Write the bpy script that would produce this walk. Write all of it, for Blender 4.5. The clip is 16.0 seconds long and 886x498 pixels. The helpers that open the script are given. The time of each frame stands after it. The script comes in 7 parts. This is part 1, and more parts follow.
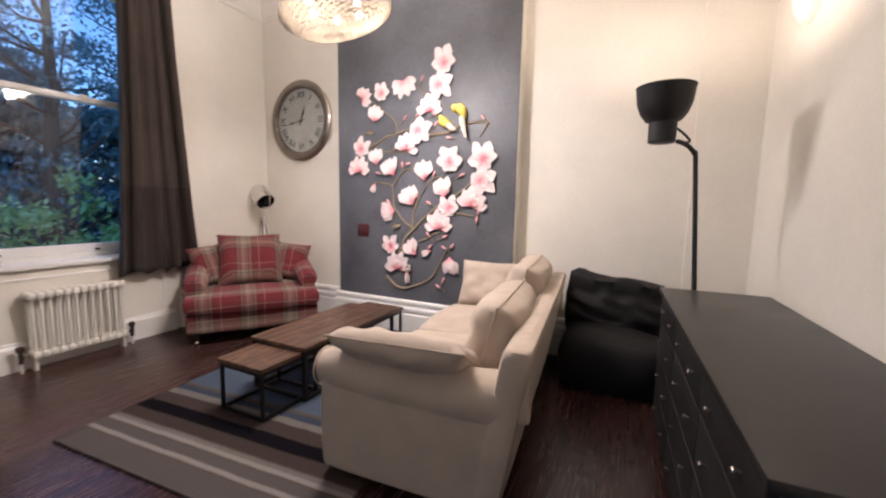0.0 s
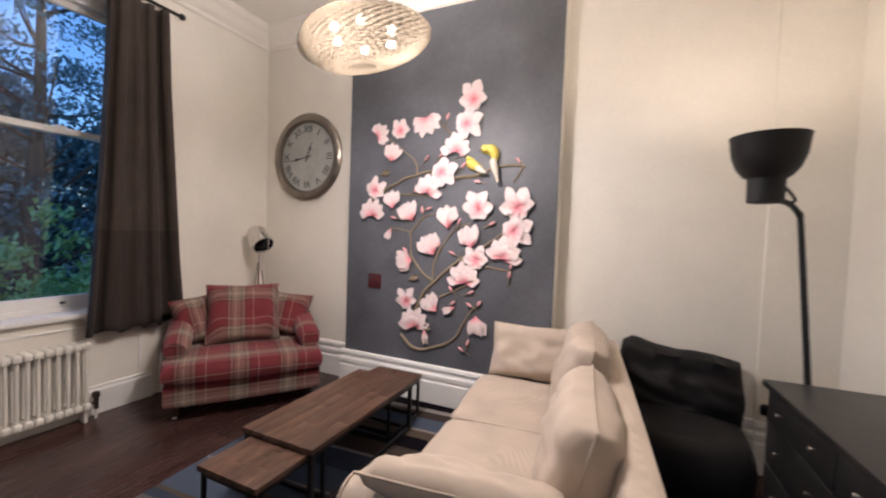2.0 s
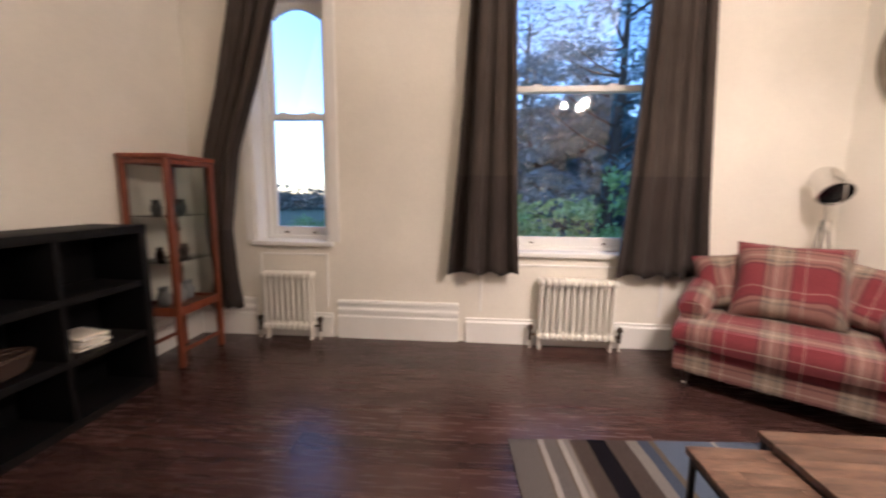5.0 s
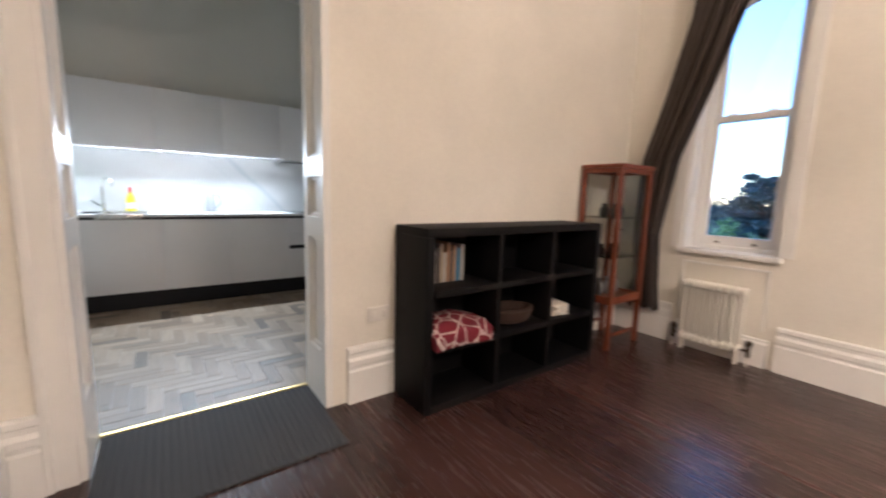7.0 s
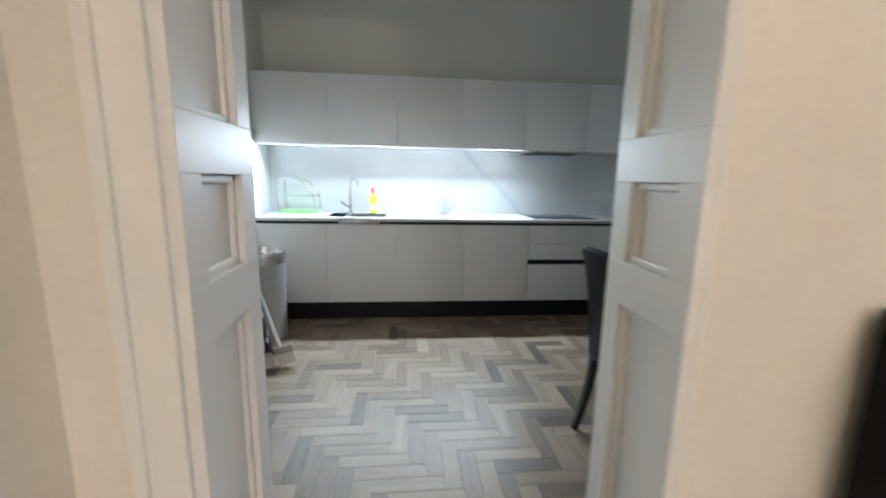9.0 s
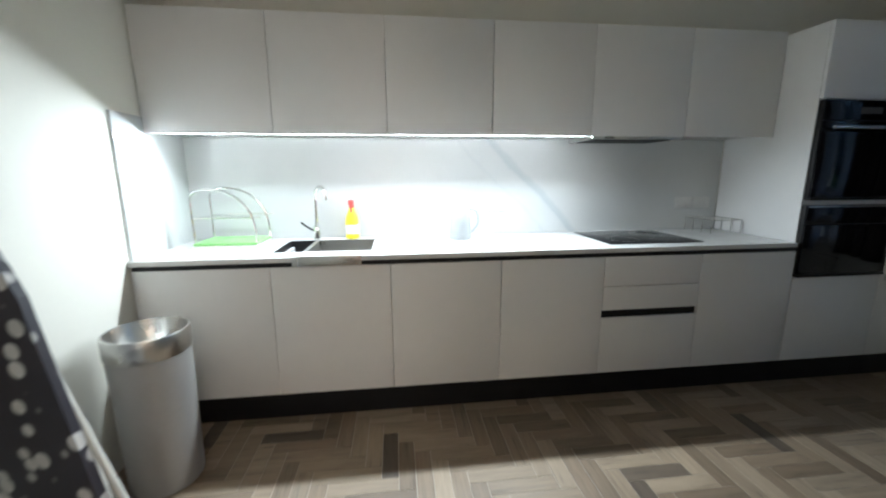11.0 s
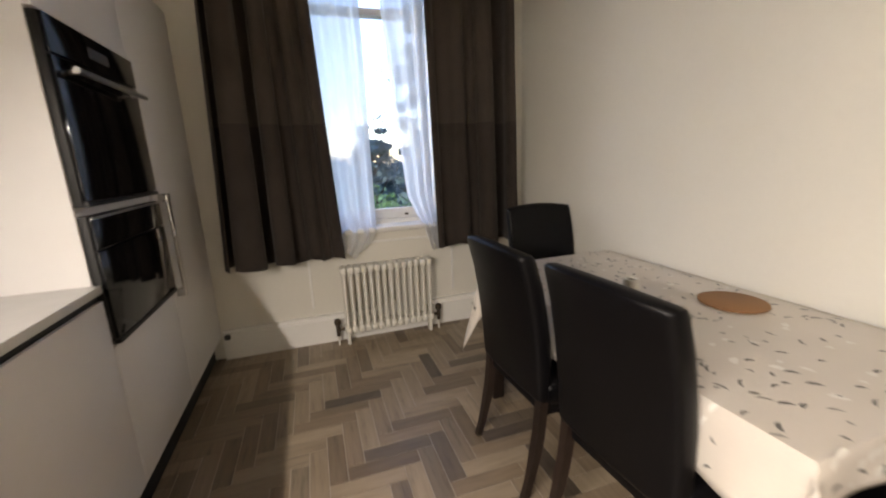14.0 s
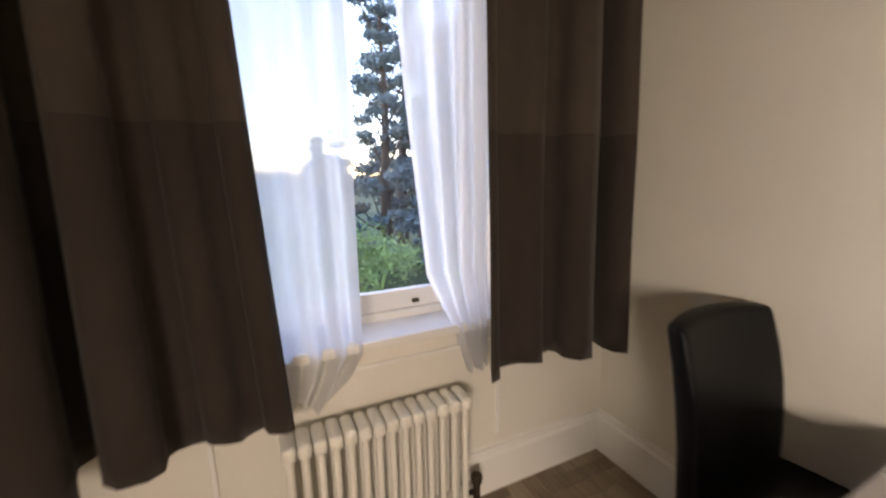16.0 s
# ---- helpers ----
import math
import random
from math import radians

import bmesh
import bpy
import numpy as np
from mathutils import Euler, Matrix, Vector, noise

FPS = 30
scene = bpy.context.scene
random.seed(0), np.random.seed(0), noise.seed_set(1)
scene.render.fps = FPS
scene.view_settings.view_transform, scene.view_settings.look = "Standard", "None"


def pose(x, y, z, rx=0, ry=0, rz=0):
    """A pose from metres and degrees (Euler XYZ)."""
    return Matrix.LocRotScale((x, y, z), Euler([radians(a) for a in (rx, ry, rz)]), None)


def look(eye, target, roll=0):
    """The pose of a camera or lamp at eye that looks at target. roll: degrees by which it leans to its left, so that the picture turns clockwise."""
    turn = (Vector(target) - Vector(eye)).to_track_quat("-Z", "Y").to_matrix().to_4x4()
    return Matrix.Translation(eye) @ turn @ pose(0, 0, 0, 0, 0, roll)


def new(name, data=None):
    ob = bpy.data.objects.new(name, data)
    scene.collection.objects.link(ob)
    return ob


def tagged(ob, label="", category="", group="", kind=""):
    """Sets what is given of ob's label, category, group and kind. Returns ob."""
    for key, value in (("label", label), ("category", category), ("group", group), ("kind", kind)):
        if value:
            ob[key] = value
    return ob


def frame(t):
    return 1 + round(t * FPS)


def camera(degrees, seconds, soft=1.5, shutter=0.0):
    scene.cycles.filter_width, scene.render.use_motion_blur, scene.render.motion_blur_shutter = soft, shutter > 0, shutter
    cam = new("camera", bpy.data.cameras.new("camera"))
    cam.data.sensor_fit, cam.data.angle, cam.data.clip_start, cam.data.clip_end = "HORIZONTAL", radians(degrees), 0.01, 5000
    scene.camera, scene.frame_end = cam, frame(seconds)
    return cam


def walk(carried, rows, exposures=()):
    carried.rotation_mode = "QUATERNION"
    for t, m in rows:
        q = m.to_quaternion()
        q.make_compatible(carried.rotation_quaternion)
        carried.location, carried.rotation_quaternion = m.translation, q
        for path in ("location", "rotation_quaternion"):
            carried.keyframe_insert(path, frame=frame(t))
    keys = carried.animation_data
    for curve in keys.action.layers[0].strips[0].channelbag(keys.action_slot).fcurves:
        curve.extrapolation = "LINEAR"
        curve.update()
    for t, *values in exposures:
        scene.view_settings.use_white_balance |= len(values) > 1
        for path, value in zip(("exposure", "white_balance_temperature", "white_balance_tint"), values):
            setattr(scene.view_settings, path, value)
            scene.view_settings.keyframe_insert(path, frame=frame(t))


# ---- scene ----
cam = camera(97.2, 16.0, 2.1, 0.5)
PATH = [
    (0, (0.372, 0.769, 1.245), (-0.482, 2.563, 1.013), 1.1),
    (0.5, (0.211, 0.877, 1.267), (-0.504, 2.739, 1.119), 1.4),
    (1, (0.126, 0.96, 1.35), (-0.549, 2.84, 1.267), 1.7),
    (1.5, (0.066, 0.996, 1.404), (-0.653, 2.861, 1.345), 1.9),
    (2, (-0.074, 1.058, 1.403), (-0.894, 2.88, 1.323), 2.1),
    (2.5, (-0.25, 1.109, 1.379), (-1.224, 2.85, 1.236), 2.4),
    (3, (-0.401, 1.175, 1.303), (-1.575, 2.78, 1.089), 2.5),
    (3.5, (-0.571, 1.267, 1.273), (-2.062, 2.576, 1.023), 2.5),
    (3.7, (-0.599, 1.29, 1.251), (-2.224, 2.43, 1.003), 2.4),
    (5.8, (-0.167, 1.441, 1.198), (-1.946, 0.575, 0.907), 0.9),
    (6, (-0.105, 1.391, 1.201), (-1.805, 0.378, 0.909), 1.4),
    (6.5, (-0.032, 1.252, 1.187), (-1.488, -0.09, 0.905), 1.5),
    (7, (-0.024, 1.042, 1.17), (-1.192, -0.558, 0.896), 1.7),
    (7.2, (-0.052, 0.962, 1.161), (-1.082, -0.73, 0.886), 1.7),
    (7.5, (-0.056, 0.793, 1.164), (-0.925, -0.985, 0.876), 1.7),
    (8, (-0.15, 0.487, 1.194), (-0.759, -1.394, 0.893), 1.9),
    (8.5, (-0.148, 0.153, 1.193), (-0.546, -1.781, 0.875), 1.6),
    (9, (-0.125, -0.206, 1.242), (-0.313, -2.166, 0.894), 1.1),
    (9.2, (-0.124, -0.378, 1.257), (-0.239, -2.343, 0.901), 1.1),
    (11.3, (-0.076, -1.826, 1.337), (-0.381, -3.765, 0.949), -1.1),
    (11.5, (-0.111, -1.99, 1.352), (-0.757, -3.83, 0.909), -0.7),
    (12, (-0.267, -2.251, 1.292), (-1.635, -3.637, 0.835), -0.9),
    (12.5, (-0.44, -2.44, 1.268), (-2.242, -3.156, 0.776), -1.2),
    (13, (-0.591, -2.63, 1.265), (-2.528, -2.704, 0.774), -1.7),
    (13.5, (-0.723, -2.813, 1.262), (-2.625, -2.422, 0.785), -2.3),
    (14, (-0.933, -2.899, 1.252), (-2.786, -2.294, 0.806), -2.3),
    (14.5, (-1.294, -2.934, 1.287), (-3.124, -2.237, 0.883), -1.8),
    (15, (-1.673, -2.953, 1.304), (-3.454, -2.139, 0.899), -1.2),
    (15.5, (-2.037, -2.865, 1.323), (-3.819, -2.044, 0.934), -1.1),
    (16, (-2.424, -2.77, 1.357), (-4.202, -1.934, 0.984), -0.9),
]
walk(cam, [(t, look(eye, target, roll)) for t, eye, target, roll in PATH],
     exposures=[(0, 1.4, 5500, 21), (2.5, 1.05, 5500, 20), (3.5, 1.1, 5900, 21), (6, 2.4, 5850, 23), (7, 2.3, 5850, 21), (8, 2.25, 5850, 19), (9, 2.25, 5650, 14), (11.5, 2.4, 6600, 17), (12.5, 2.8, 9400, 42), (13, 2.85, 9000, 36), (14.5, 3.25, 8500, 31), (16, 3.35, 9600, 37)])

# ---------------------------------------------------------------- light
world = bpy.data.worlds.new("dusk")
scene.world = world
world.use_nodes = True
_wn = world.node_tree
_sky = _wn.nodes.new("ShaderNodeTexSky")
_sky.sky_type, _sky.sun_disc = "NISHITA", False
_sky.sun_elevation, _sky.sun_rotation = radians(12.5), radians(-155)
_sky.air_density, _sky.dust_density, _sky.ozone_density = 1.0, 0.25, 4.0
_wn.nodes["Background"].inputs["Strength"].default_value = 0.15
_wn.links.new(_sky.outputs[0], _wn.nodes["Background"].inputs["Color"])


def lamp(name, kind, at, energy, color, size=0.1, size_y=None, aim=None, spot=None):
    data = bpy.data.lights.new(name, kind)
    data.energy, data.color = energy, color
    if kind == "AREA":
        data.size = size
        if size_y:
            data.shape, data.size_y = "RECTANGLE", size_y
    else:
        data.shadow_soft_size = size
    if spot:
        data.spot_size, data.spot_blend = radians(spot), 0.6
    ob = new(name, data)
    ob.matrix_world = look(at, aim) if aim else Matrix.Translation(at)
    return ob


WARM = (1.0, 0.85, 0.66)
for _k in range(3):
    _a = 2 * math.pi * (_k + 0.25) / 3
    lamp("pendant_bulb_light", "POINT", (-1.33 + 0.17 * math.cos(_a), 2.75 + 0.15 * math.sin(_a), 2.405), 43, WARM, 0.055)
lamp("floor_lamp_bulb", "POINT", (0.495, 3.19, 1.81), 15, (1.0, 0.78, 0.52), 0.05)
for _x, _e in ((0.85, 2.3), (0.255, 2.7), (-0.335, 3.1), (-0.915, 3.5)):
    lamp("led_strip_light", "AREA", (_x, -3.845, 1.512), _e, (0.82, 0.97, 0.97), 0.54, 0.02, (_x, -3.42, 0.9))


# ---------------------------------------------------------------- materials
def material(name):
    m = bpy.data.materials.new(name)
    m.use_nodes = True
    return m, m.node_tree.nodes, m.node_tree.links, m.node_tree.nodes["Principled BSDF"]


def ramp(nodes, stops, interpolation="LINEAR"):
    r = nodes.new("ShaderNodeValToRGB")
    r.color_ramp.interpolation = interpolation
    e = r.color_ramp.elements
    while len(e) < len(stops):
        e.new(0.5)
    for k, (p, c) in enumerate(stops):
        e[k].position, e[k].color = p, (*c, 1)
    return r


def coords(nodes, links, scale=(1, 1, 1), turn=(0, 0, 0), random_shift=False):
    tc = nodes.new("ShaderNodeTexCoord")
    mp = nodes.new("ShaderNodeMapping")
    mp.inputs["Scale"].default_value = scale
    mp.inputs["Rotation"].default_value = [radians(a) for a in turn]
    links.new(tc.outputs["Object"], mp.inputs["Vector"])
    if random_shift:
        oi = nodes.new("ShaderNodeObjectInfo")
        mul = nodes.new("ShaderNodeVectorMath")
        mul.operation = "SCALE"
        mul.inputs[0].default_value = (37, 23, 11)
        links.new(oi.outputs["Random"], mul.inputs["Scale"])
        links.new(mul.outputs[0], mp.inputs["Location"])
    return mp.outputs["Vector"]


def noise_tex(nodes, links, vec, scale, detail=4, rough=0.55):
    n = nodes.new("ShaderNodeTexNoise")
    n.inputs["Scale"].default_value, n.inputs["Detail"].default_value, n.inputs["Roughness"].default_value = scale, detail, rough
    links.new(vec, n.inputs["Vector"])
    return n.outputs["Fac"]


def bump(nodes, links, height, strength, distance, bsdf):
    b = nodes.new("ShaderNodeBump")
    b.inputs["Strength"].default_value, b.inputs["Distance"].default_value = strength, distance
    links.new(height, b.inputs["Height"])
    links.new(b.outputs["Normal"], bsdf.inputs["Normal"])


def mix(nodes, links, fac, a, b, kind="MIX"):
    m = nodes.new("ShaderNodeMix")
    m.data_type, m.blend_type = "RGBA", kind
    for sock, v in ((m.inputs[0], fac), (m.inputs[6], a), (m.inputs[7], b)):
        if isinstance(v, (tuple, list)):
            sock.default_value = (*v, 1)
        elif isinstance(v, (int, float)):
            sock.default_value = v
        else:
            links.new(v, sock)
    return m.outputs[2]


def plain(name, color, rough=0.5, metal=0.0, vary=0.12, big=1.5, fine=40, relief=0.15, depth=0.002, coat=0.0, random_tone=0.0, sheen=0.0, spec=0.5):
    """A surface with blotches, grain and fine relief round one base colour."""
    m, n, l, b = material(name)
    v = coords(n, l)
    a = noise_tex(n, l, v, big, 5)
    g = noise_tex(n, l, v, fine, 3)
    lo, hi = tuple(c * (1 - vary) for c in color), tuple(min(1, c * (1 + vary)) for c in color)
    r1 = ramp(n, [(0.3, lo), (0.7, hi)])
    l.new(a, r1.inputs[0])
    r2 = ramp(n, [(0.3, (1 - vary * 0.6,) * 3), (0.7, (1, 1, 1))])
    l.new(g, r2.inputs[0])
    col = mix(n, l, 1.0, r1.outputs[0], r2.outputs[0], "MULTIPLY")
    if random_tone:
        oi = n.new("ShaderNodeObjectInfo")
        r3 = ramp(n, [(0, (1 - random_tone,) * 3), (1, (1 + random_tone * 0.4,) * 3)])
        l.new(oi.outputs["Random"], r3.inputs[0])
        col = mix(n, l, 1.0, col, r3.outputs[0], "MULTIPLY")
    l.new(col, b.inputs["Base Color"])
    rr = n.new("ShaderNodeMapRange")
    rr.inputs["To Min"].default_value, rr.inputs["To Max"].default_value = max(0.03, rough - 0.08), min(1, rough + 0.08)
    l.new(a, rr.inputs["Value"])
    l.new(rr.outputs[0], b.inputs["Roughness"])
    b.inputs["Metallic"].default_value = metal
    b.inputs["Specular IOR Level"].default_value = spec
    b.inputs["Coat Weight"].default_value = coat
    b.inputs["Sheen Weight"].default_value = sheen
    if relief:
        bump(n, l, g, relief, depth, b)
    return m


def weave(name, color, scale=420, vary=0.14, rough=0.9):
    """Woven cloth: two crossed thread waves and soft blotches."""
    m, n, l, b = material(name)
    v = coords(n, l)
    w1, w2 = n.new("ShaderNodeTexWave"), n.new("ShaderNodeTexWave")
    w2.bands_direction = "Z"
    w1.bands_direction = "DIAGONAL"
    for w in (w1, w2):
        w.inputs["Scale"].default_value, w.inputs["Distortion"].default_value = scale, 2.0
        l.new(v, w.inputs["Vector"])
    t = mix(n, l, 0.5, w1.outputs["Color"], w2.outputs["Color"])
    a = noise_tex(n, l, v, 5, 4)
    r1 = ramp(n, [(0.3, tuple(c * (1 - vary) for c in color)), (0.7, tuple(c * (1 + vary * 0.7) for c in color))])
    l.new(a, r1.inputs[0])
    r2 = ramp(n, [(0, (0.82,) * 3), (1, (1.05,) * 3)])
    l.new(t, r2.inputs[0])
    l.new(mix(n, l, 1.0, r1.outputs[0], r2.outputs[0], "MULTIPLY"), b.inputs["Base Color"])
    b.inputs["Roughness"].default_value = rough
    b.inputs["Sheen Weight"].default_value = 0.08
    bump(n, l, a, 0.25, 0.004, b)
    b.inputs["Specular IOR Level"].default_value = 0.2
    return m


def wood(name, dark, light, along="Y", stretch=14, rough=0.45, scale=1.0, tone=0.3, coat=0.0, relief=0.12, fine=0.72, sheen_vary=1.0):
    """Timber: grain drawn out along one axis, each piece of a slightly other tone."""
    m, n, l, b = material(name)
    k = {"X": (1, stretch, stretch), "Y": (stretch, 1, stretch), "Z": (stretch, stretch, 1)}[along]
    v = coords(n, l, tuple(scale * s for s in k), random_shift=True)
    g = noise_tex(n, l, v, 1.6, 8, 0.65)
    f = noise_tex(n, l, v, 9.0, 4, 0.6)
    r1 = ramp(n, [(0.28, dark), (0.5, tuple((p + q) / 2 for p, q in zip(dark, light))), (0.74, light)])
    l.new(g, r1.inputs[0])
    r2 = ramp(n, [(0.35, (fine,) * 3), (0.6, (1.0,) * 3)])
    l.new(f, r2.inputs[0])
    col = mix(n, l, 1.0, r1.outputs[0], r2.outputs[0], "MULTIPLY")
    oi = n.new("ShaderNodeObjectInfo")
    r3 = ramp(n, [(0, (1 - tone,) * 3), (1, (1 + tone * 0.5,) * 3)])
    l.new(oi.outputs["Random"], r3.inputs[0])
    l.new(mix(n, l, 1.0, col, r3.outputs[0], "MULTIPLY"), b.inputs["Base Color"])
    rr = n.new("ShaderNodeMapRange")
    rr.inputs["To Min"].default_value, rr.inputs["To Max"].default_value = rough - 0.08 * sheen_vary, rough + 0.12 * sheen_vary
    l.new(f, rr.inputs["Value"])
    l.new(rr.outputs[0], b.inputs["Roughness"])
    b.inputs["Coat Weight"].default_value = coat
    bump(n, l, f, relief, 0.0012, b)
    return m


def tartan(name):
    """Plaid wool: coloured stripes crossed in two directions."""
    m, n, l, b = material(name)
    tc = n.new("ShaderNodeTexCoord")
    sep = n.new("ShaderNodeSeparateXYZ")
    l.new(tc.outputs["Object"], sep.inputs[0])
    red, dred, tan, grey, cream = (0.17, 0.022, 0.028), (0.085, 0.017, 0.022), (0.24, 0.175, 0.13), (0.105, 0.085, 0.072), (0.38, 0.31, 0.25)
    stops = [(0.0, red), (0.22, dred), (0.26, tan), (0.30, grey), (0.34, tan), (0.40, cream), (0.43, tan), (0.52, grey), (0.56, tan),
             (0.62, dred), (0.66, red), (0.80, cream), (0.815, red)]
    cols = []
    add = n.new("ShaderNodeMath")
    l.new(sep.outputs["Y"], add.inputs[0])
    l.new(sep.outputs["Z"], add.inputs[1])
    for sock, per, off in ((sep.outputs["X"], 0.34, 0.6), (add.outputs[0], 0.34, 0.2)):
        mu = n.new("ShaderNodeMath")
        mu.operation = "MULTIPLY_ADD"
        mu.inputs[1].default_value, mu.inputs[2].default_value = 1 / per, off + 20
        l.new(sock, mu.inputs[0])
        fr = n.new("ShaderNodeMath")
        fr.operation = "FRACT"
        l.new(mu.outputs[0], fr.inputs[0])
        r = ramp(n, stops, "CONSTANT")
        l.new(fr.outputs[0], r.inputs[0])
        cols.append(r.outputs[0])
    col = mix(n, l, 0.5, cols[0], cols[1])
    v = coords(n, l)
    g = noise_tex(n, l, v, 160, 3)
    r2 = ramp(n, [(0.3, (0.75,) * 3), (0.7, (1.1,) * 3)])
    l.new(g, r2.inputs[0])
    l.new(mix(n, l, 1.0, col, r2.outputs[0], "MULTIPLY"), b.inputs["Base Color"])
    b.inputs["Roughness"].default_value = 0.92
    b.inputs["Sheen Weight"].default_value = 0.08
    bump(n, l, g, 0.3, 0.002, b)
    return m


def rug_stripes(name):
    m, n, l, b = material(name)
    tc = n.new("ShaderNodeTexCoord")
    sep = n.new("ShaderNodeSeparateXYZ")
    l.new(tc.outputs["Object"], sep.inputs[0])
    wob = noise_tex(n, l, coords(n, l), 3.0, 3)
    ad = n.new("ShaderNodeMath")
    ad.operation = "MULTIPLY_ADD"
    ad.inputs[1].default_value = 0.02
    l.new(wob, ad.inputs[0])
    l.new(sep.outputs["Y"], ad.inputs[2])
    mu = n.new("ShaderNodeMath")
    mu.operation = "MULTIPLY"
    mu.inputs[1].default_value = 1 / 2.3
    l.new(ad.outputs[0], mu.inputs[0])
    pale = (0.1521, 0.1364, 0.1259)
    g1, white, brown, blk, blue, dblue, tan = (0.0965, 0.086, 0.0819), (0.2466, 0.2256, 0.2098), (0.0525, 0.0399, 0.0357), (0.0084, 0.0073, 0.0095), (0.0755, 0.0944, 0.1311), (0.044, 0.0545, 0.0787), (0.0892, 0.0692, 0.0525)
    r = ramp(n, [(0.0, g1), (0.062, tan), (0.066, white), (0.076, g1), (0.102, tan), (0.108, white), (0.118, pale), (0.130, tan), (0.136, brown), (0.170, blk), (0.208, brown), (0.252, pale), (0.276, dblue), (0.30, tan),
                 (0.31, blue), (0.43, white), (0.44, blue), (0.52, dblue), (0.60, white), (0.61, brown), (0.68, blk), (0.74, tan), (0.78, white), (0.79, blue),
                 (0.86, brown), (0.91, white), (0.93, blk)], "CONSTANT")
    l.new(mu.outputs[0], r.inputs[0])
    g = noise_tex(n, l, coords(n, l), 240, 3)
    r2 = ramp(n, [(0.3, (0.65,) * 3), (0.7, (1.15,) * 3)])
    l.new(g, r2.inputs[0])
    l.new(mix(n, l, 1.0, r.outputs[0], r2.outputs[0], "MULTIPLY"), b.inputs["Base Color"])
    b.inputs["Roughness"].default_value = 0.97
    b.inputs["Specular IOR Level"].default_value = 0.0
    bump(n, l, g, 0.5, 0.004, b)
    return m


def marble(name):
    m, n, l, b = material(name)
    v = coords(n, l)
    base = ramp(n, [(0.3, (0.56, 0.56, 0.555)), (0.75, (0.47, 0.48, 0.48))])
    l.new(noise_tex(n, l, v, 1.3, 6), base.inputs[0])
    # two parallel veins that run down the slab towards the hob
    dot = n.new("ShaderNodeVectorMath")
    dot.operation = "DOT_PRODUCT"
    dot.inputs[1].default_value = (0.7071, 0.0, -0.7071)
    l.new(v, dot.inputs[0])
    wob = n.new("ShaderNodeMath")
    wob.operation = "MULTIPLY_ADD"
    wob.inputs[1].default_value = 0.11
    l.new(noise_tex(n, l, v, 3.5, 6), wob.inputs[0])
    l.new(dot.outputs["Value"], wob.inputs[2])
    vein = ramp(n, [(0.0, (0, 0, 0)), (0.455, (0, 0, 0)), (0.48, (0.8, 0.8, 0.8)), (0.505, (1, 1, 1)), (0.525, (0.15, 0.15, 0.15)), (0.55, (0, 0, 0)), (0.63, (0, 0, 0)), (0.645, (0.3, 0.3, 0.3)), (0.665, (0, 0, 0))])
    shift = n.new("ShaderNodeMath")
    shift.inputs[1].default_value = 2.013
    l.new(wob.outputs[0], shift.inputs[0])
    l.new(shift.outputs[0], vein.inputs[0])
    half = n.new("ShaderNodeMath")
    half.operation = "MULTIPLY"
    half.inputs[1].default_value = 0.55
    l.new(vein.outputs[0], half.inputs[0])
    l.new(mix(n, l, half.outputs[0], base.outputs[0], (0.36, 0.39, 0.42)), b.inputs["Base Color"])
    b.inputs["Roughness"].default_value = 0.18
    return m


def glass(name, tint=(1, 1, 1), ior=1.5):
    """A pane: clear, with a mirror share set by the angle."""
    m, n, l, b = material(name)
    n.remove(b)
    tr, gl, fr, mx = n.new("ShaderNodeBsdfTransparent"), n.new("ShaderNodeBsdfGlossy"), n.new("ShaderNodeFresnel"), n.new("ShaderNodeMixShader")
    tr.inputs["Color"].default_value = (*tint, 1)
    gl.inputs["Roughness"].default_value, fr.inputs["IOR"].default_value = 0.0, ior
    l.new(fr.outputs[0], mx.inputs[0])
    l.new(tr.outputs[0], mx.inputs[1])
    l.new(gl.outputs[0], mx.inputs[2])
    l.new(mx.outputs[0], n["Material Output"].inputs["Surface"])
    return m


def sheer(name, color, opacity):
    m, n, l, b = material(name)
    n.remove(b)
    tr, df, tl, m1, m2 = (n.new("ShaderNode" + s) for s in ("BsdfTransparent", "BsdfDiffuse", "BsdfTranslucent", "MixShader", "MixShader"))
    df.inputs["Color"].default_value = tl.inputs["Color"].default_value = (*color, 1)
    v = coords(n, l, (1, 1, 0.15))
    f = n.new("ShaderNodeMapRange")
    f.inputs["To Min"].default_value, f.inputs["To Max"].default_value = opacity - 0.06, opacity + 0.06
    l.new(noise_tex(n, l, v, 60, 3), f.inputs["Value"])
    m1.inputs[0].default_value = 0.8
    l.new(df.outputs[0], m1.inputs[1])
    l.new(tl.outputs[0], m1.inputs[2])
    l.new(f.outputs[0], m2.inputs[0])
    l.new(tr.outputs[0], m2.inputs[1])
    l.new(m1.outputs[0], m2.inputs[2])
    l.new(m2.outputs[0], n["Material Output"].inputs["Surface"])
    return m


def glow(name, color, strength):
    m, n, l, b = material(name)
    b.inputs["Base Color"].default_value = (*color, 1)
    b.inputs["Emission Color"].default_value, b.inputs["Emission Strength"].default_value = (*color, 1), strength
    return m


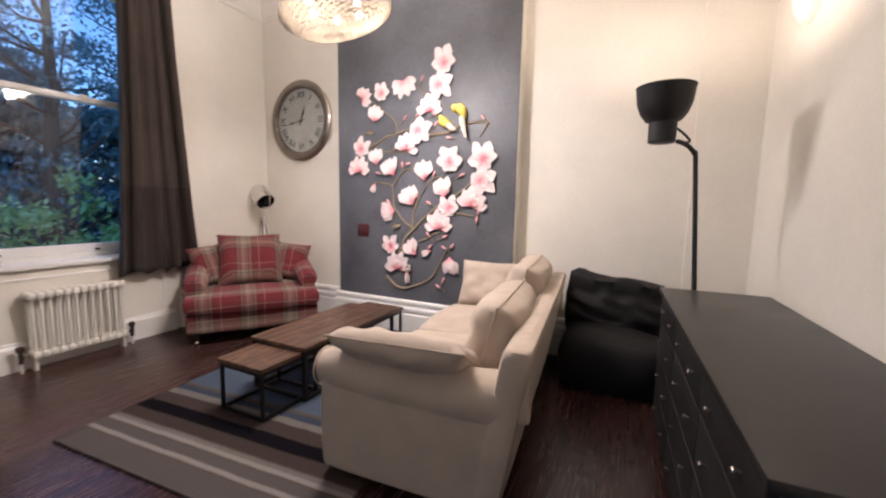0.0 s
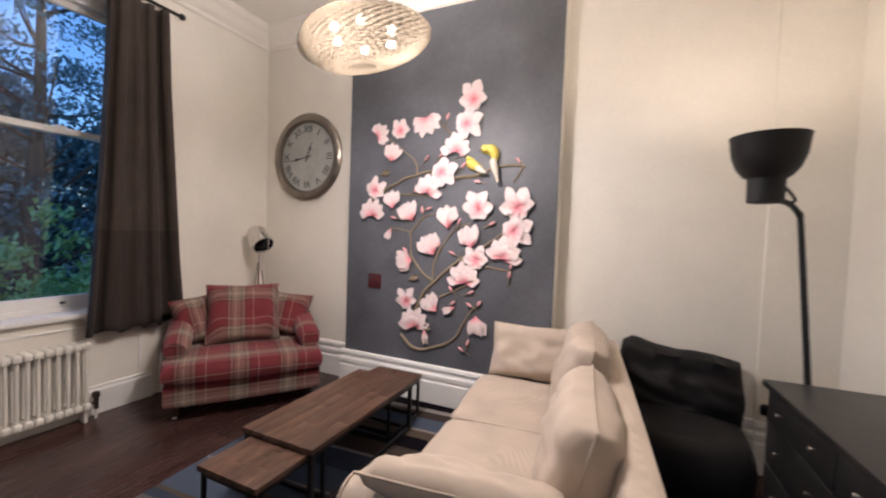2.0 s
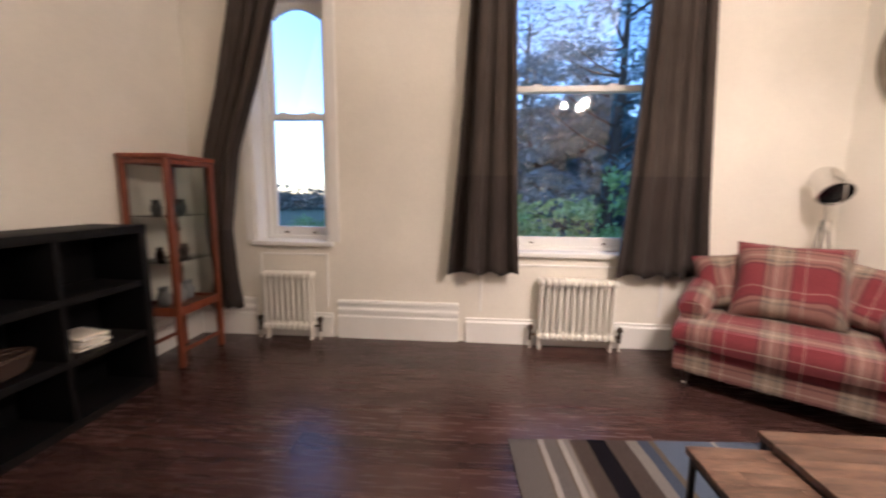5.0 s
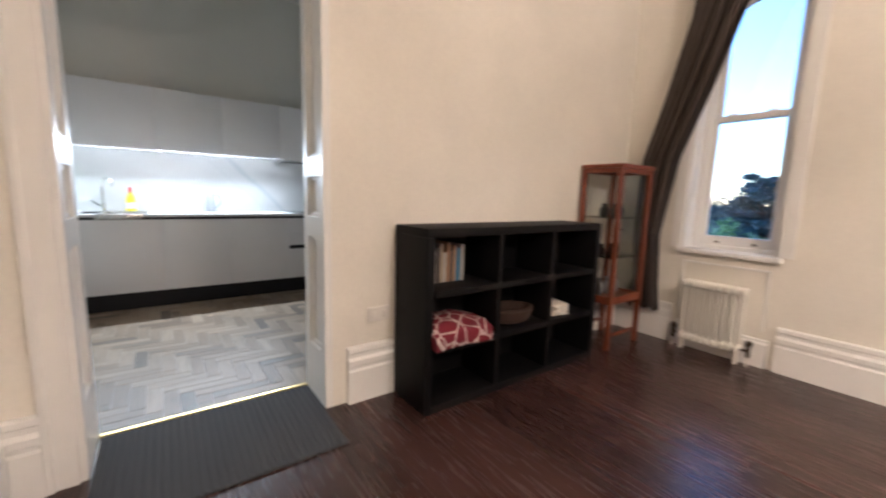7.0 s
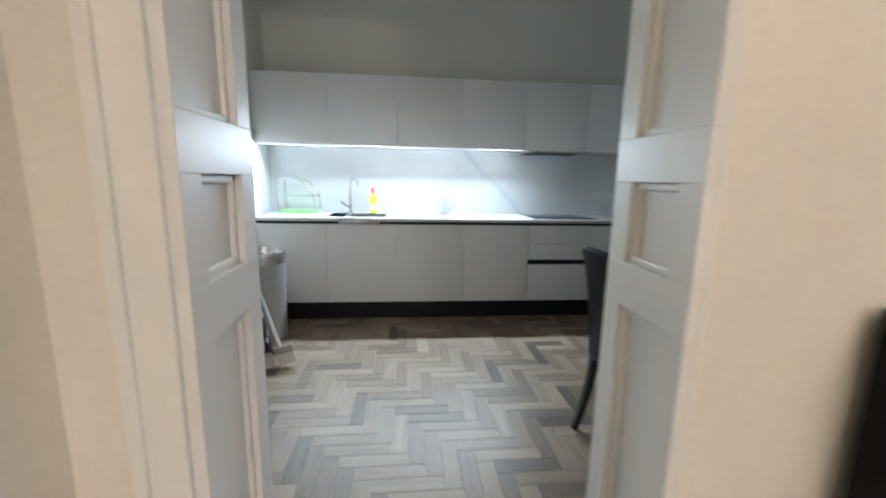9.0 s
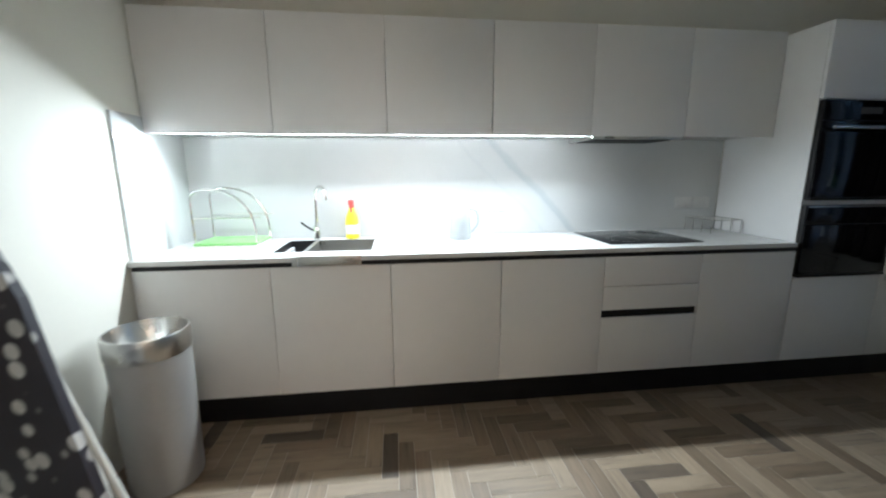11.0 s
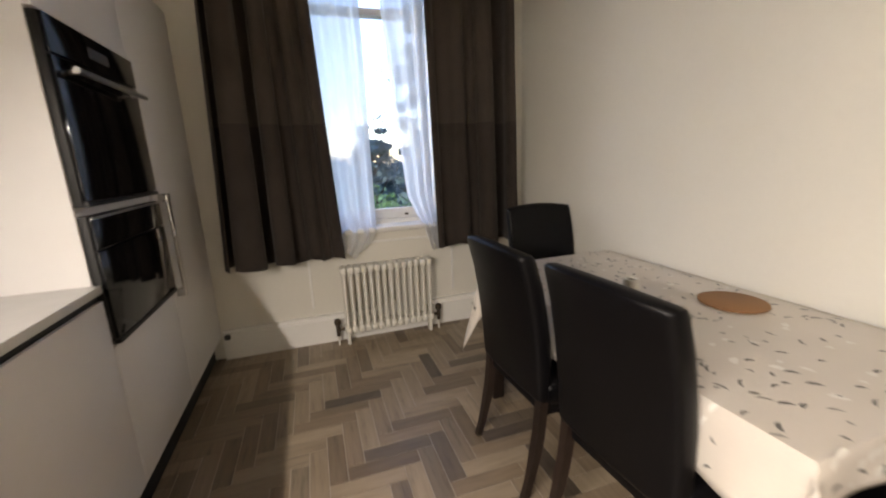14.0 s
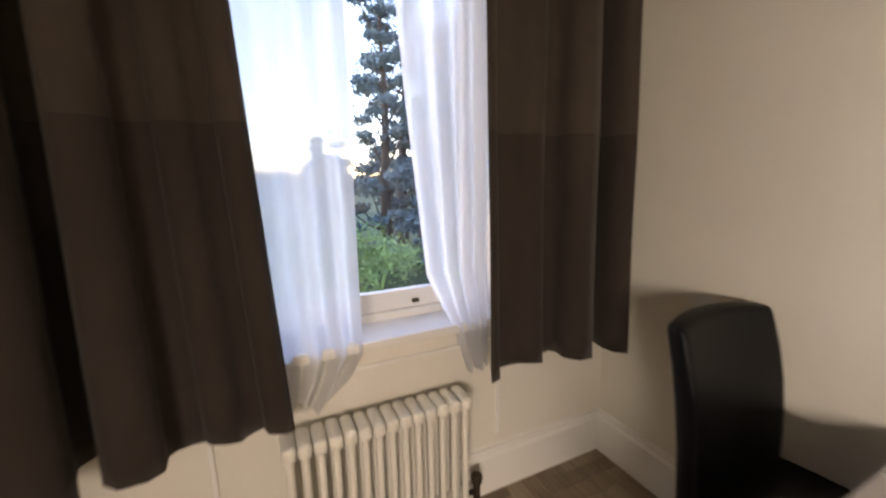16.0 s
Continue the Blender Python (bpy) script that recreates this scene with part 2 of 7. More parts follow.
def herringbone_tone(name):
    """Wood-look porcelain: grey to brown boards, each its own tone."""
    m, n, l, b = material(name)
    v = coords(n, l, (3, 26, 26), random_shift=True)
    g = noise_tex(n, l, v, 1.4, 7, 0.65)
    oi = n.new("ShaderNodeObjectInfo")
    isl = n.new("ShaderNodeNewGeometry")
    ad = n.new("ShaderNodeMath")
    ad.operation = "ADD"
    l.new(oi.outputs["Random"], ad.inputs[0])
    l.new(isl.outputs["Random Per Island"], ad.inputs[1])
    fr = n.new("ShaderNodeMath")
    fr.operation = "FRACT"
    l.new(ad.outputs[0], fr.inputs[0])
    tone = ramp(n, [(0.0, (0.15, 0.105, 0.070)), (0.3, (0.22, 0.158, 0.106)), (0.55, (0.265, 0.197, 0.136)), (0.85, (0.33, 0.25, 0.175)), (0.95, (0.10, 0.074, 0.055))])
    l.new(fr.outputs[0], tone.inputs[0])
    gr = ramp(n, [(0.28, (0.45,) * 3), (0.42, (0.9,) * 3), (0.65, (1.14,) * 3)])
    l.new(g, gr.inputs[0])
    l.new(mix(n, l, 1.0, tone.outputs[0], gr.outputs[0], "MULTIPLY"), b.inputs["Base Color"])
    b.inputs["Roughness"].default_value = 0.42
    bump(n, l, g, 0.1, 0.001, b)
    return m


def petal_paint(name):
    """White petals that turn pink towards the flower's heart (each flower's origin)."""
    m, n, l, b = material(name)
    tc = n.new("ShaderNodeTexCoord")
    ln = n.new("ShaderNodeVectorMath")
    ln.operation = "LENGTH"
    l.new(tc.outputs["Object"], ln.inputs[0])
    r = ramp(n, [(0.012, (0.60, 0.10, 0.15)), (0.040, (0.80, 0.36, 0.39)), (0.078, (0.72, 0.60, 0.585))])
    wob = noise_tex(n, l, coords(n, l), 30, 3)
    ad = n.new("ShaderNodeMath")
    ad.operation = "MULTIPLY_ADD"
    ad.inputs[1].default_value = 0.05
    l.new(wob, ad.inputs[0])
    l.new(ln.outputs["Value"], ad.inputs[2])
    sb = n.new("ShaderNodeMath")
    sb.operation = "SUBTRACT"
    sb.inputs[1].default_value = 0.025
    l.new(ad.outputs[0], sb.inputs[0])
    l.new(sb.outputs[0], r.inputs[0])
    l.new(r.outputs[0], b.inputs["Base Color"])
    b.inputs["Roughness"].default_value = 0.5
    return m


def print_cloth(name):
    """Cream oilcloth."""
    return plain(name, (0.66, 0.60, 0.54), 0.42, vary=0.05, big=3, fine=220, relief=0.06, depth=0.001)


M_WALL = plain("cream_wall_paint", (0.78, 0.74, 0.66), 0.75, vary=0.075, big=1.1, fine=55, relief=0.05, depth=0.002)
M_KWALL = plain("pale_kitchen_paint", (0.72, 0.69, 0.62), 0.7, vary=0.03, big=1.1, fine=60, relief=0.05)
M_CEIL = plain("ceiling_paint", (0.80, 0.77, 0.70), 0.8, vary=0.03)
M_TRIM = plain("white_gloss_paint", (0.80, 0.785, 0.75), 0.38, vary=0.03, fine=25, relief=0.03)
M_FEATURE = plain("slate_plaster", (0.105, 0.108, 0.122), 0.5, vary=0.26, big=2.2, fine=30, relief=0.12)
M_FLOOR = wood("dark_laminate", (0.034, 0.0165, 0.0138), (0.078, 0.0375, 0.031), "Y", 18, 0.26, scale=0.5, tone=0.32, relief=0.012, fine=0.88, sheen_vary=0.4)
M_TILE = herringbone_tone("wood_look_porcelain")
M_GROUT = plain("grout", (0.46, 0.40, 0.34), 0.9)
M_CABW = plain("white_lacquer", (0.70, 0.685, 0.68), 0.42, vary=0.025, fine=18, relief=0.02)
M_BLACK = plain("black_plinth", (0.007, 0.0065, 0.007), 0.5, spec=0.3, vary=0.2)
M_MARBLE = marble("marble_splashback")
M_TOP = plain("pale_quartz", (0.60, 0.59, 0.575), 0.2, vary=0.04, big=6, fine=120, relief=0.0)
M_BGLASS = plain("black_glass", (0.004, 0.004, 0.005), 0.05, vary=0.1, relief=0, spec=0.22)
M_STEEL = plain("brushed_steel", (0.55, 0.54, 0.52), 0.28, 1.0, vary=0.1, fine=90, relief=0.05)
M_CHROME = plain("chrome", (0.75, 0.74, 0.72), 0.1, 1.0, vary=0.06, relief=0)
M_IRON = plain("black_iron", (0.014, 0.013, 0.013), 0.5, 0.4, vary=0.2)
M_LAMP = plain("matt_black_metal", (0.014, 0.0135, 0.0135), 0.55, 0.0, spec=0.35, vary=0.15)
M_CHEST = plain("black_brown_veneer", (0.017, 0.0165, 0.0168), 0.40, spec=0.5, vary=0.2, big=4, fine=60, relief=0.08)
M_SHELF = plain("black_shelf_foil", (0.004, 0.0037, 0.0037), 0.6, spec=0.18, vary=0.2, fine=60, relief=0.06)
M_CURT = weave("taupe_curtain", (0.060, 0.046, 0.038))
M_CURT2 = weave("dark_taupe_curtain", (0.040, 0.030, 0.0255))
M_SOFA = weave("beige_linen", (0.52, 0.435, 0.35), 500, 0.11)
M_PLAID = tartan("red_plaid_wool")
M_REDPLAIN = weave("red_wool", (0.24, 0.016, 0.022), 420)
M_RUG = rug_stripes("striped_wool_pile")
M_TABLEWOOD = wood("walnut_top", (0.036, 0.017, 0.010), (0.23, 0.125, 0.078), "Y", 7, 0.36, scale=2.2, tone=0.26, fine=0.5)
M_REDWOOD = wood("red_mahogany", (0.13, 0.028, 0.012), (0.30, 0.075, 0.03), "Z", 10, 0.35, tone=0.15)
M_LEATHER = plain("black_leather", (0.0035, 0.0032, 0.004), 0.42, spec=0.16, vary=0.2, big=5, fine=190, relief=0.2, depth=0.0012)
M_DLEG = wood("dark_stained_leg", (0.012, 0.007, 0.006), (0.03, 0.016, 0.012), "Z", 10, 0.4)
M_BEAN = plain("black_beanbag_cloth", (0.0075, 0.007, 0.007), 0.7, vary=0.2, fine=150, relief=0.2, spec=0.3)
M_RAD = plain("white_radiator_enamel", (0.76, 0.73, 0.66), 0.3, vary=0.03, relief=0.02)
M_BRASS = plain("aged_bronze", (0.11, 0.085, 0.065), 0.4, 0.9, vary=0.2)
M_PEWTER = plain("pewter_rim", (0.27, 0.235, 0.20), 0.32, 0.9, vary=0.2, big=6)
M_DIAL = plain("grey_dial", (0.66, 0.63, 0.59), 0.6, vary=0.12, big=5)
M_INK = plain("dark_ink", (0.05, 0.047, 0.045), 0.6)
M_GLASS = glass("window_glass", (0.93, 0.97, 1.0), 1.75)
M_CGLASS = glass("cabinet_glass", (0.92, 0.95, 0.93), 1.4)
M_SHEER = sheer("white_voile", (0.93, 0.94, 0.96), 0.82)
M_MAT = plain("grey_rubber_rib", (0.045, 0.047, 0.05), 0.85, vary=0.15, fine=90, relief=0.3)
M_GOLD = plain("brass_strip", (0.75, 0.56, 0.24), 0.3, 0.8, vary=0.06)
M_PETAL = petal_paint("petal_paint")
M_BARK = plain("painted_bark", (0.20, 0.155, 0.10), 0.75, vary=0.25, fine=60, relief=0.4, depth=0.004)
M_BUD = plain("pink_bud", (0.66, 0.33, 0.34), 0.55, vary=0.15)
M_BIRD = plain("yellow_relief_paint", (0.70, 0.56, 0.10), 0.5, vary=0.12)
M_BIRDW = plain("white_relief_paint", (0.75, 0.68, 0.58), 0.5, vary=0.06)
M_SWITCH = plain("dark_red_switch", (0.065, 0.012, 0.014), 0.35, vary=0.1)
M_PLASTIC = plain("white_plastic", (0.70, 0.67, 0.62), 0.4, vary=0.03, relief=0)
M_CLOTH = print_cloth("cream_oilcloth")
M_PRINT = plain("grey_leaf_print", (0.16, 0.15, 0.14), 0.5, vary=0.25, relief=0)
M_PRINT2 = plain("pale_leaf_print", (0.80, 0.77, 0.72), 0.5, vary=0.1, relief=0)
M_BOARD = plain("cork_mat", (0.30, 0.14, 0.06), 0.8, vary=0.15, fine=120, relief=0.3)
M_YELLOW = plain("yellow_bottle", (0.85, 0.72, 0.03), 0.3, vary=0.05, relief=0)
M_RED = plain("red_cap", (0.8, 0.08, 0.07), 0.35, vary=0.05, relief=0)
M_GREEN = plain("green_tray", (0.22, 0.52, 0.16), 0.4, vary=0.08, relief=0)
M_BIN = plain("grey_bin_shell", (0.36, 0.345, 0.33), 0.42, 0.3, vary=0.05)
M_BEAD = sheer("crystal_beads", (0.055, 0.045, 0.032), 0.6)
M_BULB = glow("bulb", (1.0, 0.80, 0.52), 4)
M_LED = glow("led_diffuser", (0.92, 1.0, 0.98), 4)
M_PLASTER = plain("plaster_shade", (0.80, 0.75, 0.66), 0.6, vary=0.03)
M_FROST = plain("frosted_jar", (0.36, 0.37, 0.38), 0.25, vary=0.05, relief=0)
# leaf colour shifted to teal: the blue dusk haze is painted in
M_LEAF = plain("blue_haze_foliage", (0.085, 0.172, 0.21), 0.7, vary=0.5, big=0.6, fine=8, relief=0)
M_SHRUB = plain("shrub_foliage", (0.22, 0.42, 0.16), 0.65, vary=0.4, big=2, fine=12, relief=0)
M_TRUNK = plain("tree_bark", (0.05, 0.04, 0.033), 0.9, vary=0.3, fine=14, relief=0.6, depth=0.03)
M_GRASS = plain("lawn", (0.05, 0.085, 0.03), 0.9, vary=0.3, big=0.5, fine=30)
# grey-blue instead of green: distance haze is mixed into the woods' colour
M_FAR_HAZE = plain("far_woods", (0.07, 0.11, 0.115), 0.9, vary=0.4, big=0.05, fine=0.6, relief=0)
M_BASKET = plain("wicker", (0.045, 0.022, 0.014), 0.8, vary=0.25, fine=90, relief=0.5)


# ---------------------------------------------------------------- mesh tools
def box(bm, x0, x1, y0, y1, z0, z1, b=0.0, seg=2):
    m = Matrix.LocRotScale(((x0 + x1) / 2, (y0 + y1) / 2, (z0 + z1) / 2), None, (abs(x1 - x0), abs(y1 - y0), abs(z1 - z0)))
    vs = bmesh.ops.create_cube(bm, size=1, matrix=m)["verts"]
    if b:
        es = list({e for v in vs for e in v.link_edges})
        bmesh.ops.bevel(bm, geom=es, offset=min(b, 0.45 * min(abs(x1 - x0), abs(y1 - y0), abs(z1 - z0))), segments=seg, profile=0.6, affect="EDGES")
    return bm


def boxes(*rows, b=0.0):
    bm = bmesh.new()
    for r in rows:
        box(bm, *r, b=b)
    return bm


def cyl(bm, a, b, r0, r1=None, seg=16):
    a, b = Vector(a), Vector(b)
    r1 = r0 if r1 is None else r1
    q = (b - a).to_track_quat("Z", "Y").to_matrix().to_4x4()
    bmesh.ops.create_cone(bm, cap_ends=True, segments=seg, radius1=r0, radius2=max(r1, 1e-4), depth=(b - a).length,
                          matrix=Matrix.Translation((a + b) / 2) @ q)
    return bm


def lathe(bm, profile, at=(0, 0, 0), seg=32, turn=None):
    turn = turn or Matrix.Identity(4)
    rings = []
    for r, z in profile:
        rings.append([bm.verts.new(Vector(at) + (turn @ Vector((r * math.cos(2 * math.pi * k / seg), r * math.sin(2 * math.pi * k / seg), z)))) for k in range(seg)])
    for p, q in zip(rings, rings[1:]):
        for k in range(seg):
            bm.faces.new((p[k], p[(k + 1) % seg], q[(k + 1) % seg], q[k]))
    for ring, flip in ((rings[0], True), (rings[-1], False)):
        if len(ring) > 2:
            bm.faces.new(ring[::-1] if flip else ring)
    return bm


def tube(bm, pts, r, seg=10):
    """A round bar along a line of points; r one radius or one a point."""
    pts = [Vector(p) for p in pts]
    rs = r if isinstance(r, (list, tuple)) else [r] * len(pts)
    rings, side = [], None
    for k, p in enumerate(pts):
        d = (pts[min(k + 1, len(pts) - 1)] - pts[max(k - 1, 0)]).normalized()
        if side is None:
            side = d.orthogonal().normalized()
        side = (side - d * side.dot(d)).normalized()
        up = d.cross(side)
        rings.append([bm.verts.new(p + rs[k] * (math.cos(2 * math.pi * j / seg) * side + math.sin(2 * math.pi * j / seg) * up)) for j in range(seg)])
    for p, q in zip(rings, rings[1:]):
        for j in range(seg):
            bm.faces.new((p[j], p[(j + 1) % seg], q[(j + 1) % seg], q[j]))
    bm.faces.new(rings[0][::-1])
    bm.faces.new(rings[-1])
    return bm


def smooth_line(pts, steps=5):
    pts = [Vector(p) for p in pts]
    out = []
    for k in range(len(pts) - 1):
        p0, p1, p2, p3 = pts[max(k - 1, 0)], pts[k], pts[k + 1], pts[min(k + 2, len(pts) - 1)]
        for s in range(steps):
            t = s / steps
            out.append(0.5 * (2 * p1 + (p2 - p0) * t + (2 * p0 - 5 * p1 + 4 * p2 - p3) * t * t + (3 * p1 - p0 - 3 * p2 + p3) * t ** 3))
    return out + [pts[-1]]


def pillow(bm, w, h, d, m=None, n=14, puff=0.55, ears=0.06, crease=0.012, seed=1):
    """A stuffed cushion in its own x-z plane, with pulled corners and soft creases."""
    m = m or Matrix.Identity(4)
    sheets = []
    for side in (1, -1):
        g = []
        for i in range(n + 1):
            row = []
            for j in range(n + 1):
                u, v = 2 * i / n - 1, 2 * j / n - 1
                pinch = 1 - ears * (1 - abs(u * v)) * (abs(u) ** 4 + abs(v) ** 4) * 0.8
                t = max(0.0, (1 - u ** 4) * (1 - v ** 4)) ** puff
                y = side * d / 2 * t + crease * t * noise.noise((u * 2.3 + seed, v * 2.3, side * 3 + seed))
                row.append((u * w / 2 * pinch, y, v * h / 2 * pinch))
            g.append(row)
        sheets.append(g)
    front = [[bm.verts.new(m @ Vector(c)) for c in row] for row in sheets[0]]
    back = [[front[i][j] if i in (0, n) or j in (0, n) else bm.verts.new(m @ Vector(sheets[1][i][j])) for j in range(n + 1)] for i in range(n + 1)]
    for i in range(n):
        for j in range(n):
            bm.faces.new((front[i][j], front[i][j + 1], front[i + 1][j + 1], front[i + 1][j]))
            bm.faces.new((back[i][j], back[i + 1][j], back[i + 1][j + 1], back[i][j + 1]))
    return bm


def soft_box(bm, x0, x1, y0, y1, z0, z1, r=0.05, swell=0.012, cuts=5, seed=0):
    """An upholstered block: rounded edges and a slightly uneven, swollen surface."""
    t = bmesh.new()
    box(t, x0, x1, y0, y1, z0, z1, b=r, seg=4)
    bmesh.ops.subdivide_edges(t, edges=[e for e in t.edges if e.calc_length() > 0.16], cuts=cuts, use_grid_fill=True)
    c, h = Vector(((x0 + x1) / 2, (y0 + y1) / 2, (z0 + z1) / 2)), Vector((abs(x1 - x0) / 2, abs(y1 - y0) / 2, abs(z1 - z0) / 2))
    t.normal_update()
    moves = []
    for v in t.verts:
        q = v.co - c
        k = 1.0
        for a in range(3):
            if abs(v.normal[a]) < 0.6:
                k *= max(0.0, 1 - (q[a] / h[a]) ** 2)
        moves.append(v.normal * swell * (k + 0.35 * noise.noise(v.co * 5 + Vector((seed, 0, 0)))))
    for v, d in zip(t.verts, moves):
        v.co += d
    me = bpy.data.meshes.new("t")
    t.to_mesh(me)
    t.free()
    bm.from_mesh(me)
    bpy.data.meshes.remove(me)
    return bm


def mesh_of(name, bm, mats, smooth=35):
    bmesh.ops.recalc_face_normals(bm, faces=bm.faces)
    me = bpy.data.meshes.new(name)
    if smooth:
        for f in bm.faces:
            f.smooth = True
    bm.to_mesh(me)
    bm.free()
    for m in mats if isinstance(mats, (list, tuple)) else (mats,):
        me.materials.append(m)
    if smooth:
        me.set_sharp_from_angle(angle=radians(smooth))
    return me


def sheet(axis, at, a0, a1, z0, z1, face=1):
    """One pane of glass as a sheet whose front looks along +axis (face 1) or -axis."""
    bm = bmesh.new()
    c = [(a0, z0), (a1, z0), (a1, z1), (a0, z1)]
    vs = [bm.verts.new((at, a, z) if axis == "x" else (a, at, z)) for a, z in c]
    turn = (face > 0) if axis == "x" else (face < 0)
    bm.faces.new(vs if turn else vs[::-1])
    me = bpy.data.meshes.new("pane")
    bm.to_mesh(me)
    bm.free()
    return me


def part(name, bm, mat, parent=None, label="", smooth=35, at=None):
    ob = new(name, bm if isinstance(bm, bpy.types.Mesh) else mesh_of(name, bm, mat, smooth))
    if parent:
        ob.parent = parent
    if at:
        ob.matrix_basis = at
    if label:
        ob["label"] = label
    return ob


def thing(name, label, category, at=(0, 0, 0), rz=0, group="", kind=""):
    ob = new(name)
    ob.empty_display_size = 0.1
    ob.matrix_basis = pose(*at, 0, 0, rz)
    return tagged(ob, label, category, group, kind)


def structure(name, bm, mat, label, category="wall", smooth=0):
    return tagged(part(name, bm, mat, smooth=smooth), label, category, kind="structure")


def holed(axis, a0, a1, n0, n1, z0, z1, holes):
    """A wall along an axis, its thickness from n0 to n1, with openings (a, a, z, z)."""
    bm = bmesh.new()

    def put(p, q, lo, hi):
        if q - p > 1e-4 and hi - lo > 1e-4:
            box(bm, p, q, n0, n1, lo, hi) if axis == "x" else box(bm, n0, n1, p, q, lo, hi)
    at = a0
    for h0, h1, lo, hi in sorted(holes):
        put(at, h0, z0, z1)
        put(h0, h1, z0, lo)
        put(h0, h1, hi, z1)
        at = h1
    put(at, a1, z0, z1)
    return bm


def moulding(bm, a, b, out, profile):
    """A run of skirting or cornice from a to b; profile: (out, z) points."""
    a, b, out = Vector((*a, 0)), Vector((*b, 0)), Vector((*out, 0))
    ra = [bm.verts.new(a + out * d + Vector((0, 0, z))) for d, z in profile]
    rb = [bm.verts.new(b + out * d + Vector((0, 0, z))) for d, z in profile]
    for k in range(len(profile)):
        j = (k + 1) % len(profile)
        bm.faces.new((ra[k], ra[j], rb[j], rb[k]))
    bm.faces.new(ra)
    bm.faces.new(rb[::-1])
    return bm


CEIL = 3.42
SKIRT = [(0, 0), (0.034, 0), (0.034, 0.185), (0.026, 0.195), (0.026, 0.21), (0.034, 0.216), (0.034, 0.245), (0.022, 0.262), (0.022, 0.285), (0.03, 0.292), (0.026, 0.315), (0.008, 0.322), (0, 0.322)]
LOWSK = [(0, 0), (0.028, 0), (0.028, 0.17), (0.018, 0.185), (0.018, 0.20), (0, 0.205)]
CORN = [(0, 0), (0, -0.20), (0.02, -0.205), (0.03, -0.185), (0.025, -0.165), (0.06, -0.13), (0.10, -0.075), (0.13, -0.05), (0.145, -0.03), (0.145, 0)]
CORN = [(d, CEIL + z - 0.002) for d, z in CORN]

# ---------------------------------------------------------------- living room shell
XW, XE, YN, YS = -3.50, 1.12, 4.07, -0.92          # window wall, far side wall, clock wall, doorway wall
YK, YB, KXW, KXE = -1.25, -4.20, -3.70, 1.19       # kitchen side of the doorway wall, cabinet wall, window wall, end wall
DX0, DX1, DH = -0.728, 0.288, 2.60                   # doorway

structure("wall_west", holed("y", -1.29, 4.9, -3.85, XW, 0, CEIL, [(-0.38, 0.24, 0.80, 2.78), (1.45, 2.90, 0.75, 3.0)]), M_WALL, "cream plastered wall with two sash windows")
structure("wall_north_clock", boxes((XW, -2.31, YN, 4.9, 0, CEIL)), M_WALL, "cream plastered alcove wall with a clock")
structure("wall_north_alcove", boxes((-0.48, 0.74, 4.05, 4.9, 0, CEIL)), M_WALL, "cream plastered alcove wall behind the sofa")
structure("wall_pier_corner", boxes((0.74, XE + 0.3, 4.03, 4.9, 0, CEIL)), M_WALL, "cream plastered corner pier")
structure("wall_east", boxes((XE, XE + 0.3, -0.38, 4.03, 0, CEIL)), M_WALL, "cream plastered wall behind the chest of drawers")
structure("wall_pier_door", boxes((0.50, XE + 0.3, YS, -0.38, 0, CEIL)), M_WALL, "cream plastered pier beside the doorway")
structure("wall_south", holed("x", -3.85, XE + 0.3, YK, YS, 0, CEIL, [(DX0 - 0.012, DX1 + 0.012, 0, DH)]), M_WALL, "cream plastered wall with the kitchen doorway")
structure("ceiling", boxes((-3.85, XE + 0.3, YK + 0.19, 4.9, CEIL, CEIL + 0.2)), M_CEIL, "white plaster ceiling with cornice", "ceiling")
# chimney breast with a slate feature face
structure("chimney_breast", boxes((-2.31, -0.48, 3.94, 4.9, 0, CEIL)), M_WALL, "cream chimney breast")
structure("feature_panel", boxes((-2.312, -0.488, 3.930, 3.9395, 0.30, 3.20), b=0.002), M_FEATURE, "slate grey textured plaster feature wall")

bm = bmesh.new()
moulding(bm, (XW, -0.92), (XW, -0.40), (1, 0), SKIRT)
moulding(bm, (XW, 0.30), (XW, 1.30), (1, 0), SKIRT)
moulding(bm, (XW, 3.02), (XW, YN), (1, 0), SKIRT)
moulding(bm, (XW, YN), (-2.31, YN), (0, -1), SKIRT)
moulding(bm, (0.74, 4.05), (0.74, 4.03), (-1, 0), SKIRT)
moulding(bm, (0.74, 4.03), (XE, 4.03), (0, -1), SKIRT)
moulding(bm, (-0.48, 4.05), (0.74, 4.05), (0, -1), SKIRT)
moulding(bm, (-0.48, 3.93), (-0.48, 4.05), (1, 0), SKIRT)
moulding(bm, (XE, 4.03), (XE, -0.38), (-1, 0), SKIRT)
moulding(bm, (XW, YS), (DX0 - 0.09, YS), (0, 1), SKIRT)
moulding(bm, (DX1 + 0.09, YS), (0.50, YS), (0, 1), SKIRT)
moulding(bm, (0.50, YS), (0.50, -0.38), (-1, 0), SKIRT)
structure("baseboard", bm, M_TRIM, "tall white moulded skirting board", "skirting")
bm = bmesh.new()
moulding(bm, (-2.345, 3.93), (-0.445, 3.93), (0, -1), SKIRT)
moulding(bm, (-2.31, YN), (-2.31, 3.93), (-1, 0), SKIRT)
structure("baseboard_breast", bm, M_TRIM, "tall white moulded skirting on the chimney breast", "skirting")
bm = bmesh.new()
moulding(bm, (XW, 1.36), (XW, 2.96), (1, 0), LOWSK)
moulding(bm, (XW, -0.36), (XW, 0.26), (1, 0), LOWSK)
structure("baseboard_low", bm, M_TRIM, "low white skirting under the windows", "skirting")
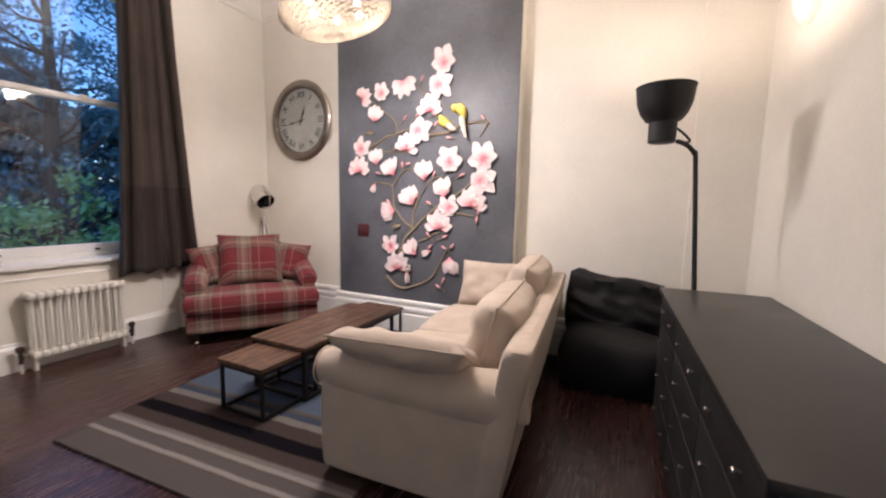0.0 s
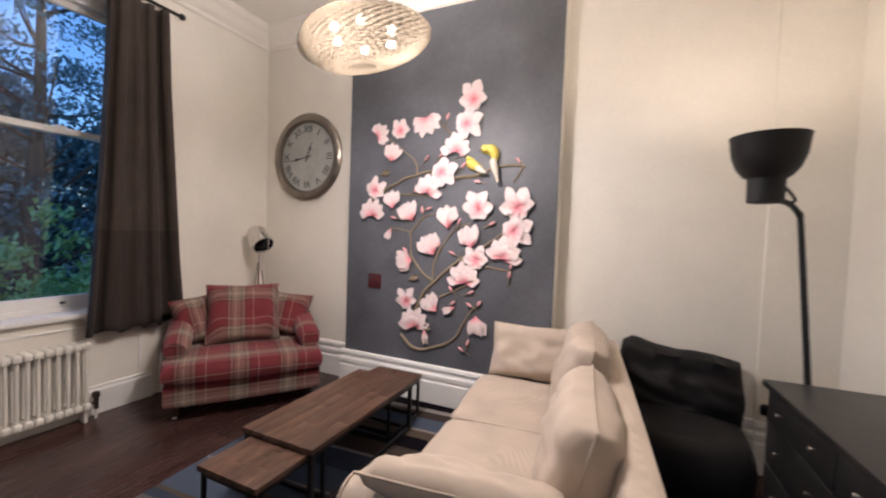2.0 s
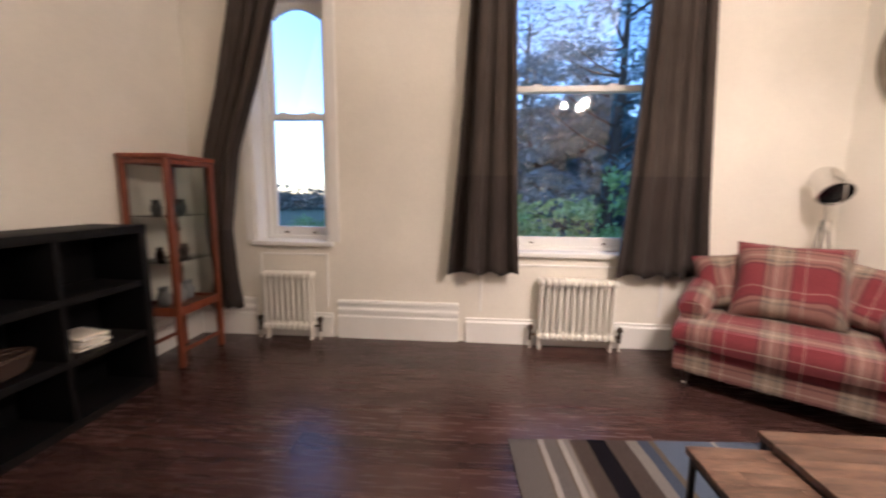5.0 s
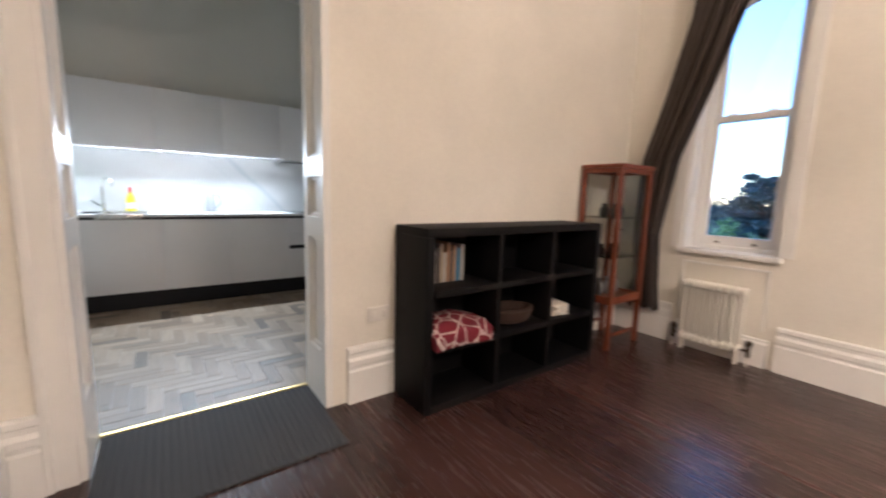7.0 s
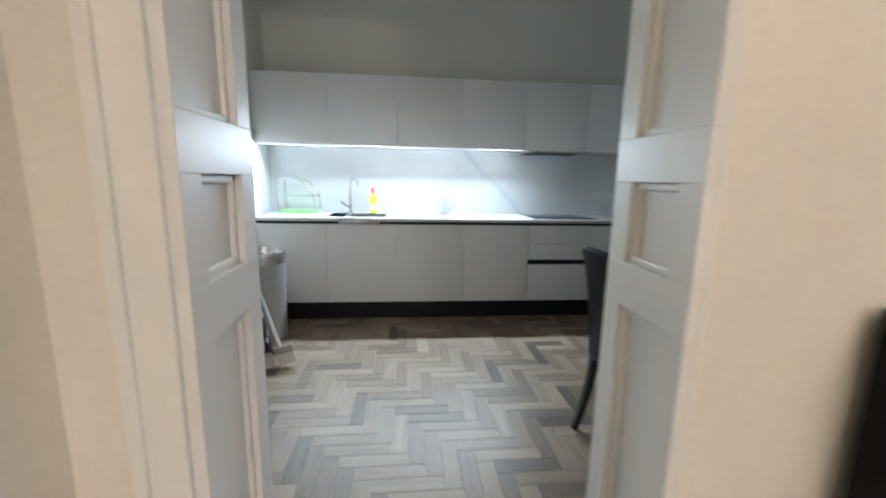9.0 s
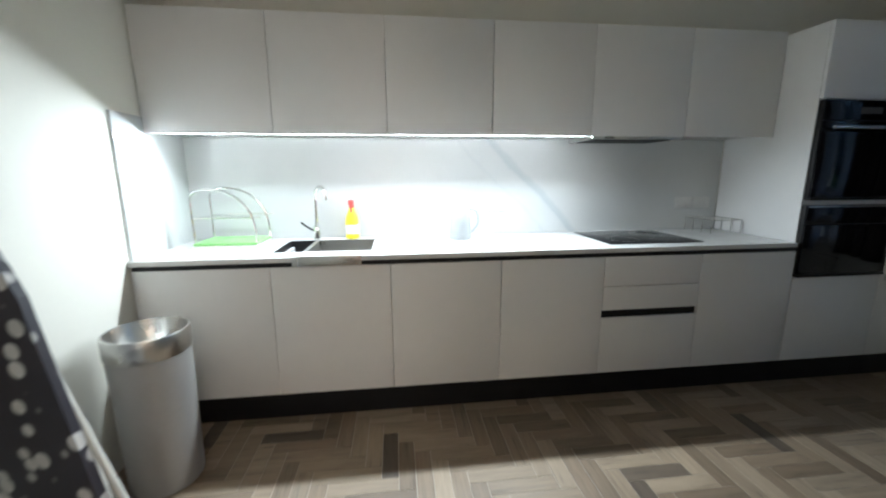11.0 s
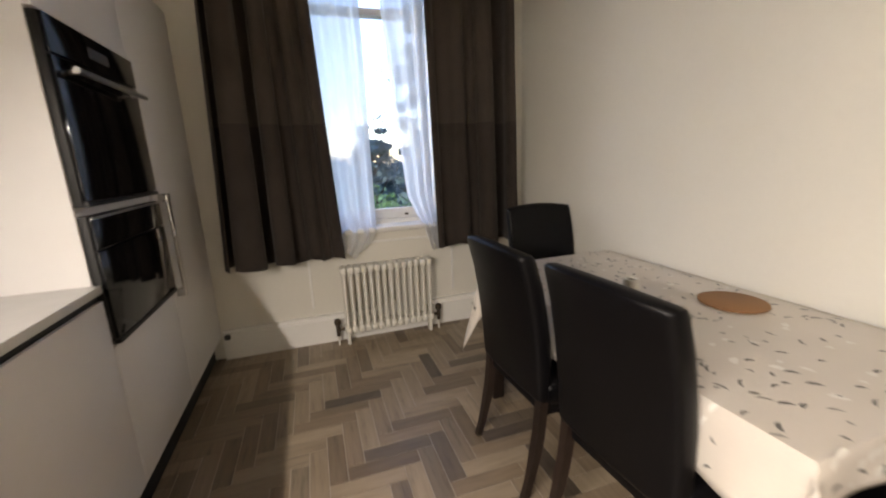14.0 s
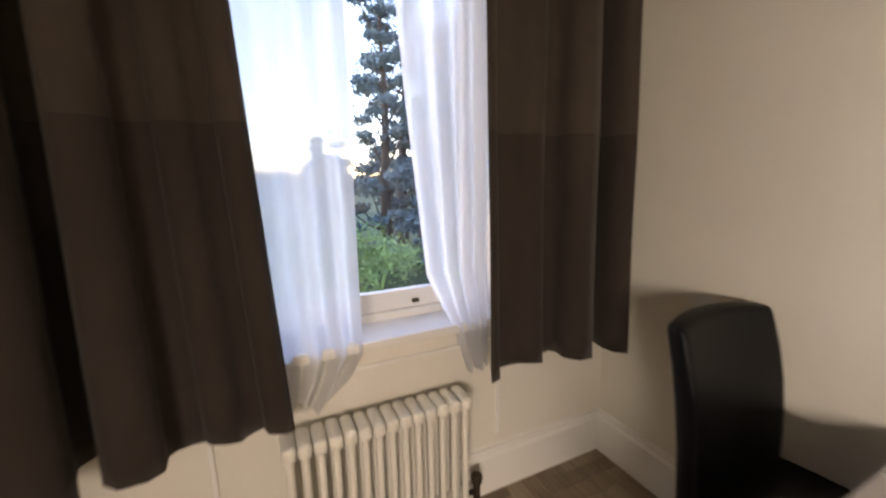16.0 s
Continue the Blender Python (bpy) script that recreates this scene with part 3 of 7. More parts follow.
bm = bmesh.new()
for a, b, o in (((XW, YS), (XW, YN), (1, 0)), ((XW, YN), (-2.31, YN), (0, -1)), ((-2.31, 3.94), (-0.48, 3.94), (0, -1)), ((-0.48, 4.05), (0.74, 4.05), (0, -1)),
                ((XE, 4.03), (XE, -0.38), (-1, 0)), ((XW, YS), (0.5, YS), (0, 1))):
    moulding(bm, a, b, o, CORN)
structure("cornice", bm, M_CEIL, "white plaster cornice", "cornice")


def doorway():
    t = thing("doorway_lining", "white panelled timber lining of the kitchen doorway", "door frame", kind="structure")
    for sx, x in ((1, DX1), (-1, DX0)):
        bm = bmesh.new()
        box(bm, x, x + sx * 0.011, YK - 0.002, YS + 0.002, 0, DH)
        part("lining_board", bm, M_TRIM, t, smooth=0)
        for z0, z1 in ((0.30, 0.92), (1.035, 1.245), (1.355, 2.30)):
            bm = bmesh.new()
            for r in ((YK, YS, {0.30: 0.0, 1.035: 0.92, 1.355: 1.245}[z0], z0), ):
                box(bm, x - sx * 0.028, x, r[0], r[1], r[2], r[3], b=0.002)
            part("rail", bm, M_TRIM, t, smooth=0)
            bm = bmesh.new()
            for y0, y1 in ((YK, YK + 0.075), (YS - 0.075, YS)):
                box(bm, x - sx * 0.0278, x, y0, y1, z0, z1, b=0.002)
            part("stile", bm, M_TRIM, t, smooth=0)
            bm = bmesh.new()
            for y0, y1, a, b in ((YK + 0.075, YS - 0.075, z0, z0 + 0.02), (YK + 0.075, YS - 0.075, z1 - 0.02, z1), (YK + 0.075, YK + 0.095, z0, z1), (YS - 0.095, YS - 0.075, z0, z1)):
                box(bm, x - sx * 0.014, x, y0, y1, a, b, b=0.006)
            part("panel_bead", bm, M_TRIM, t, smooth=0)
        bm = boxes((x - sx * 0.028, x, YK, YS, 2.30, DH), b=0.002)
        part("rail", bm, M_TRIM, t, smooth=0)
        bm = bmesh.new()
        if sx < 0:
            continue
        box(bm, x - sx * 0.004, x + sx * 0.09, YS, YS + 0.016, 0, DH + 0.09, b=0.003)
        box(bm, x + sx * 0.066, x + sx * 0.092, YS + 0.002, YS + 0.028, 0, DH + 0.09, b=0.004)
        part("architrave", bm, M_TRIM, t, smooth=0)
        part("architrave", boxes((x, x + sx * 0.09, YK - 0.016, YK - 0.002, 0, DH + 0.09), b=0.003), M_TRIM, t, smooth=0)
    part("head", boxes((DX0, DX1, YK, YS, DH - 0.02, DH + 0.01)), M_TRIM, t, smooth=0)


doorway()
structure("threshold_strip", boxes((DX0 + 0.03, DX1 - 0.03, -1.262, -1.232, 0.0, 0.011), b=0.003), M_GOLD, "pale brass threshold strip in the doorway", "trim")


def sash_window(name, y0, y1, z0, z1, xin, xf, rail, label, arch=0.0, transom=None, board=0.03, sill=0.045):
    """A sash window in its opening: box frame, two sashes, panes, sill board; xf is the plane of the glass."""
    t = thing(name, label, "window", kind="structure")
    bm = bmesh.new()
    for a, b in ((y0, y0 + 0.05), (y1 - 0.05, y1)):
        box(bm, xf - 0.05, xf + 0.06, a, b, z0, z1, b=0.004)
    box(bm, xf - 0.0495, xf + 0.0595, y0 + 0.05, y1 - 0.05, z1 - 0.06, z1, b=0.004)
    box(bm, xf - 0.0495, xf + 0.0595, y0 + 0.05, y1 - 0.05, z0, z0 + 0.035, b=0.004)
    part("window_frame", bm, M_TRIM, t, smooth=0)
    for k, (a, b, dx) in enumerate(((z0 + 0.035, rail + 0.025, 0.022), (rail - 0.02, z1 - 0.06, -0.018))):
        bm, x = bmesh.new(), xf + dx
        box(bm, x - 0.018, x + 0.018, y0 + 0.05, y0 + 0.10, a, b, b=0.004)
        box(bm, x - 0.018, x + 0.018, y1 - 0.10, y1 - 0.05, a, b, b=0.004)
        box(bm, x - 0.0178, x + 0.0178, y0 + 0.10, y1 - 0.10, a, a + (0.075 if k == 0 else 0.045), b=0.004)
        box(bm, x - 0.0178, x + 0.0178, y0 + 0.10, y1 - 0.10, b - 0.045, b, b=0.004)
        if arch and k == 1:
            n = 14
            ym, r = (y0 + y1) / 2, (y1 - y0) / 2 - 0.10
            for j in range(n):
                u0, u1 = -1 + 2 * j / n, -1 + 2 * (j + 1) / n
                um = (u0 + u1) / 2
                box(bm, x - 0.0165, x + 0.0165, ym + u0 * r, ym + u1 * r + 0.0005, b - 0.045 - arch * um * um, b - 0.04)
        sash = part("sash", bm, M_TRIM, t, smooth=0)
        me = sheet("x", x, y0 + 0.095, y1 - 0.095, a + 0.04, b - 0.04)
        me.materials.append(M_GLASS)
        pane = part("pane", me, None, sash)
        pane.visible_shadow = False
        if k == 0:
            for s in (0.3, 0.7):
                y = y0 + s * (y1 - y0)
                bm = bmesh.new()
                box(bm, x + 0.018, x + 0.034, y - 0.014, y + 0.014, a + 0.02, a + 0.034, b=0.003)
                part("sash_lift", bm, M_BRASS, sash)
                part("catch", boxes((x - 0.016, x + 0.016, y - 0.03, y + 0.03, b, b + 0.014), b=0.004), M_TRIM, sash)
    bm = bmesh.new()
    for a in (y0 - 0.001, y1 - 0.011):
        box(bm, xf + 0.06, xin + 0.001, a, a + 0.012, z0, z1)
    part("reveal_board", bm, M_TRIM, t, smooth=0)
    part("window_sill", boxes((xf + 0.055, xin + sill, y0 - board, y1 + board, z0 - 0.032, z0 + 0.004), b=0.008), M_TRIM, t)
    bm = bmesh.new()
    for a, b in ((y0 - 0.085, y0 - 0.004), (y1 + 0.004, y1 + 0.085)):
        box(bm, xin, xin + 0.018, a, b, z0 + 0.004, z1 + 0.08, b=0.004)
    box(bm, xin, xin + 0.018, y0 - 0.004, y1 + 0.004, z1, z1 + 0.08, b=0.004)
    part("architrave", bm, M_TRIM, t, smooth=0)
    if transom:
        part("transom", boxes((xf - 0.03, xf + 0.045, y0 + 0.05, y1 - 0.05, transom - 0.035, transom + 0.035), b=0.006), M_TRIM, t)
    # apron panel under the sill
    bm = bmesh.new()
    for a, b, c, d in ((y0 + 0.02, y1 - 0.02, z0 - 0.11, z0 - 0.095), (y0 + 0.02, y0 + 0.035, 0.26, z0 - 0.11), (y1 - 0.035, y1 - 0.02, 0.26, z0 - 0.11)):
        box(bm, xin, xin + 0.010, a, b, c, d, b=0.003)
    part("apron_bead", bm, M_TRIM, t, smooth=0)
    return t


sash_window("window_1", 1.45, 2.90, 0.75, 3.0, XW, -3.70, 2.02, "large white sash window at dusk")
sash_window("window_2", -0.38, 0.24, 0.80, 2.78, XW, -3.70, 1.82, "narrow white arched sash window", arch=0.09)
sash_window("window_3", -3.0, -1.9, 0.80, 3.0, KXW, -3.89, 2.24, "white kitchen window behind voile")

# ---------------------------------------------------------------- kitchen shell
structure("wall_kitchen_window", holed("y", YB - 0.2, YK, KXW - 0.35, KXW, 0, CEIL, [(-3.0, -1.9, 0.80, 3.0)]), M_KWALL, "pale plastered kitchen window wall")
structure("wall_kitchen_back", boxes((KXW, KXE + 0.2, YB - 0.2, YB, 0, CEIL)), M_KWALL, "pale grey wall above the kitchen cabinets")
structure("wall_kitchen_end", boxes((KXE, KXE + 0.2, YB, YK, 0, CEIL)), M_KWALL, "pale kitchen end wall")
structure("wall_kitchen_table", holed("x", KXW, KXE, YK - 0.075, YK - 0.0005, 0, CEIL, [(-0.86, 0.42, 0, DH + 0.12)]), M_KWALL, "pale wall beside the dining table")
structure("ceiling_kitchen", boxes((KXW - 0.35, KXE + 0.2, YB - 0.2, YK + 0.19, CEIL, CEIL + 0.2)), M_CEIL, "white kitchen ceiling", "ceiling")
bm = bmesh.new()
moulding(bm, (KXW, YK - 0.075), (KXW, -3.56), (1, 0), LOWSK)
moulding(bm, (KXW, YK - 0.075), (-0.87, YK - 0.075), (0, -1), LOWSK)
structure("baseboard_kitchen", bm, M_TRIM, "low white kitchen skirting", "skirting")

# ---------------------------------------------------------------- living room things
def curtain(name, label, x, top, bot, ztop, zbot, folds, amp, zband, seed, group, hem=0.02, mid=None):
    """A hanging curtain in a plane of fixed x: top and bot give its y-range at the rail and at the hem."""
    nu, nv = folds * 10, 36
    bm = bmesh.new()
    rows = []
    zs = [zbot + (ztop - zbot) * v / nv for v in range(nv + 1)]
    zs[min(range(nv + 1), key=lambda k: abs(zs[k] - zband))] = zband
    for z in zs:
        s = max(0.0, (ztop - z) / (ztop - zbot))
        if mid:
            ya, yb = (np.interp(z, [q[0] for q in mid], [q[k] for q in mid]) for k in (1, 2))
        else:
            ya, yb = top[0] + (bot[0] - top[0]) * s ** 1.4, top[1] + (bot[1] - top[1]) * s ** 1.4
        row = []
        for u in range(nu + 1):
            f = u / nu
            ph = 2 * math.pi * folds * (f + 0.035 * math.sin(7 * f + seed) + 0.02 * s * math.sin(3 * f * folds + 2 * seed))
            a = amp * (0.75 + 0.5 * s) * (0.7 + 0.5 * math.sin(5.1 * f + seed))
            dz = hem * math.cos(ph + 0.8) * max(0.0, 1 - (z - zbot) / 0.08)
            row.append(bm.verts.new((x + a * math.cos(ph) + 0.012 * noise.noise((f * 4, z * 1.5, seed)), ya + (yb - ya) * f + 0.35 * a * math.sin(2 * ph), z + dz)))
        rows.append(row)
    for k in range(nv):
        for u in range(nu):
            f = bm.faces.new((rows[k][u], rows[k][u + 1], rows[k + 1][u + 1], rows[k + 1][u]))
            f.material_index = 1 if zs[k] < zband - 1e-4 else 0
    t = thing(name, label, "curtain", group=group)
    ob = part("cloth", bm, [M_CURT, M_CURT2], t, smooth=80)
    so = ob.modifiers.new("thick", "SOLIDIFY")
    so.thickness = 0.004
    return t


def curtain_pole(x, y0, y1, z):
    t = thing("curtain_pole", "dark metal curtain pole above the window", "curtain pole")
    part("pole", cyl(bmesh.new(), (x, y0, z), (x, y1, z), 0.013), M_IRON, t)
    for y in (y0, y1):
        bm = bmesh.new()
        bmesh.ops.create_uvsphere(bm, u_segments=14, v_segments=10, radius=0.026, matrix=Matrix.Translation((x, y, z)))
        part("finial", bm, M_IRON, t)


curtain("curtain", "taupe two-tone curtain beside the large window", -3.40, (1.36, 1.66), (1.20, 1.75), 3.05, 0.59, 3, 0.058, 1.34, 1.0, "living room curtains")
curtain("curtain", "taupe two-tone curtain beside the plaid armchair", -3.40, (2.60, 2.99), (2.46, 3.13), 3.05, 0.60, 4, 0.055, 1.34, 2.3, "living room curtains")
curtain_pole(-3.40, 1.25, 3.12, 3.08)
curtain("curtain", "taupe curtain swept aside behind the glass cabinet", -3.37, None, None, 2.95, 0.27, 4, 0.035, 0.9, 4.1, "", 0.03,
        [(0.27, -0.74, -0.46), (0.5, -0.68, -0.50), (0.9, -0.72, -0.52), (1.5, -0.70, -0.42), (2.0, -0.56, -0.24), (2.55, -0.43, -0.07), (2.95, -0.40, 0.10)])
curtain_pole(-3.37, -0.55, 0.35, 2.98)


def radiator(label, at, rz, width, n, height=0.575, group="radiators"):
    """A column radiator; local x runs along the wall, local -y faces the room."""
    t = thing("radiator", label, "radiator", at, rz, group)
    step = width / n
    bm = bmesh.new()
    for dy in (-0.034, 0.034):
        tube(bm, [(0, dy, 0.13), (0, dy, height - 0.05)], 0.0125, 8)
    for z, r in ((height - 0.035, 0.026), (0.115, 0.026)):
        box(bm, -step * 0.47, step * 0.47, -0.058, 0.058, z - r, z + r, b=0.018, seg=3)
    col = mesh_of("column", bm, M_RAD, 50)
    for k in range(n):
        part("column", col, None, t, at=pose(-width / 2 + (k + 0.5) * step, 0, 0))
    for s in (-1, 1):
        x = s * (width / 2 - step / 2)
        part("foot", boxes((x - 0.012, x + 0.012, -0.03, 0.03, 0.0, 0.10), b=0.006), M_RAD, t)
        bm = bmesh.new()
        xv = s * (width / 2 + 0.045)
        tube(bm, [(s * width / 2, 0, 0.115), (xv, 0, 0.115)], 0.011, 8)
        cyl(bm, (xv, 0, 0.07), (xv, 0, 0.15), 0.014, seg=12)
        v = part("valve", bm, M_BRASS, t, "dark bronze valve")
        lathe_bm = lathe(bmesh.new(), [(0.012, 0.15), (0.022, 0.155), (0.024, 0.175), (0.02, 0.19), (0.008, 0.195)], (xv, 0, 0), 14)
        part("valve_wheel", lathe_bm, M_BRASS, v)
        part("pipe", cyl(bmesh.new(), (xv, 0, 0.0), (xv, 0, 0.07), 0.0075, seg=10), M_RAD, t)
    return t


radiator("white column radiator below the large window", (-3.405, 2.21, 0), 90, 0.59, 12)
radiator("small white column radiator below the narrow window", (-3.41, -0.085, 0), 90, 0.42, 9)
radiator("white column radiator below the kitchen window", (-3.60, -2.455, 0), 90, 0.65, 14)


def rug():
    bm = bmesh.new()
    w, h, nx, ny = 1.62, 2.3, 30, 40
    g = [[bm.verts.new((w * i / nx, h * j / ny, 0.012 + 0.0025 * noise.noise((i * 0.5, j * 0.5, 2)))) for j in range(ny + 1)] for i in range(nx + 1)]
    for i in range(nx):
        for j in range(ny):
            bm.faces.new((g[i][j], g[i + 1][j], g[i + 1][j + 1], g[i][j + 1]))
    edge = [e for e in bm.edges if len(e.link_faces) == 1]
    ex = bmesh.ops.extrude_edge_only(bm, edges=edge)["geom"]
    for v in ex:
        if isinstance(v, bmesh.types.BMVert):
            v.co.z = 0.001
            v.co.x += 0.006 * (1 if v.co.x > w / 2 else -1)
    ob = part("rug", bm, M_RUG, smooth=60, at=pose(-2.20, 1.60, 0.001, 0, 0, 4))
    tagged(ob, "striped wool rug in grey, brown, black and blue", "rug")


rug()


def nest_table(label, x0, x1, y0, y1, h, bar=0.012):
    t = thing("coffee_table", label, "coffee table", ((x0 + x1) / 2, (y0 + y1) / 2, 0.016), group="nest of coffee tables")
    w, d, top = (x1 - x0) / 2, (y1 - y0) / 2, h - 0.016
    # a top glued up from staves of uneven length
    rnd, n = random.Random(int(1000 * (x1 + y1))), 6
    for k in range(n):
        a, b = -w + 2 * w * k / n, -w + 2 * w * (k + 1) / n
        cuts = [-d] + sorted(rnd.uniform(-d * 0.8, d * 0.8) for _ in range(2 if d > 0.35 else 1)) + [d]
        for p, q in zip(cuts, cuts[1:]):
            if q - p > 0.03:
                part("stave", boxes((a + 0.0003, b - 0.0003, p + 0.0002, q - 0.0002, top - 0.026, top - rnd.uniform(0, 0.0006)), b=0.0012), M_TABLEWOOD, t)
    for sx in (-1, 1):
        for sy in (-1, 1):
            x, y = sx * (w - 0.02), sy * (d - 0.02)
            part("leg", boxes((x - bar, x + bar, y - bar, y + bar, 0, top - 0.0265), b=0.002), M_IRON, t)
    for s in (-1, 1):
        for z in (0.0, top - 0.052):
            part("rail", boxes((-w + 0.032, w - 0.032, s * (d - 0.02) - bar * 0.9, s * (d - 0.02) + bar * 0.9, z, z + 0.022), b=0.002), M_IRON, t)
            part("rail", boxes((s * (w - 0.02) - bar * 0.9, s * (w - 0.02) + bar * 0.9, -d + 0.032, d - 0.032, z, z + 0.022), b=0.002), M_IRON, t)
    return t


nest_table("large walnut coffee table on a black iron frame", -1.81, -1.34, 2.455, 3.46, 0.362)
nest_table("small walnut side table nested at one end of the coffee table", -1.745, -1.375, 2.175, 2.62, 0.328, 0.009)
nest_table("small walnut side table nested below the coffee table", -1.775, -1.385, 3.22, 3.67, 0.328, 0.009)


def sofa():
    t = thing("sofa", "beige linen two-seat sofa with loose cushions", "sofa", (-0.38, 2.97, 0.0), 4.6)
    part("base", soft_box(bmesh.new(), -0.50, 0.27, -0.80, 0.85, 0.05, 0.27, 0.03, 0.006), M_SOFA, t)
    # back frame: an upright slab that leans out behind the cushions
    bm = soft_box(bmesh.new(), 0.19, 0.305, -0.908, 0.965, 0.06, 0.725, 0.045, 0.005, 7)
    for v in bm.verts:
        v.co.x += 0.165 * (v.co.z - 0.1)
    part("back_frame", bm, M_SOFA, t)
    for a, b, front in ((-0.92, -0.70, -0.55), (0.765, 0.985, -0.40)):
        ym, long = (a + b) / 2, 0.39 - front
        # scroll arm: a straight panel with a fat roll on top
        bm = soft_box(bmesh.new(), front + 0.035, 0.29, a + 0.022, b - 0.03, 0.05, 0.50, 0.03, 0.008)
        arm = part("arm", bm, M_SOFA, t)
        bm = bmesh.new()
        pts = [(front + long * s / 14, ym + 0.004 * math.sin(s), 0.485 + 0.010 * math.sin(s * 0.55)) for s in range(15)]
        rs = [0.078, 0.102] + [0.109] * 11 + [0.102, 0.080]
        tube(bm, pts, rs, 22)
        part("arm_roll", bm, M_SOFA, arm, smooth=60)
        seam = [(front - 0.002, ym + 0.086 * math.cos(q * math.pi / 12), 0.485 + 0.086 * math.sin(q * math.pi / 12)) for q in range(25)]
        part("arm_piping", tube(bmesh.new(), seam, 0.005, 6), M_SOFA, arm, smooth=60)
    for k, (a, b) in enumerate(((-0.70, 0.032), (0.040, 0.765))):
        c = part("seat_cushion", soft_box(bmesh.new(), -0.475, 0.22, a, b, 0.27, 0.425, 0.045, 0.016, seed=k), M_SOFA, t)
        for z in (0.285, 0.405):
            rim = [(-0.478 + 0.006 * noise.noise((q * 0.7, z * 9, k)), a + 0.03 + (b - a - 0.06) * q / 12, z) for q in range(13)]
            part("piping", tube(bmesh.new(), rim, 0.005, 6), M_SOFA, c, smooth=60)
    for k, (yc, zc, hh, ww) in enumerate(((-0.335, 0.615, 0.41, 0.70), (0.395, 0.645, 0.47, 0.73))):
        m = pose(0.17, yc, zc, 0, 15, 0) @ pose(0, 0, 0, 0, 0, 90)
        bm = pillow(bmesh.new(), ww, hh, 0.25, m, 30, 0.34, 0.06, 0.03, k + 3)
        c = part("back_cushion", bm, M_SOFA, t, smooth=70)
        ring = []
        for q in range(61):
            u, w = ((-1 + q / 7.5, 1) if q <= 15 else (1, 1 - (q - 15) / 7.5) if q <= 30 else (1 - (q - 30) / 7.5, -1) if q <= 45 else (-1, -1 + (q - 45) / 7.5))
            pin = 1 - 0.06 * (1 - abs(u * w)) * (abs(u) ** 4 + abs(w) ** 4) * 0.8
            ring.append(m @ Vector((u * 0.5 * ww * pin, 0.0, w * 0.5 * hh * pin)))
        part("piping", tube(bmesh.new(), ring, 0.006, 6), M_SOFA, c, smooth=60)
    for x in (-0.42, 0.24):
        for y in (-0.76, 0.82):
            part("foot", cyl(bmesh.new(), (x, y, 0), (x, y, 0.06), 0.022, 0.028), M_DLEG, t)
    # scatter cushions rest on it as things of their own
    for label, w, h, at, seed in (("plump beige linen cushion lying over the sofa arm", 0.62, 0.38, pose(-0.46, 2.18, 0.60, 61, -1, 4.6), 7),
                                  ("beige linen cushion propped against the far sofa arm", 0.54, 0.37, pose(-0.60, 3.765, 0.60, -22, 0, 4.6), 9)):
        bm = pillow(bmesh.new(), w, h, 0.145, None, 22, 0.46, 0.09, 0.03, seed)
        c = part("cushion", bm, M_SOFA, smooth=60, at=at)
        tagged(c, label, "cushion", "sofa cushions")
        seam = []
        for q in range(49):
            u, v = ((-1 + q / 6, 1) if q <= 12 else (1, 1 - (q - 12) / 6) if q <= 24 else (1 - (q - 24) / 6, -1) if q <= 36 else (-1, -1 + (q - 36) / 6))
            pin = 1 - 0.09 * (1 - abs(u * v)) * (abs(u) ** 4 + abs(v) ** 4) * 0.8
            seam.append((u * 0.5 * w * pin, 0.0, v * 0.5 * h * pin))
        part("piping", tube(bmesh.new(), seam, 0.0045, 6), M_SOFA, c, smooth=60)


sofa()


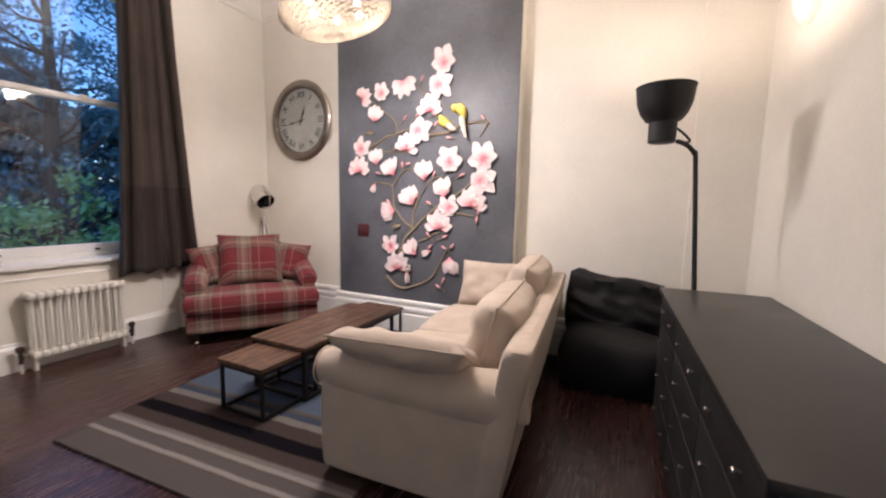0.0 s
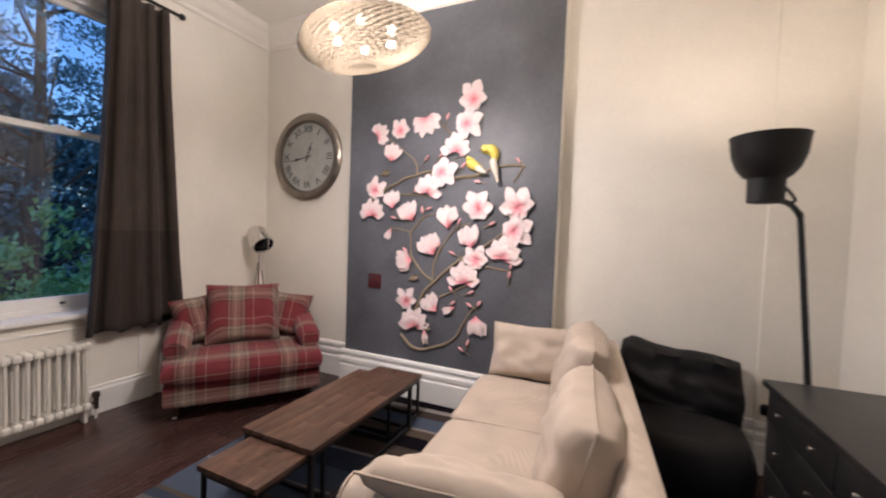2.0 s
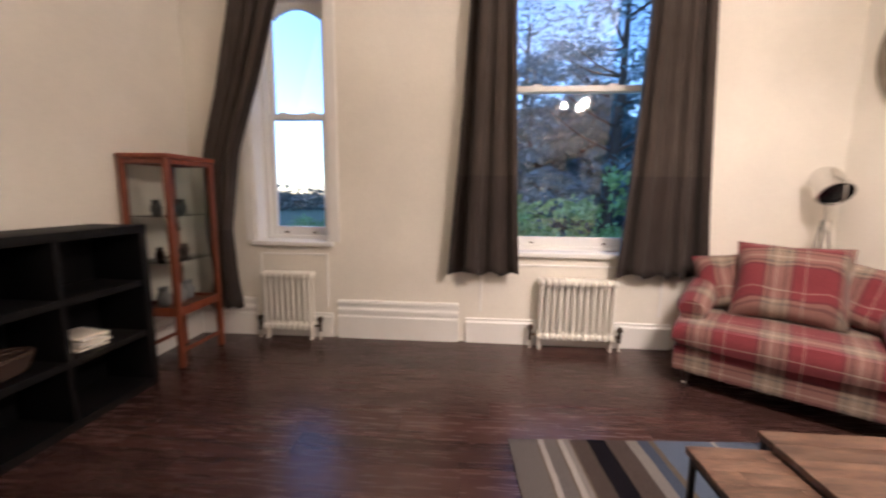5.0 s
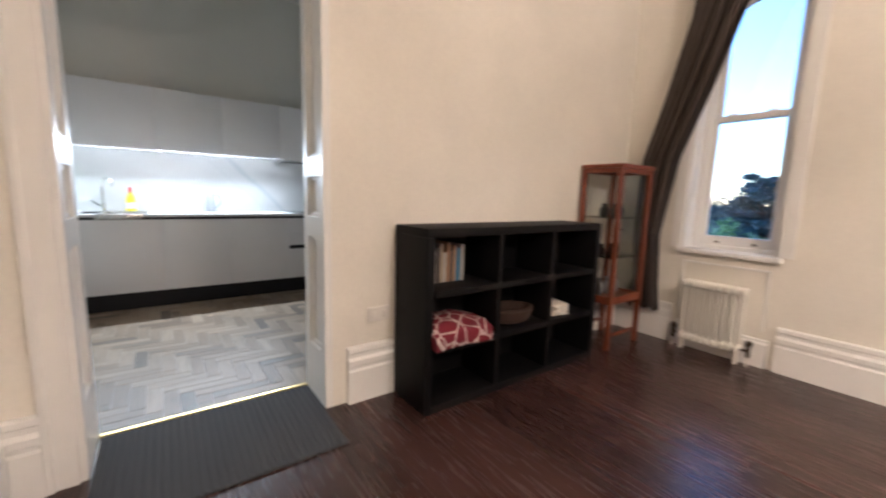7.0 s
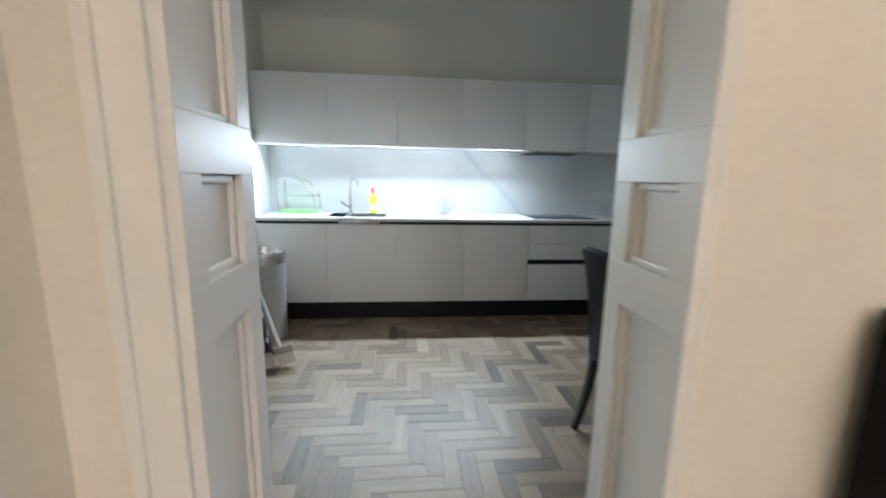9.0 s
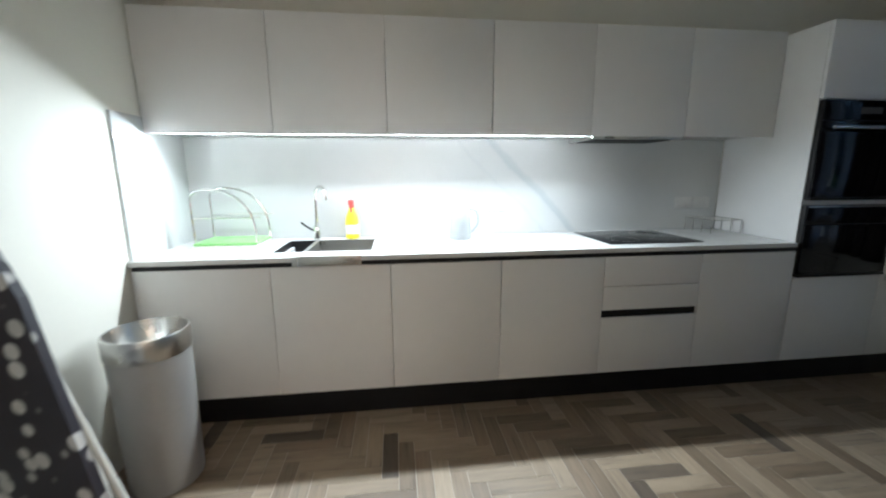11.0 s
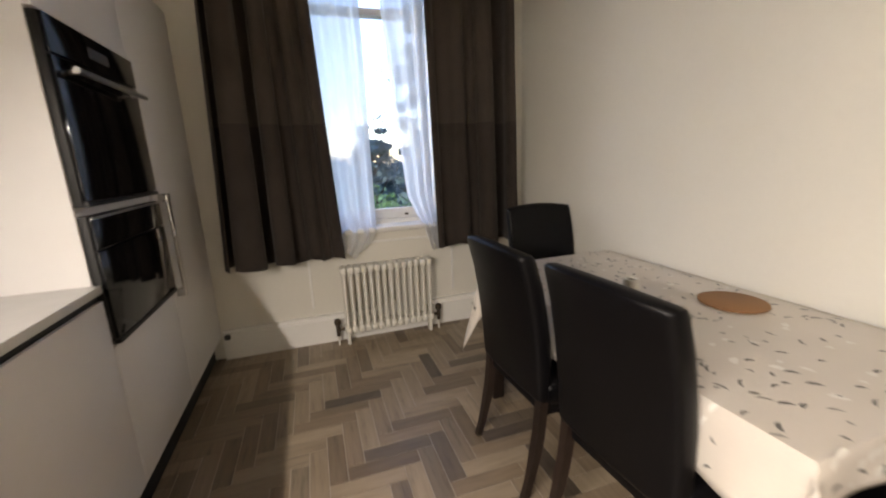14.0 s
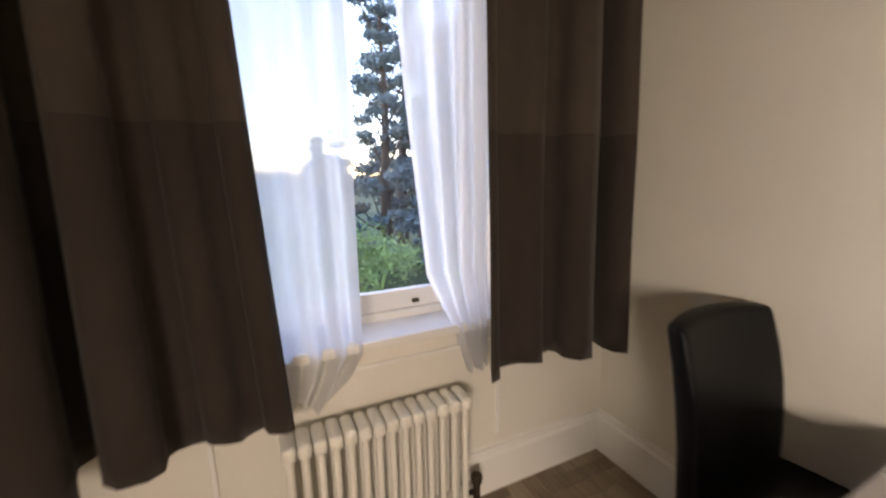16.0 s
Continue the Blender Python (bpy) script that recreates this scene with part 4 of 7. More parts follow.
def armchair():
    t = thing("armchair", "red and beige plaid snuggler armchair on castors", "armchair", (-2.90, 3.36, 0), 53)
    W = 0.53
    part("base", soft_box(bmesh.new(), -W, W, -0.42, 0.36, 0.11, 0.275, 0.03, 0.006), M_PLAID, t)
    part("seat_cushion", soft_box(bmesh.new(), -W - 0.005, W + 0.005, -0.46, 0.20, 0.285, 0.425, 0.055, 0.02), M_PLAID, t)
    bm = soft_box(bmesh.new(), -W + 0.06, W - 0.06, 0.20, 0.40, 0.12, 0.70, 0.07, 0.012)
    for v in bm.verts:
        v.co.y += 0.22 * (v.co.z - 0.3)
        v.co.z -= 0.10 * (v.co.x / W) ** 4 * (1 if v.co.z > 0.6 else 0)
    part("backrest", bm, M_REDPLAIN, t, "plain red wool backrest")
    for s in (-1, 1):
        arm = part("arm", soft_box(bmesh.new(), s * (W - 0.13), s * (W - 0.005), -0.30, 0.36, 0.12, 0.50, 0.04, 0.006), M_PLAID, t)
        pts = [(s * (W - 0.065), -0.32 + 0.72 * k / 10, 0.485 + 0.012 * k) for k in range(11)]
        part("arm_roll", tube(bmesh.new(), pts, [0.07] + [0.093] * 9 + [0.085], 18), M_PLAID, arm, smooth=60)
        for y in (-0.36, 0.32):
            x = s * (W - 0.07)
            leg = part("leg", cyl(bmesh.new(), (x, y, 0.04), (x, y, 0.115), 0.018, 0.026), M_DLEG, t)
            part("castor", cyl(bmesh.new(), (x - 0.012, y, 0.02), (x + 0.012, y, 0.02), 0.02), M_CHROME, leg, "brass castor")
    for name, w, m, seed in (("plaid scatter cushion at the armchair's back, front one", 0.56, pose(-0.02, 0.03, 0.675, -20, 0, 0), 3),
                             ("plaid scatter cushion leaning in the armchair corner", 0.44, pose(-0.31, 0.135, 0.63, -22, -8, 22), 5),
                             ("plaid scatter cushion leaning in the other armchair corner", 0.44, pose(0.31, 0.135, 0.63, -22, 8, -22), 6)):
        c = part("cushion", pillow(bmesh.new(), w, w * 0.88, 0.16, None, 16, 0.5, 0.09, 0.02, seed), M_PLAID, smooth=60, at=t.matrix_basis @ m)
        tagged(c, name, "cushion", "armchair cushions")


armchair()


def tripod_lamp():
    t = thing("spotlight_lamp", "chrome studio spotlight lamp on a tripod", "lamp", (-3.25, 3.78, 0))
    top = Vector((0, 0, 1.02))
    for k in range(3):
        a = 2 * math.pi * k / 3 + 0.5
        f = Vector((0.17 * math.cos(a), 0.17 * math.sin(a), 0))
        part("leg", tube(bmesh.new(), [f, top + 0.12 * (f - top) * 0 + Vector((0.02 * math.cos(a), 0.02 * math.sin(a), 0))], 0.009, 8), M_CHROME, t)
    part("collar", cyl(bmesh.new(), (0, 0, 0.98), (0, 0, 1.05), 0.03), M_CHROME, t)
    part("stem", cyl(bmesh.new(), (0, 0, 1.04), (0, 0, 1.17), 0.010), M_CHROME, t)
    bm = bmesh.new()
    for s in (-1, 1):
        tube(bm, smooth_line([(0, 0, 1.165), (s * 0.09, 0, 1.175), (s * 0.112, 0, 1.22), (s * 0.112, 0, 1.29)]), 0.007, 8)
    part("yoke", bm, M_CHROME, t)
    turn = pose(0, 0, 1.28, -52, 0, 80)
    bm = bmesh.new()
    lathe(bm, [(0.045, 0.13), (0.075, 0.12), (0.09, 0.09), (0.092, -0.04), (0.10, -0.05), (0.10, -0.09), (0.092, -0.09), (0.085, -0.05), (0.07, 0.0)], seg=28)
    bm.transform(turn)
    head = part("head", bm, M_CHROME, t)
    bm = bmesh.new()
    lathe(bm, [(0.002, -0.075), (0.05, -0.072), (0.086, -0.066), (0.086, -0.06), (0.002, -0.062)], seg=24)
    bm.transform(turn)
    part("lens", bm, M_BGLASS, head)


tripod_lamp()


def clock():
    t = thing("wall_clock", "large round pewter wall clock with a grey dial", "clock", (-2.93, YN, 2.11))
    turn = pose(0, 0, 0, 90)
    bm = lathe(bmesh.new(), [(0.40, 0.0), (0.425, 0.012), (0.425, 0.03), (0.405, 0.05), (0.375, 0.058), (0.352, 0.052), (0.345, 0.035), (0.335, 0.03), (0.335, 0.012)], seg=64)
    bm.transform(turn)
    part("rim", bm, M_PEWTER, t, smooth=30)
    bm = lathe(bmesh.new(), [(0.336, 0.004), (0.336, 0.016), (0.001, 0.016)], seg=48)
    bm.transform(turn)
    dial = part("dial", bm, M_DIAL, t)
    for k, word in enumerate(("XII", "I", "II", "III", "IIII", "V", "VI", "VII", "VIII", "IX", "X", "XI")):
        cu = bpy.data.curves.new("numeral", "FONT")
        cu.body, cu.size, cu.align_x, cu.align_y, cu.extrude = word, 0.096, "CENTER", "CENTER", 0.0012
        tmp = bpy.data.objects.new("t", cu)
        me = bpy.data.meshes.new_from_object(tmp)
        bpy.data.objects.remove(tmp)
        me.materials.append(M_INK)
        a = -2 * math.pi * k / 12
        part("numeral", me, None, dial, at=pose(0.268 * -math.sin(a), -0.0185, 0.268 * math.cos(a), 90) @ pose(0, 0, 0, 0, 0, math.degrees(a)))
    for name, ln, w, mins in (("minute_hand", 0.235, 0.008, 43.3), ("hour_hand", 0.15, 0.011, 3.6)):
        a = -2 * math.pi * mins / 60
        bm = bmesh.new()
        box(bm, -w / 2, w / 2, -0.024, -0.021, -0.05, ln * 0.55)
        box(bm, -w * 1.3, w * 1.3, -0.0235, -0.0212, ln * 0.5, ln * 0.66, b=0.003)
        box(bm, -w / 3, w / 3, -0.0238, -0.0211, ln * 0.62, ln)
        bm.transform(Matrix.Rotation(-a, 4, "Y"))
        part(name, bm, M_INK, t)
    bm = lathe(bmesh.new(), [(0.016, 0.015), (0.016, 0.028), (0.004, 0.03)], seg=16)
    bm.transform(turn)
    part("hub", bm, M_PEWTER, t)
    bm = bmesh.new()
    bmesh.ops.create_circle(bm, cap_ends=True, segments=48, radius=0.344, matrix=Matrix.Translation((0, 0, 0.036)))
    bm.transform(turn)
    for f in bm.faces:
        if f.normal.y > 0:
            f.normal_flip()
    me = bpy.data.meshes.new("glass")
    bm.to_mesh(me)
    bm.free()
    me.materials.append(M_CGLASS)
    g = part("glass", me, None, t)
    g.visible_shadow = False


clock()


# wall art: magnolia branches in relief on the slate panel
ART_Y = 3.928


def petal(bm, ang, ln, w, lift, z0=0.0, curl=0.16, n=8, seed=0.0):
    """One broad, round-ended petal in the wall plane, cupped, waved and lifted off it."""
    ca, sa = math.cos(ang), math.sin(ang)
    rows = []
    for i in range(n + 1):
        s = i / n
        wid = w * max(0.06, math.sin(math.pi * (0.07 + 0.93 * s ** 1.3))) ** 0.7 * (0.35 + 0.65 * min(1.0, s * 1.9))
        row = []
        for j in (-1, -0.5, 0, 0.5, 1):
            a, b = ln * s, j * wid * (0.5 + 0.09 * math.sin(9 * s + ang * 3 + seed + 2 * j))
            h = z0 + 0.55 * lift * math.sin(s * 2.1) + curl * wid * 0.5 * abs(j) ** 2 + 0.004 * math.sin(5 * s + 3 * j + seed) - 0.010 * s * s
            row.append(bm.verts.new((a * ca - b * sa, -max(h, 0.0) - 0.006, a * sa + b * ca)))
        rows.append(row)
    for p, q in zip(rows, rows[1:]):
        for j in range(4):
            bm.faces.new((p[j], p[j + 1], q[j + 1], q[j]))


def flower_mesh(kind, seed):
    """A magnolia 0.15 m long from its heart along +x: open, half open, cupped or a closed bud."""
    rnd = random.Random(seed)
    bm = bmesh.new()
    spread, outer, inner, wide = {"open": (2 * math.pi, 6, 3, 0.088), "half": (3.3, 6, 3, 0.074), "cup": (1.25, 5, 3, 0.075), "bud": (0.5, 3, 2, 0.05)}[kind]
    for k in range(outer):
        f = (k + 0.5) / outer - 0.5
        a = spread * f + rnd.uniform(-0.12, 0.12)
        reach = 0.118 * (1.0 + 0.22 * math.cos(a)) if kind == "open" else 0.148 * (1 - 0.22 * abs(2 * f) * (kind == "half"))
        petal(bm, a, reach * rnd.uniform(0.92, 1.06), wide * rnd.uniform(0.9, 1.1), 0.026, 0.010 * (k % 2), seed=seed + k)
    for k in range(inner):
        a = spread * 0.55 * ((k + 0.5) / inner - 0.5) + rnd.uniform(-0.15, 0.15) + (0.5 if kind == "open" else 0)
        petal(bm, a, (0.085 if kind in ("open", "half") else 0.125) * rnd.uniform(0.9, 1.05), wide * 0.8, 0.042, 0.016, seed=seed + 9 + k)
    return mesh_of("flower", bm, M_PETAL, 60)


def magnolia():
    t = thing("wall_art", "pink magnolia branches and two yellow birds in wall relief", "wall art", (-1.35, ART_Y, 1.4))
    o = Vector((-1.35, ART_Y, 1.4))
    # heart x and z, the way it opens in degrees, its length
    flowers = {
        "open": ((-1.15, 2.44, 95, 0.155), (-1.19, 2.26, -5, 0.16), (-1.79, 2.25, 95, 0.115), (-1.39, 1.89, -5, 0.155), (-2.02, 1.76, 60, 0.13),
                 (-1.08, 1.61, 95, 0.16), (-0.77, 1.62, 95, 0.165), (-0.78, 1.44, 0, 0.155), (-1.08, 1.21, 95, 0.135), (-1.68, 0.83, 95, 0.13)),
        "half": ((-1.28, 2.05, 85, 0.16), (-1.55, 2.33, -80, 0.165), (-2.01, 2.22, 30, 0.13), (-1.52, 1.73, 75, 0.16), (-2.05, 1.54, 85, 0.16),
                 (-0.87, 1.23, 75, 0.18), (-1.17, 1.02, 85, 0.175), (-1.6, 0.62, 95, 0.17)),
        "cup": ((-1.88, 2.0, 70, 0.145), (-1.84, 1.6, 95, 0.15), (-1.65, 1.5, 115, 0.175), (-1.32, 1.45, 100, 0.175), (-1.12, 1.3, 100, 0.175),
                (-1.44, 1.23, 120, 0.175), (-1.64, 1.17, -170, 0.16), (-1.4, 0.77, 130, 0.155), (-1.06, 0.77, -80, 0.155)),
        "bud": ((-1.24, 0.82, -150, 0.115), (-1.5, 0.61, -85, 0.125), (-1.85, 1.43, -120, 0.11))}
    rnd = random.Random(5)
    for kind, spots in flowers.items():
        for k, (x, z, a, s) in enumerate(spots):
            me = flower_mesh(kind, k * 3 + len(kind))
            m = Matrix.Translation(Vector((x, ART_Y - 0.012, z)) - o) @ Matrix.Rotation(radians(-a), 4, "Y") @ Matrix.Diagonal((s / 0.148, 0.55 * s / 0.148, s / 0.148, 1))
            part("flower", me, None, t, at=m)
    lines = ([(-1.74, 0.53), (-1.59, 0.43), (-1.44, 0.46), (-1.25, 0.55), (-1.17, 0.69), (-1.08, 0.84)],
             [(-1.66, 0.62), (-1.55, 0.86), (-1.46, 0.98), (-1.3, 1.13), (-1.12, 1.26), (-0.98, 1.34), (-0.79, 1.49)],
             [(-1.46, 0.99), (-1.43, 1.18), (-1.35, 1.33), (-1.26, 1.45), (-1.14, 1.49)],
             [(-1.46, 1.01), (-1.65, 1.19), (-1.68, 1.4), (-1.88, 1.43)],
             [(-1.67, 1.39), (-1.56, 1.52), (-1.43, 1.56)],
             [(-2.07, 1.66), (-1.92, 1.76), (-1.69, 1.86), (-1.4, 1.92)],
             [(-1.63, 1.87), (-1.66, 2.0), (-1.9, 2.19)],
             [(-1.92, 1.72), (-1.49, 1.7)],
             [(-1.32, 1.85), (-1.13, 1.85), (-0.94, 1.92), (-0.73, 1.92)],
             [(-0.73, 1.92), (-0.81, 1.8)],
             [(-1.3, 2.17), (-1.47, 2.33)],
             [(-1.38, 0.89), (-1.1, 1.02)],
             [(-1.0, 1.16), (-0.8, 1.13)])
    for k, ln in enumerate(lines):
        pts = smooth_line([(x + 1.35, 0.0, z - 1.4) for x, z in ln], 8)
        n = len(pts)
        fat = 0.017 if k in (0, 1, 5, 8) else 0.0105
        part("branch", tube(bmesh.new(), [p + Vector((0.012 * noise.noise(p * 9), 0, 0.012 * noise.noise(p * 9 + Vector((5, 0, 0))))) for p in pts],
                            [fat * (1 - 0.5 * i / n) * (1 + 0.22 * noise.noise(p * 22)) for i, p in enumerate(pts)], 8), M_BARK, t, smooth=60)
    for x, z in ((-1.36, 2.33), (-1.53, 2.01), (-1.4, 2.03), (-1.22, 2.02), (-1.21, 1.94), (-1.62, 1.75), (-1.83, 1.52), (-1.56, 1.59), (-1.5, 1.6), (-1.23, 1.5), (-0.96, 1.49), (-1.28, 1.25),
                 (-1.4, 1.32), (-1.71, 1.25), (-0.81, 1.11), (-0.8, 1.18), (-1.09, 1.81), (-0.78, 1.96), (-1.28, 0.96), (-1.11, 0.95), (-1.04, 0.87), (-1.12, 0.85), (-1.26, 0.85), (-1.17, 0.49), (-1.12, 0.55)):
        bm = lathe(bmesh.new(), [(0.004, -0.026), (0.011, -0.012), (0.013, 0.004), (0.008, 0.022), (0.001, 0.032)], seg=8)
        a = rnd.uniform(-80, 80)
        bm.transform(Matrix.Translation((x + 1.35, -0.014, z - 1.4)) @ Matrix.Rotation(radians(a), 4, "Y"))
        b = part("bud", bm, M_BUD, t, smooth=60)
        stem = Matrix.Rotation(radians(a), 3, "Y") @ Vector((0, 0, -1))
        p = Vector((x + 1.35, -0.012, z - 1.4))
        part("stem", tube(bmesh.new(), smooth_line([p + stem * 0.025, p + stem * 0.05 + Vector((0.008, 0.004, 0)), p + stem * 0.08]), 0.004, 6), M_BARK, t)
    # two birds: a curved body with head, folded wing and tail
    for pts, tail in (([(-1.145, 1.995), (-1.155, 1.965), (-1.125, 1.935), (-1.085, 1.92), (-1.045, 1.895)], [(-1.09, 1.915), (-1.05, 1.885), (-1.01, 1.87)]),
                      ([(-1.055, 2.045), (-1.015, 2.055), (-0.97, 2.03), (-0.955, 1.985), (-0.97, 1.94)], [(-0.965, 1.97), (-0.945, 1.89), (-0.92, 1.80)])):
        line = smooth_line([(x + 1.35, -0.024, z - 1.4) for x, z in pts], 5)
        n = len(line) - 1
        b = part("bird", tube(bmesh.new(), line, [0.008 + 0.034 * math.sin(math.pi * min(1, 0.22 + 0.74 * i / n)) ** 1.2 - (0.010 if 0.18 < i / n < 0.32 else 0) for i in range(n + 1)], 12), M_BIRD, t, "yellow bird in relief", smooth=60)
        feather = smooth_line([(x + 1.35, -0.045, z - 1.4) for x, z in tail], 5)
        part("tail", tube(bmesh.new(), feather, [0.020 + 0.008 * math.sin(i * 0.5) for i in range(len(feather))], 8), M_BIRDW, b, "white tail feathers", smooth=60)
        head = line[0]
        part("beak", cyl(bmesh.new(), head + Vector((-0.006, -0.01, 0.0)), head + Vector((-0.03, -0.012, -0.006)), 0.007, 0.001, 8), M_INK, b, "dark beak")
    for x, z, a in ((-1.93, 1.88, 15), (-1.62, 1.00, 25), (-1.06, 1.24, 10), (-1.50, 0.61, 10)):
        bm = bmesh.new()
        petal(bm, radians(a), 0.11, 0.05, 0.02)
        bm.transform(Matrix.Translation((x + 1.35 - 0.05, -0.01, z - 1.4)))
        part("leaf", bm, M_BARK, t, "olive leaf in relief", smooth=60)


magnolia()


def plate(name, label, category, x0, x1, y0, y1, z0, z1, mat, rockers, axis="y", face=-1):
    t = thing(name, label, category)
    part("faceplate", boxes((x0, x1, y0, y1, z0, z1), b=0.003), mat, t)
    n = rockers
    for k in range(n):
        if axis == "y":
            a, w = x0 + (x1 - x0) * (k + 0.5) / n, 0.014
            yy = (y0 - 0.004, y0) if face < 0 else (y1, y1 + 0.004)
            part("rocker", boxes((a - w, a + w, *yy, (z0 + z1) / 2 - 0.02, (z0 + z1) / 2 + 0.02), b=0.0015), mat, t)
    return t


plate("light_switch", "dark red metal switch plate on the slate wall", "switch", -2.075, -1.945, 3.919, 3.930, 0.905, 1.03, M_SWITCH, 2)
plate("wall_socket", "white double socket low beside the bookcase", "socket", -1.08, -0.94, YS, YS + 0.010, 0.445, 0.53, M_PLASTIC, 2, face=1)


def floor_lamp():
    t = thing("floor_lamp", "matt black metal floor lamp with a bowl uplighter", "lamp", (0.76, 3.21, 0))
    part("base", lathe(bmesh.new(), [(0.14, 0), (0.14, 0.012), (0.13, 0.02), (0.02, 0.026), (0.012, 0.05)], seg=32), M_LAMP, t)
    part("pole", tube(bmesh.new(), smooth_line([(0, 0, 0.03), (-0.043, 0.075, 0.8), (-0.082, 0.145, 1.48), (-0.094, 0.14, 1.545), (-0.135, 0.10, 1.585), (-0.185, 0.04, 1.60)], 6), 0.0125, 12), M_LAMP, t)
    head = lathe(bmesh.new(), [(0.058, 1.585), (0.066, 1.59), (0.068, 1.69), (0.085, 1.70), (0.112, 1.735), (0.132, 1.79), (0.140, 1.865), (0.143, 1.872), (0.136, 1.872), (0.128, 1.79), (0.105, 1.74), (0.06, 1.71), (0.002, 1.705)],
                 (-0.265, -0.02, 0), 40)
    sh = part("shade", head, M_LAMP, t)
    bm = bmesh.new()
    bmesh.ops.create_uvsphere(bm, u_segments=14, v_segments=10, radius=0.026, matrix=Matrix.Translation((-0.265, -0.02, 1.765)))
    part("bulb", bm, M_BULB, sh)
    part("bracket", tube(bmesh.new(), smooth_line([(-0.20, 0.01, 1.665), (-0.16, 0.05, 1.64), (-0.125, 0.10, 1.605), (-0.19, 0.035, 1.592)]), 0.007, 8), M_LAMP, sh)


floor_lamp()


def wall_lamp():
    t = thing("wall_lamp", "white plaster half-bowl wall uplighter, switched off", "wall lamp", (XE, 3.41, 2.175))
    bm = bmesh.new()
    rings, n = [], 18
    for r, z in ((0.02, 0.0), (0.075, 0.02), (0.12, 0.08), (0.145, 0.19), (0.139, 0.19), (0.114, 0.085), (0.065, 0.03)):
        rings.append([bm.verts.new((-r * math.sin(math.pi * k / n) * 0.6, r * math.cos(math.pi * k / n), z)) for k in range(n + 1)])
    for p, q in zip(rings, rings[1:]):
        for k in range(n):
            bm.faces.new((p[k], p[k + 1], q[k + 1], q[k]))
    part("bowl", bm, M_PLASTER, t)
    part("backplate", boxes((-0.012, 0, -0.06, 0.06, 0.03, 0.13), b=0.003), M_PLASTER, t)


wall_lamp()


def wall_plug():
    t = thing("plug", "small black plug with a cable above the skirting", "plug", (0.79, 4.03, 0.40))
    part("plug_body", boxes((-0.025, 0.025, -0.042, -0.001, -0.03, 0.03), b=0.009), M_LAMP, t)
    part("cable", tube(bmesh.new(), smooth_line([(0, -0.03, -0.028), (0.004, -0.05, -0.07), (0.012, -0.058, -0.2), (0.02, -0.06, -0.39)]), 0.0035, 6), M_LAMP, t)


wall_plug()


def pendant():
    t = thing("pendant_light", "glowing oval crystal bead pendant light", "ceiling light", (-1.33, 2.75, 2.385))
    rnd = random.Random(4)
    # strands of beads wound round a twisted oval
    for k in range(27):
        v = -0.95 + 1.90 * k / 26
        bm = bmesh.new()
        pts = []
        for s in range(73):
            a = 2 * math.pi * s / 72
            tilt = 0.55 * math.sin(a + 0.4) * 0.10
            r = math.sqrt(max(0.03, 1 - v * v)) * (1 + 0.05 * math.sin(3 * a))
            pts.append(Vector((0.335 * r * math.cos(a), 0.30 * r * math.sin(a), 0.145 * v + tilt * r)))
        tube(bm, pts, [0.0062 * (0.6 + 0.55 * (s % 2)) for s in range(73)], 6)
        part("bead_strand", bm, M_BEAD, t, smooth=0)
    for k in range(34):
        a = 2 * math.pi * k / 34
        bm = bmesh.new()
        pts = []
        for s in range(25):
            v = -0.97 + 1.94 * s / 24
            r = math.sqrt(max(0.02, 1 - v * v))
            aa = a + 1.1 * v
            pts.append(Vector((0.333 * r * math.cos(aa), 0.298 * r * math.sin(aa), 0.145 * v + 0.055 * math.sin(aa + 0.4) * r)))
        tube(bm, pts, [0.0055 * (0.6 + 0.55 * (s % 2)) for s in range(25)], 5)
        part("bead_strand", bm, M_BEAD, t, smooth=0)
    for k in range(6):
        a = 2 * math.pi * k / 6
        bm = bmesh.new()
        bmesh.ops.create_uvsphere(bm, u_segments=12, v_segments=8, radius=0.022, matrix=Matrix.Translation((0.17 * math.cos(a), 0.15 * math.sin(a), 0.02)))
        part("bulb", bm, M_BULB, t)
    part("cord", cyl(bmesh.new(), (0, 0, 0.10), (0, 0, CEIL - 2.385), 0.004, seg=8), M_CHROME, t)
    part("ceiling_rose", lathe(bmesh.new(), [(0.06, CEIL - 2.385), (0.055, CEIL - 2.415), (0.02, CEIL - 2.435), (0.004, CEIL - 2.44)], seg=24), M_CHROME, t)


pendant()


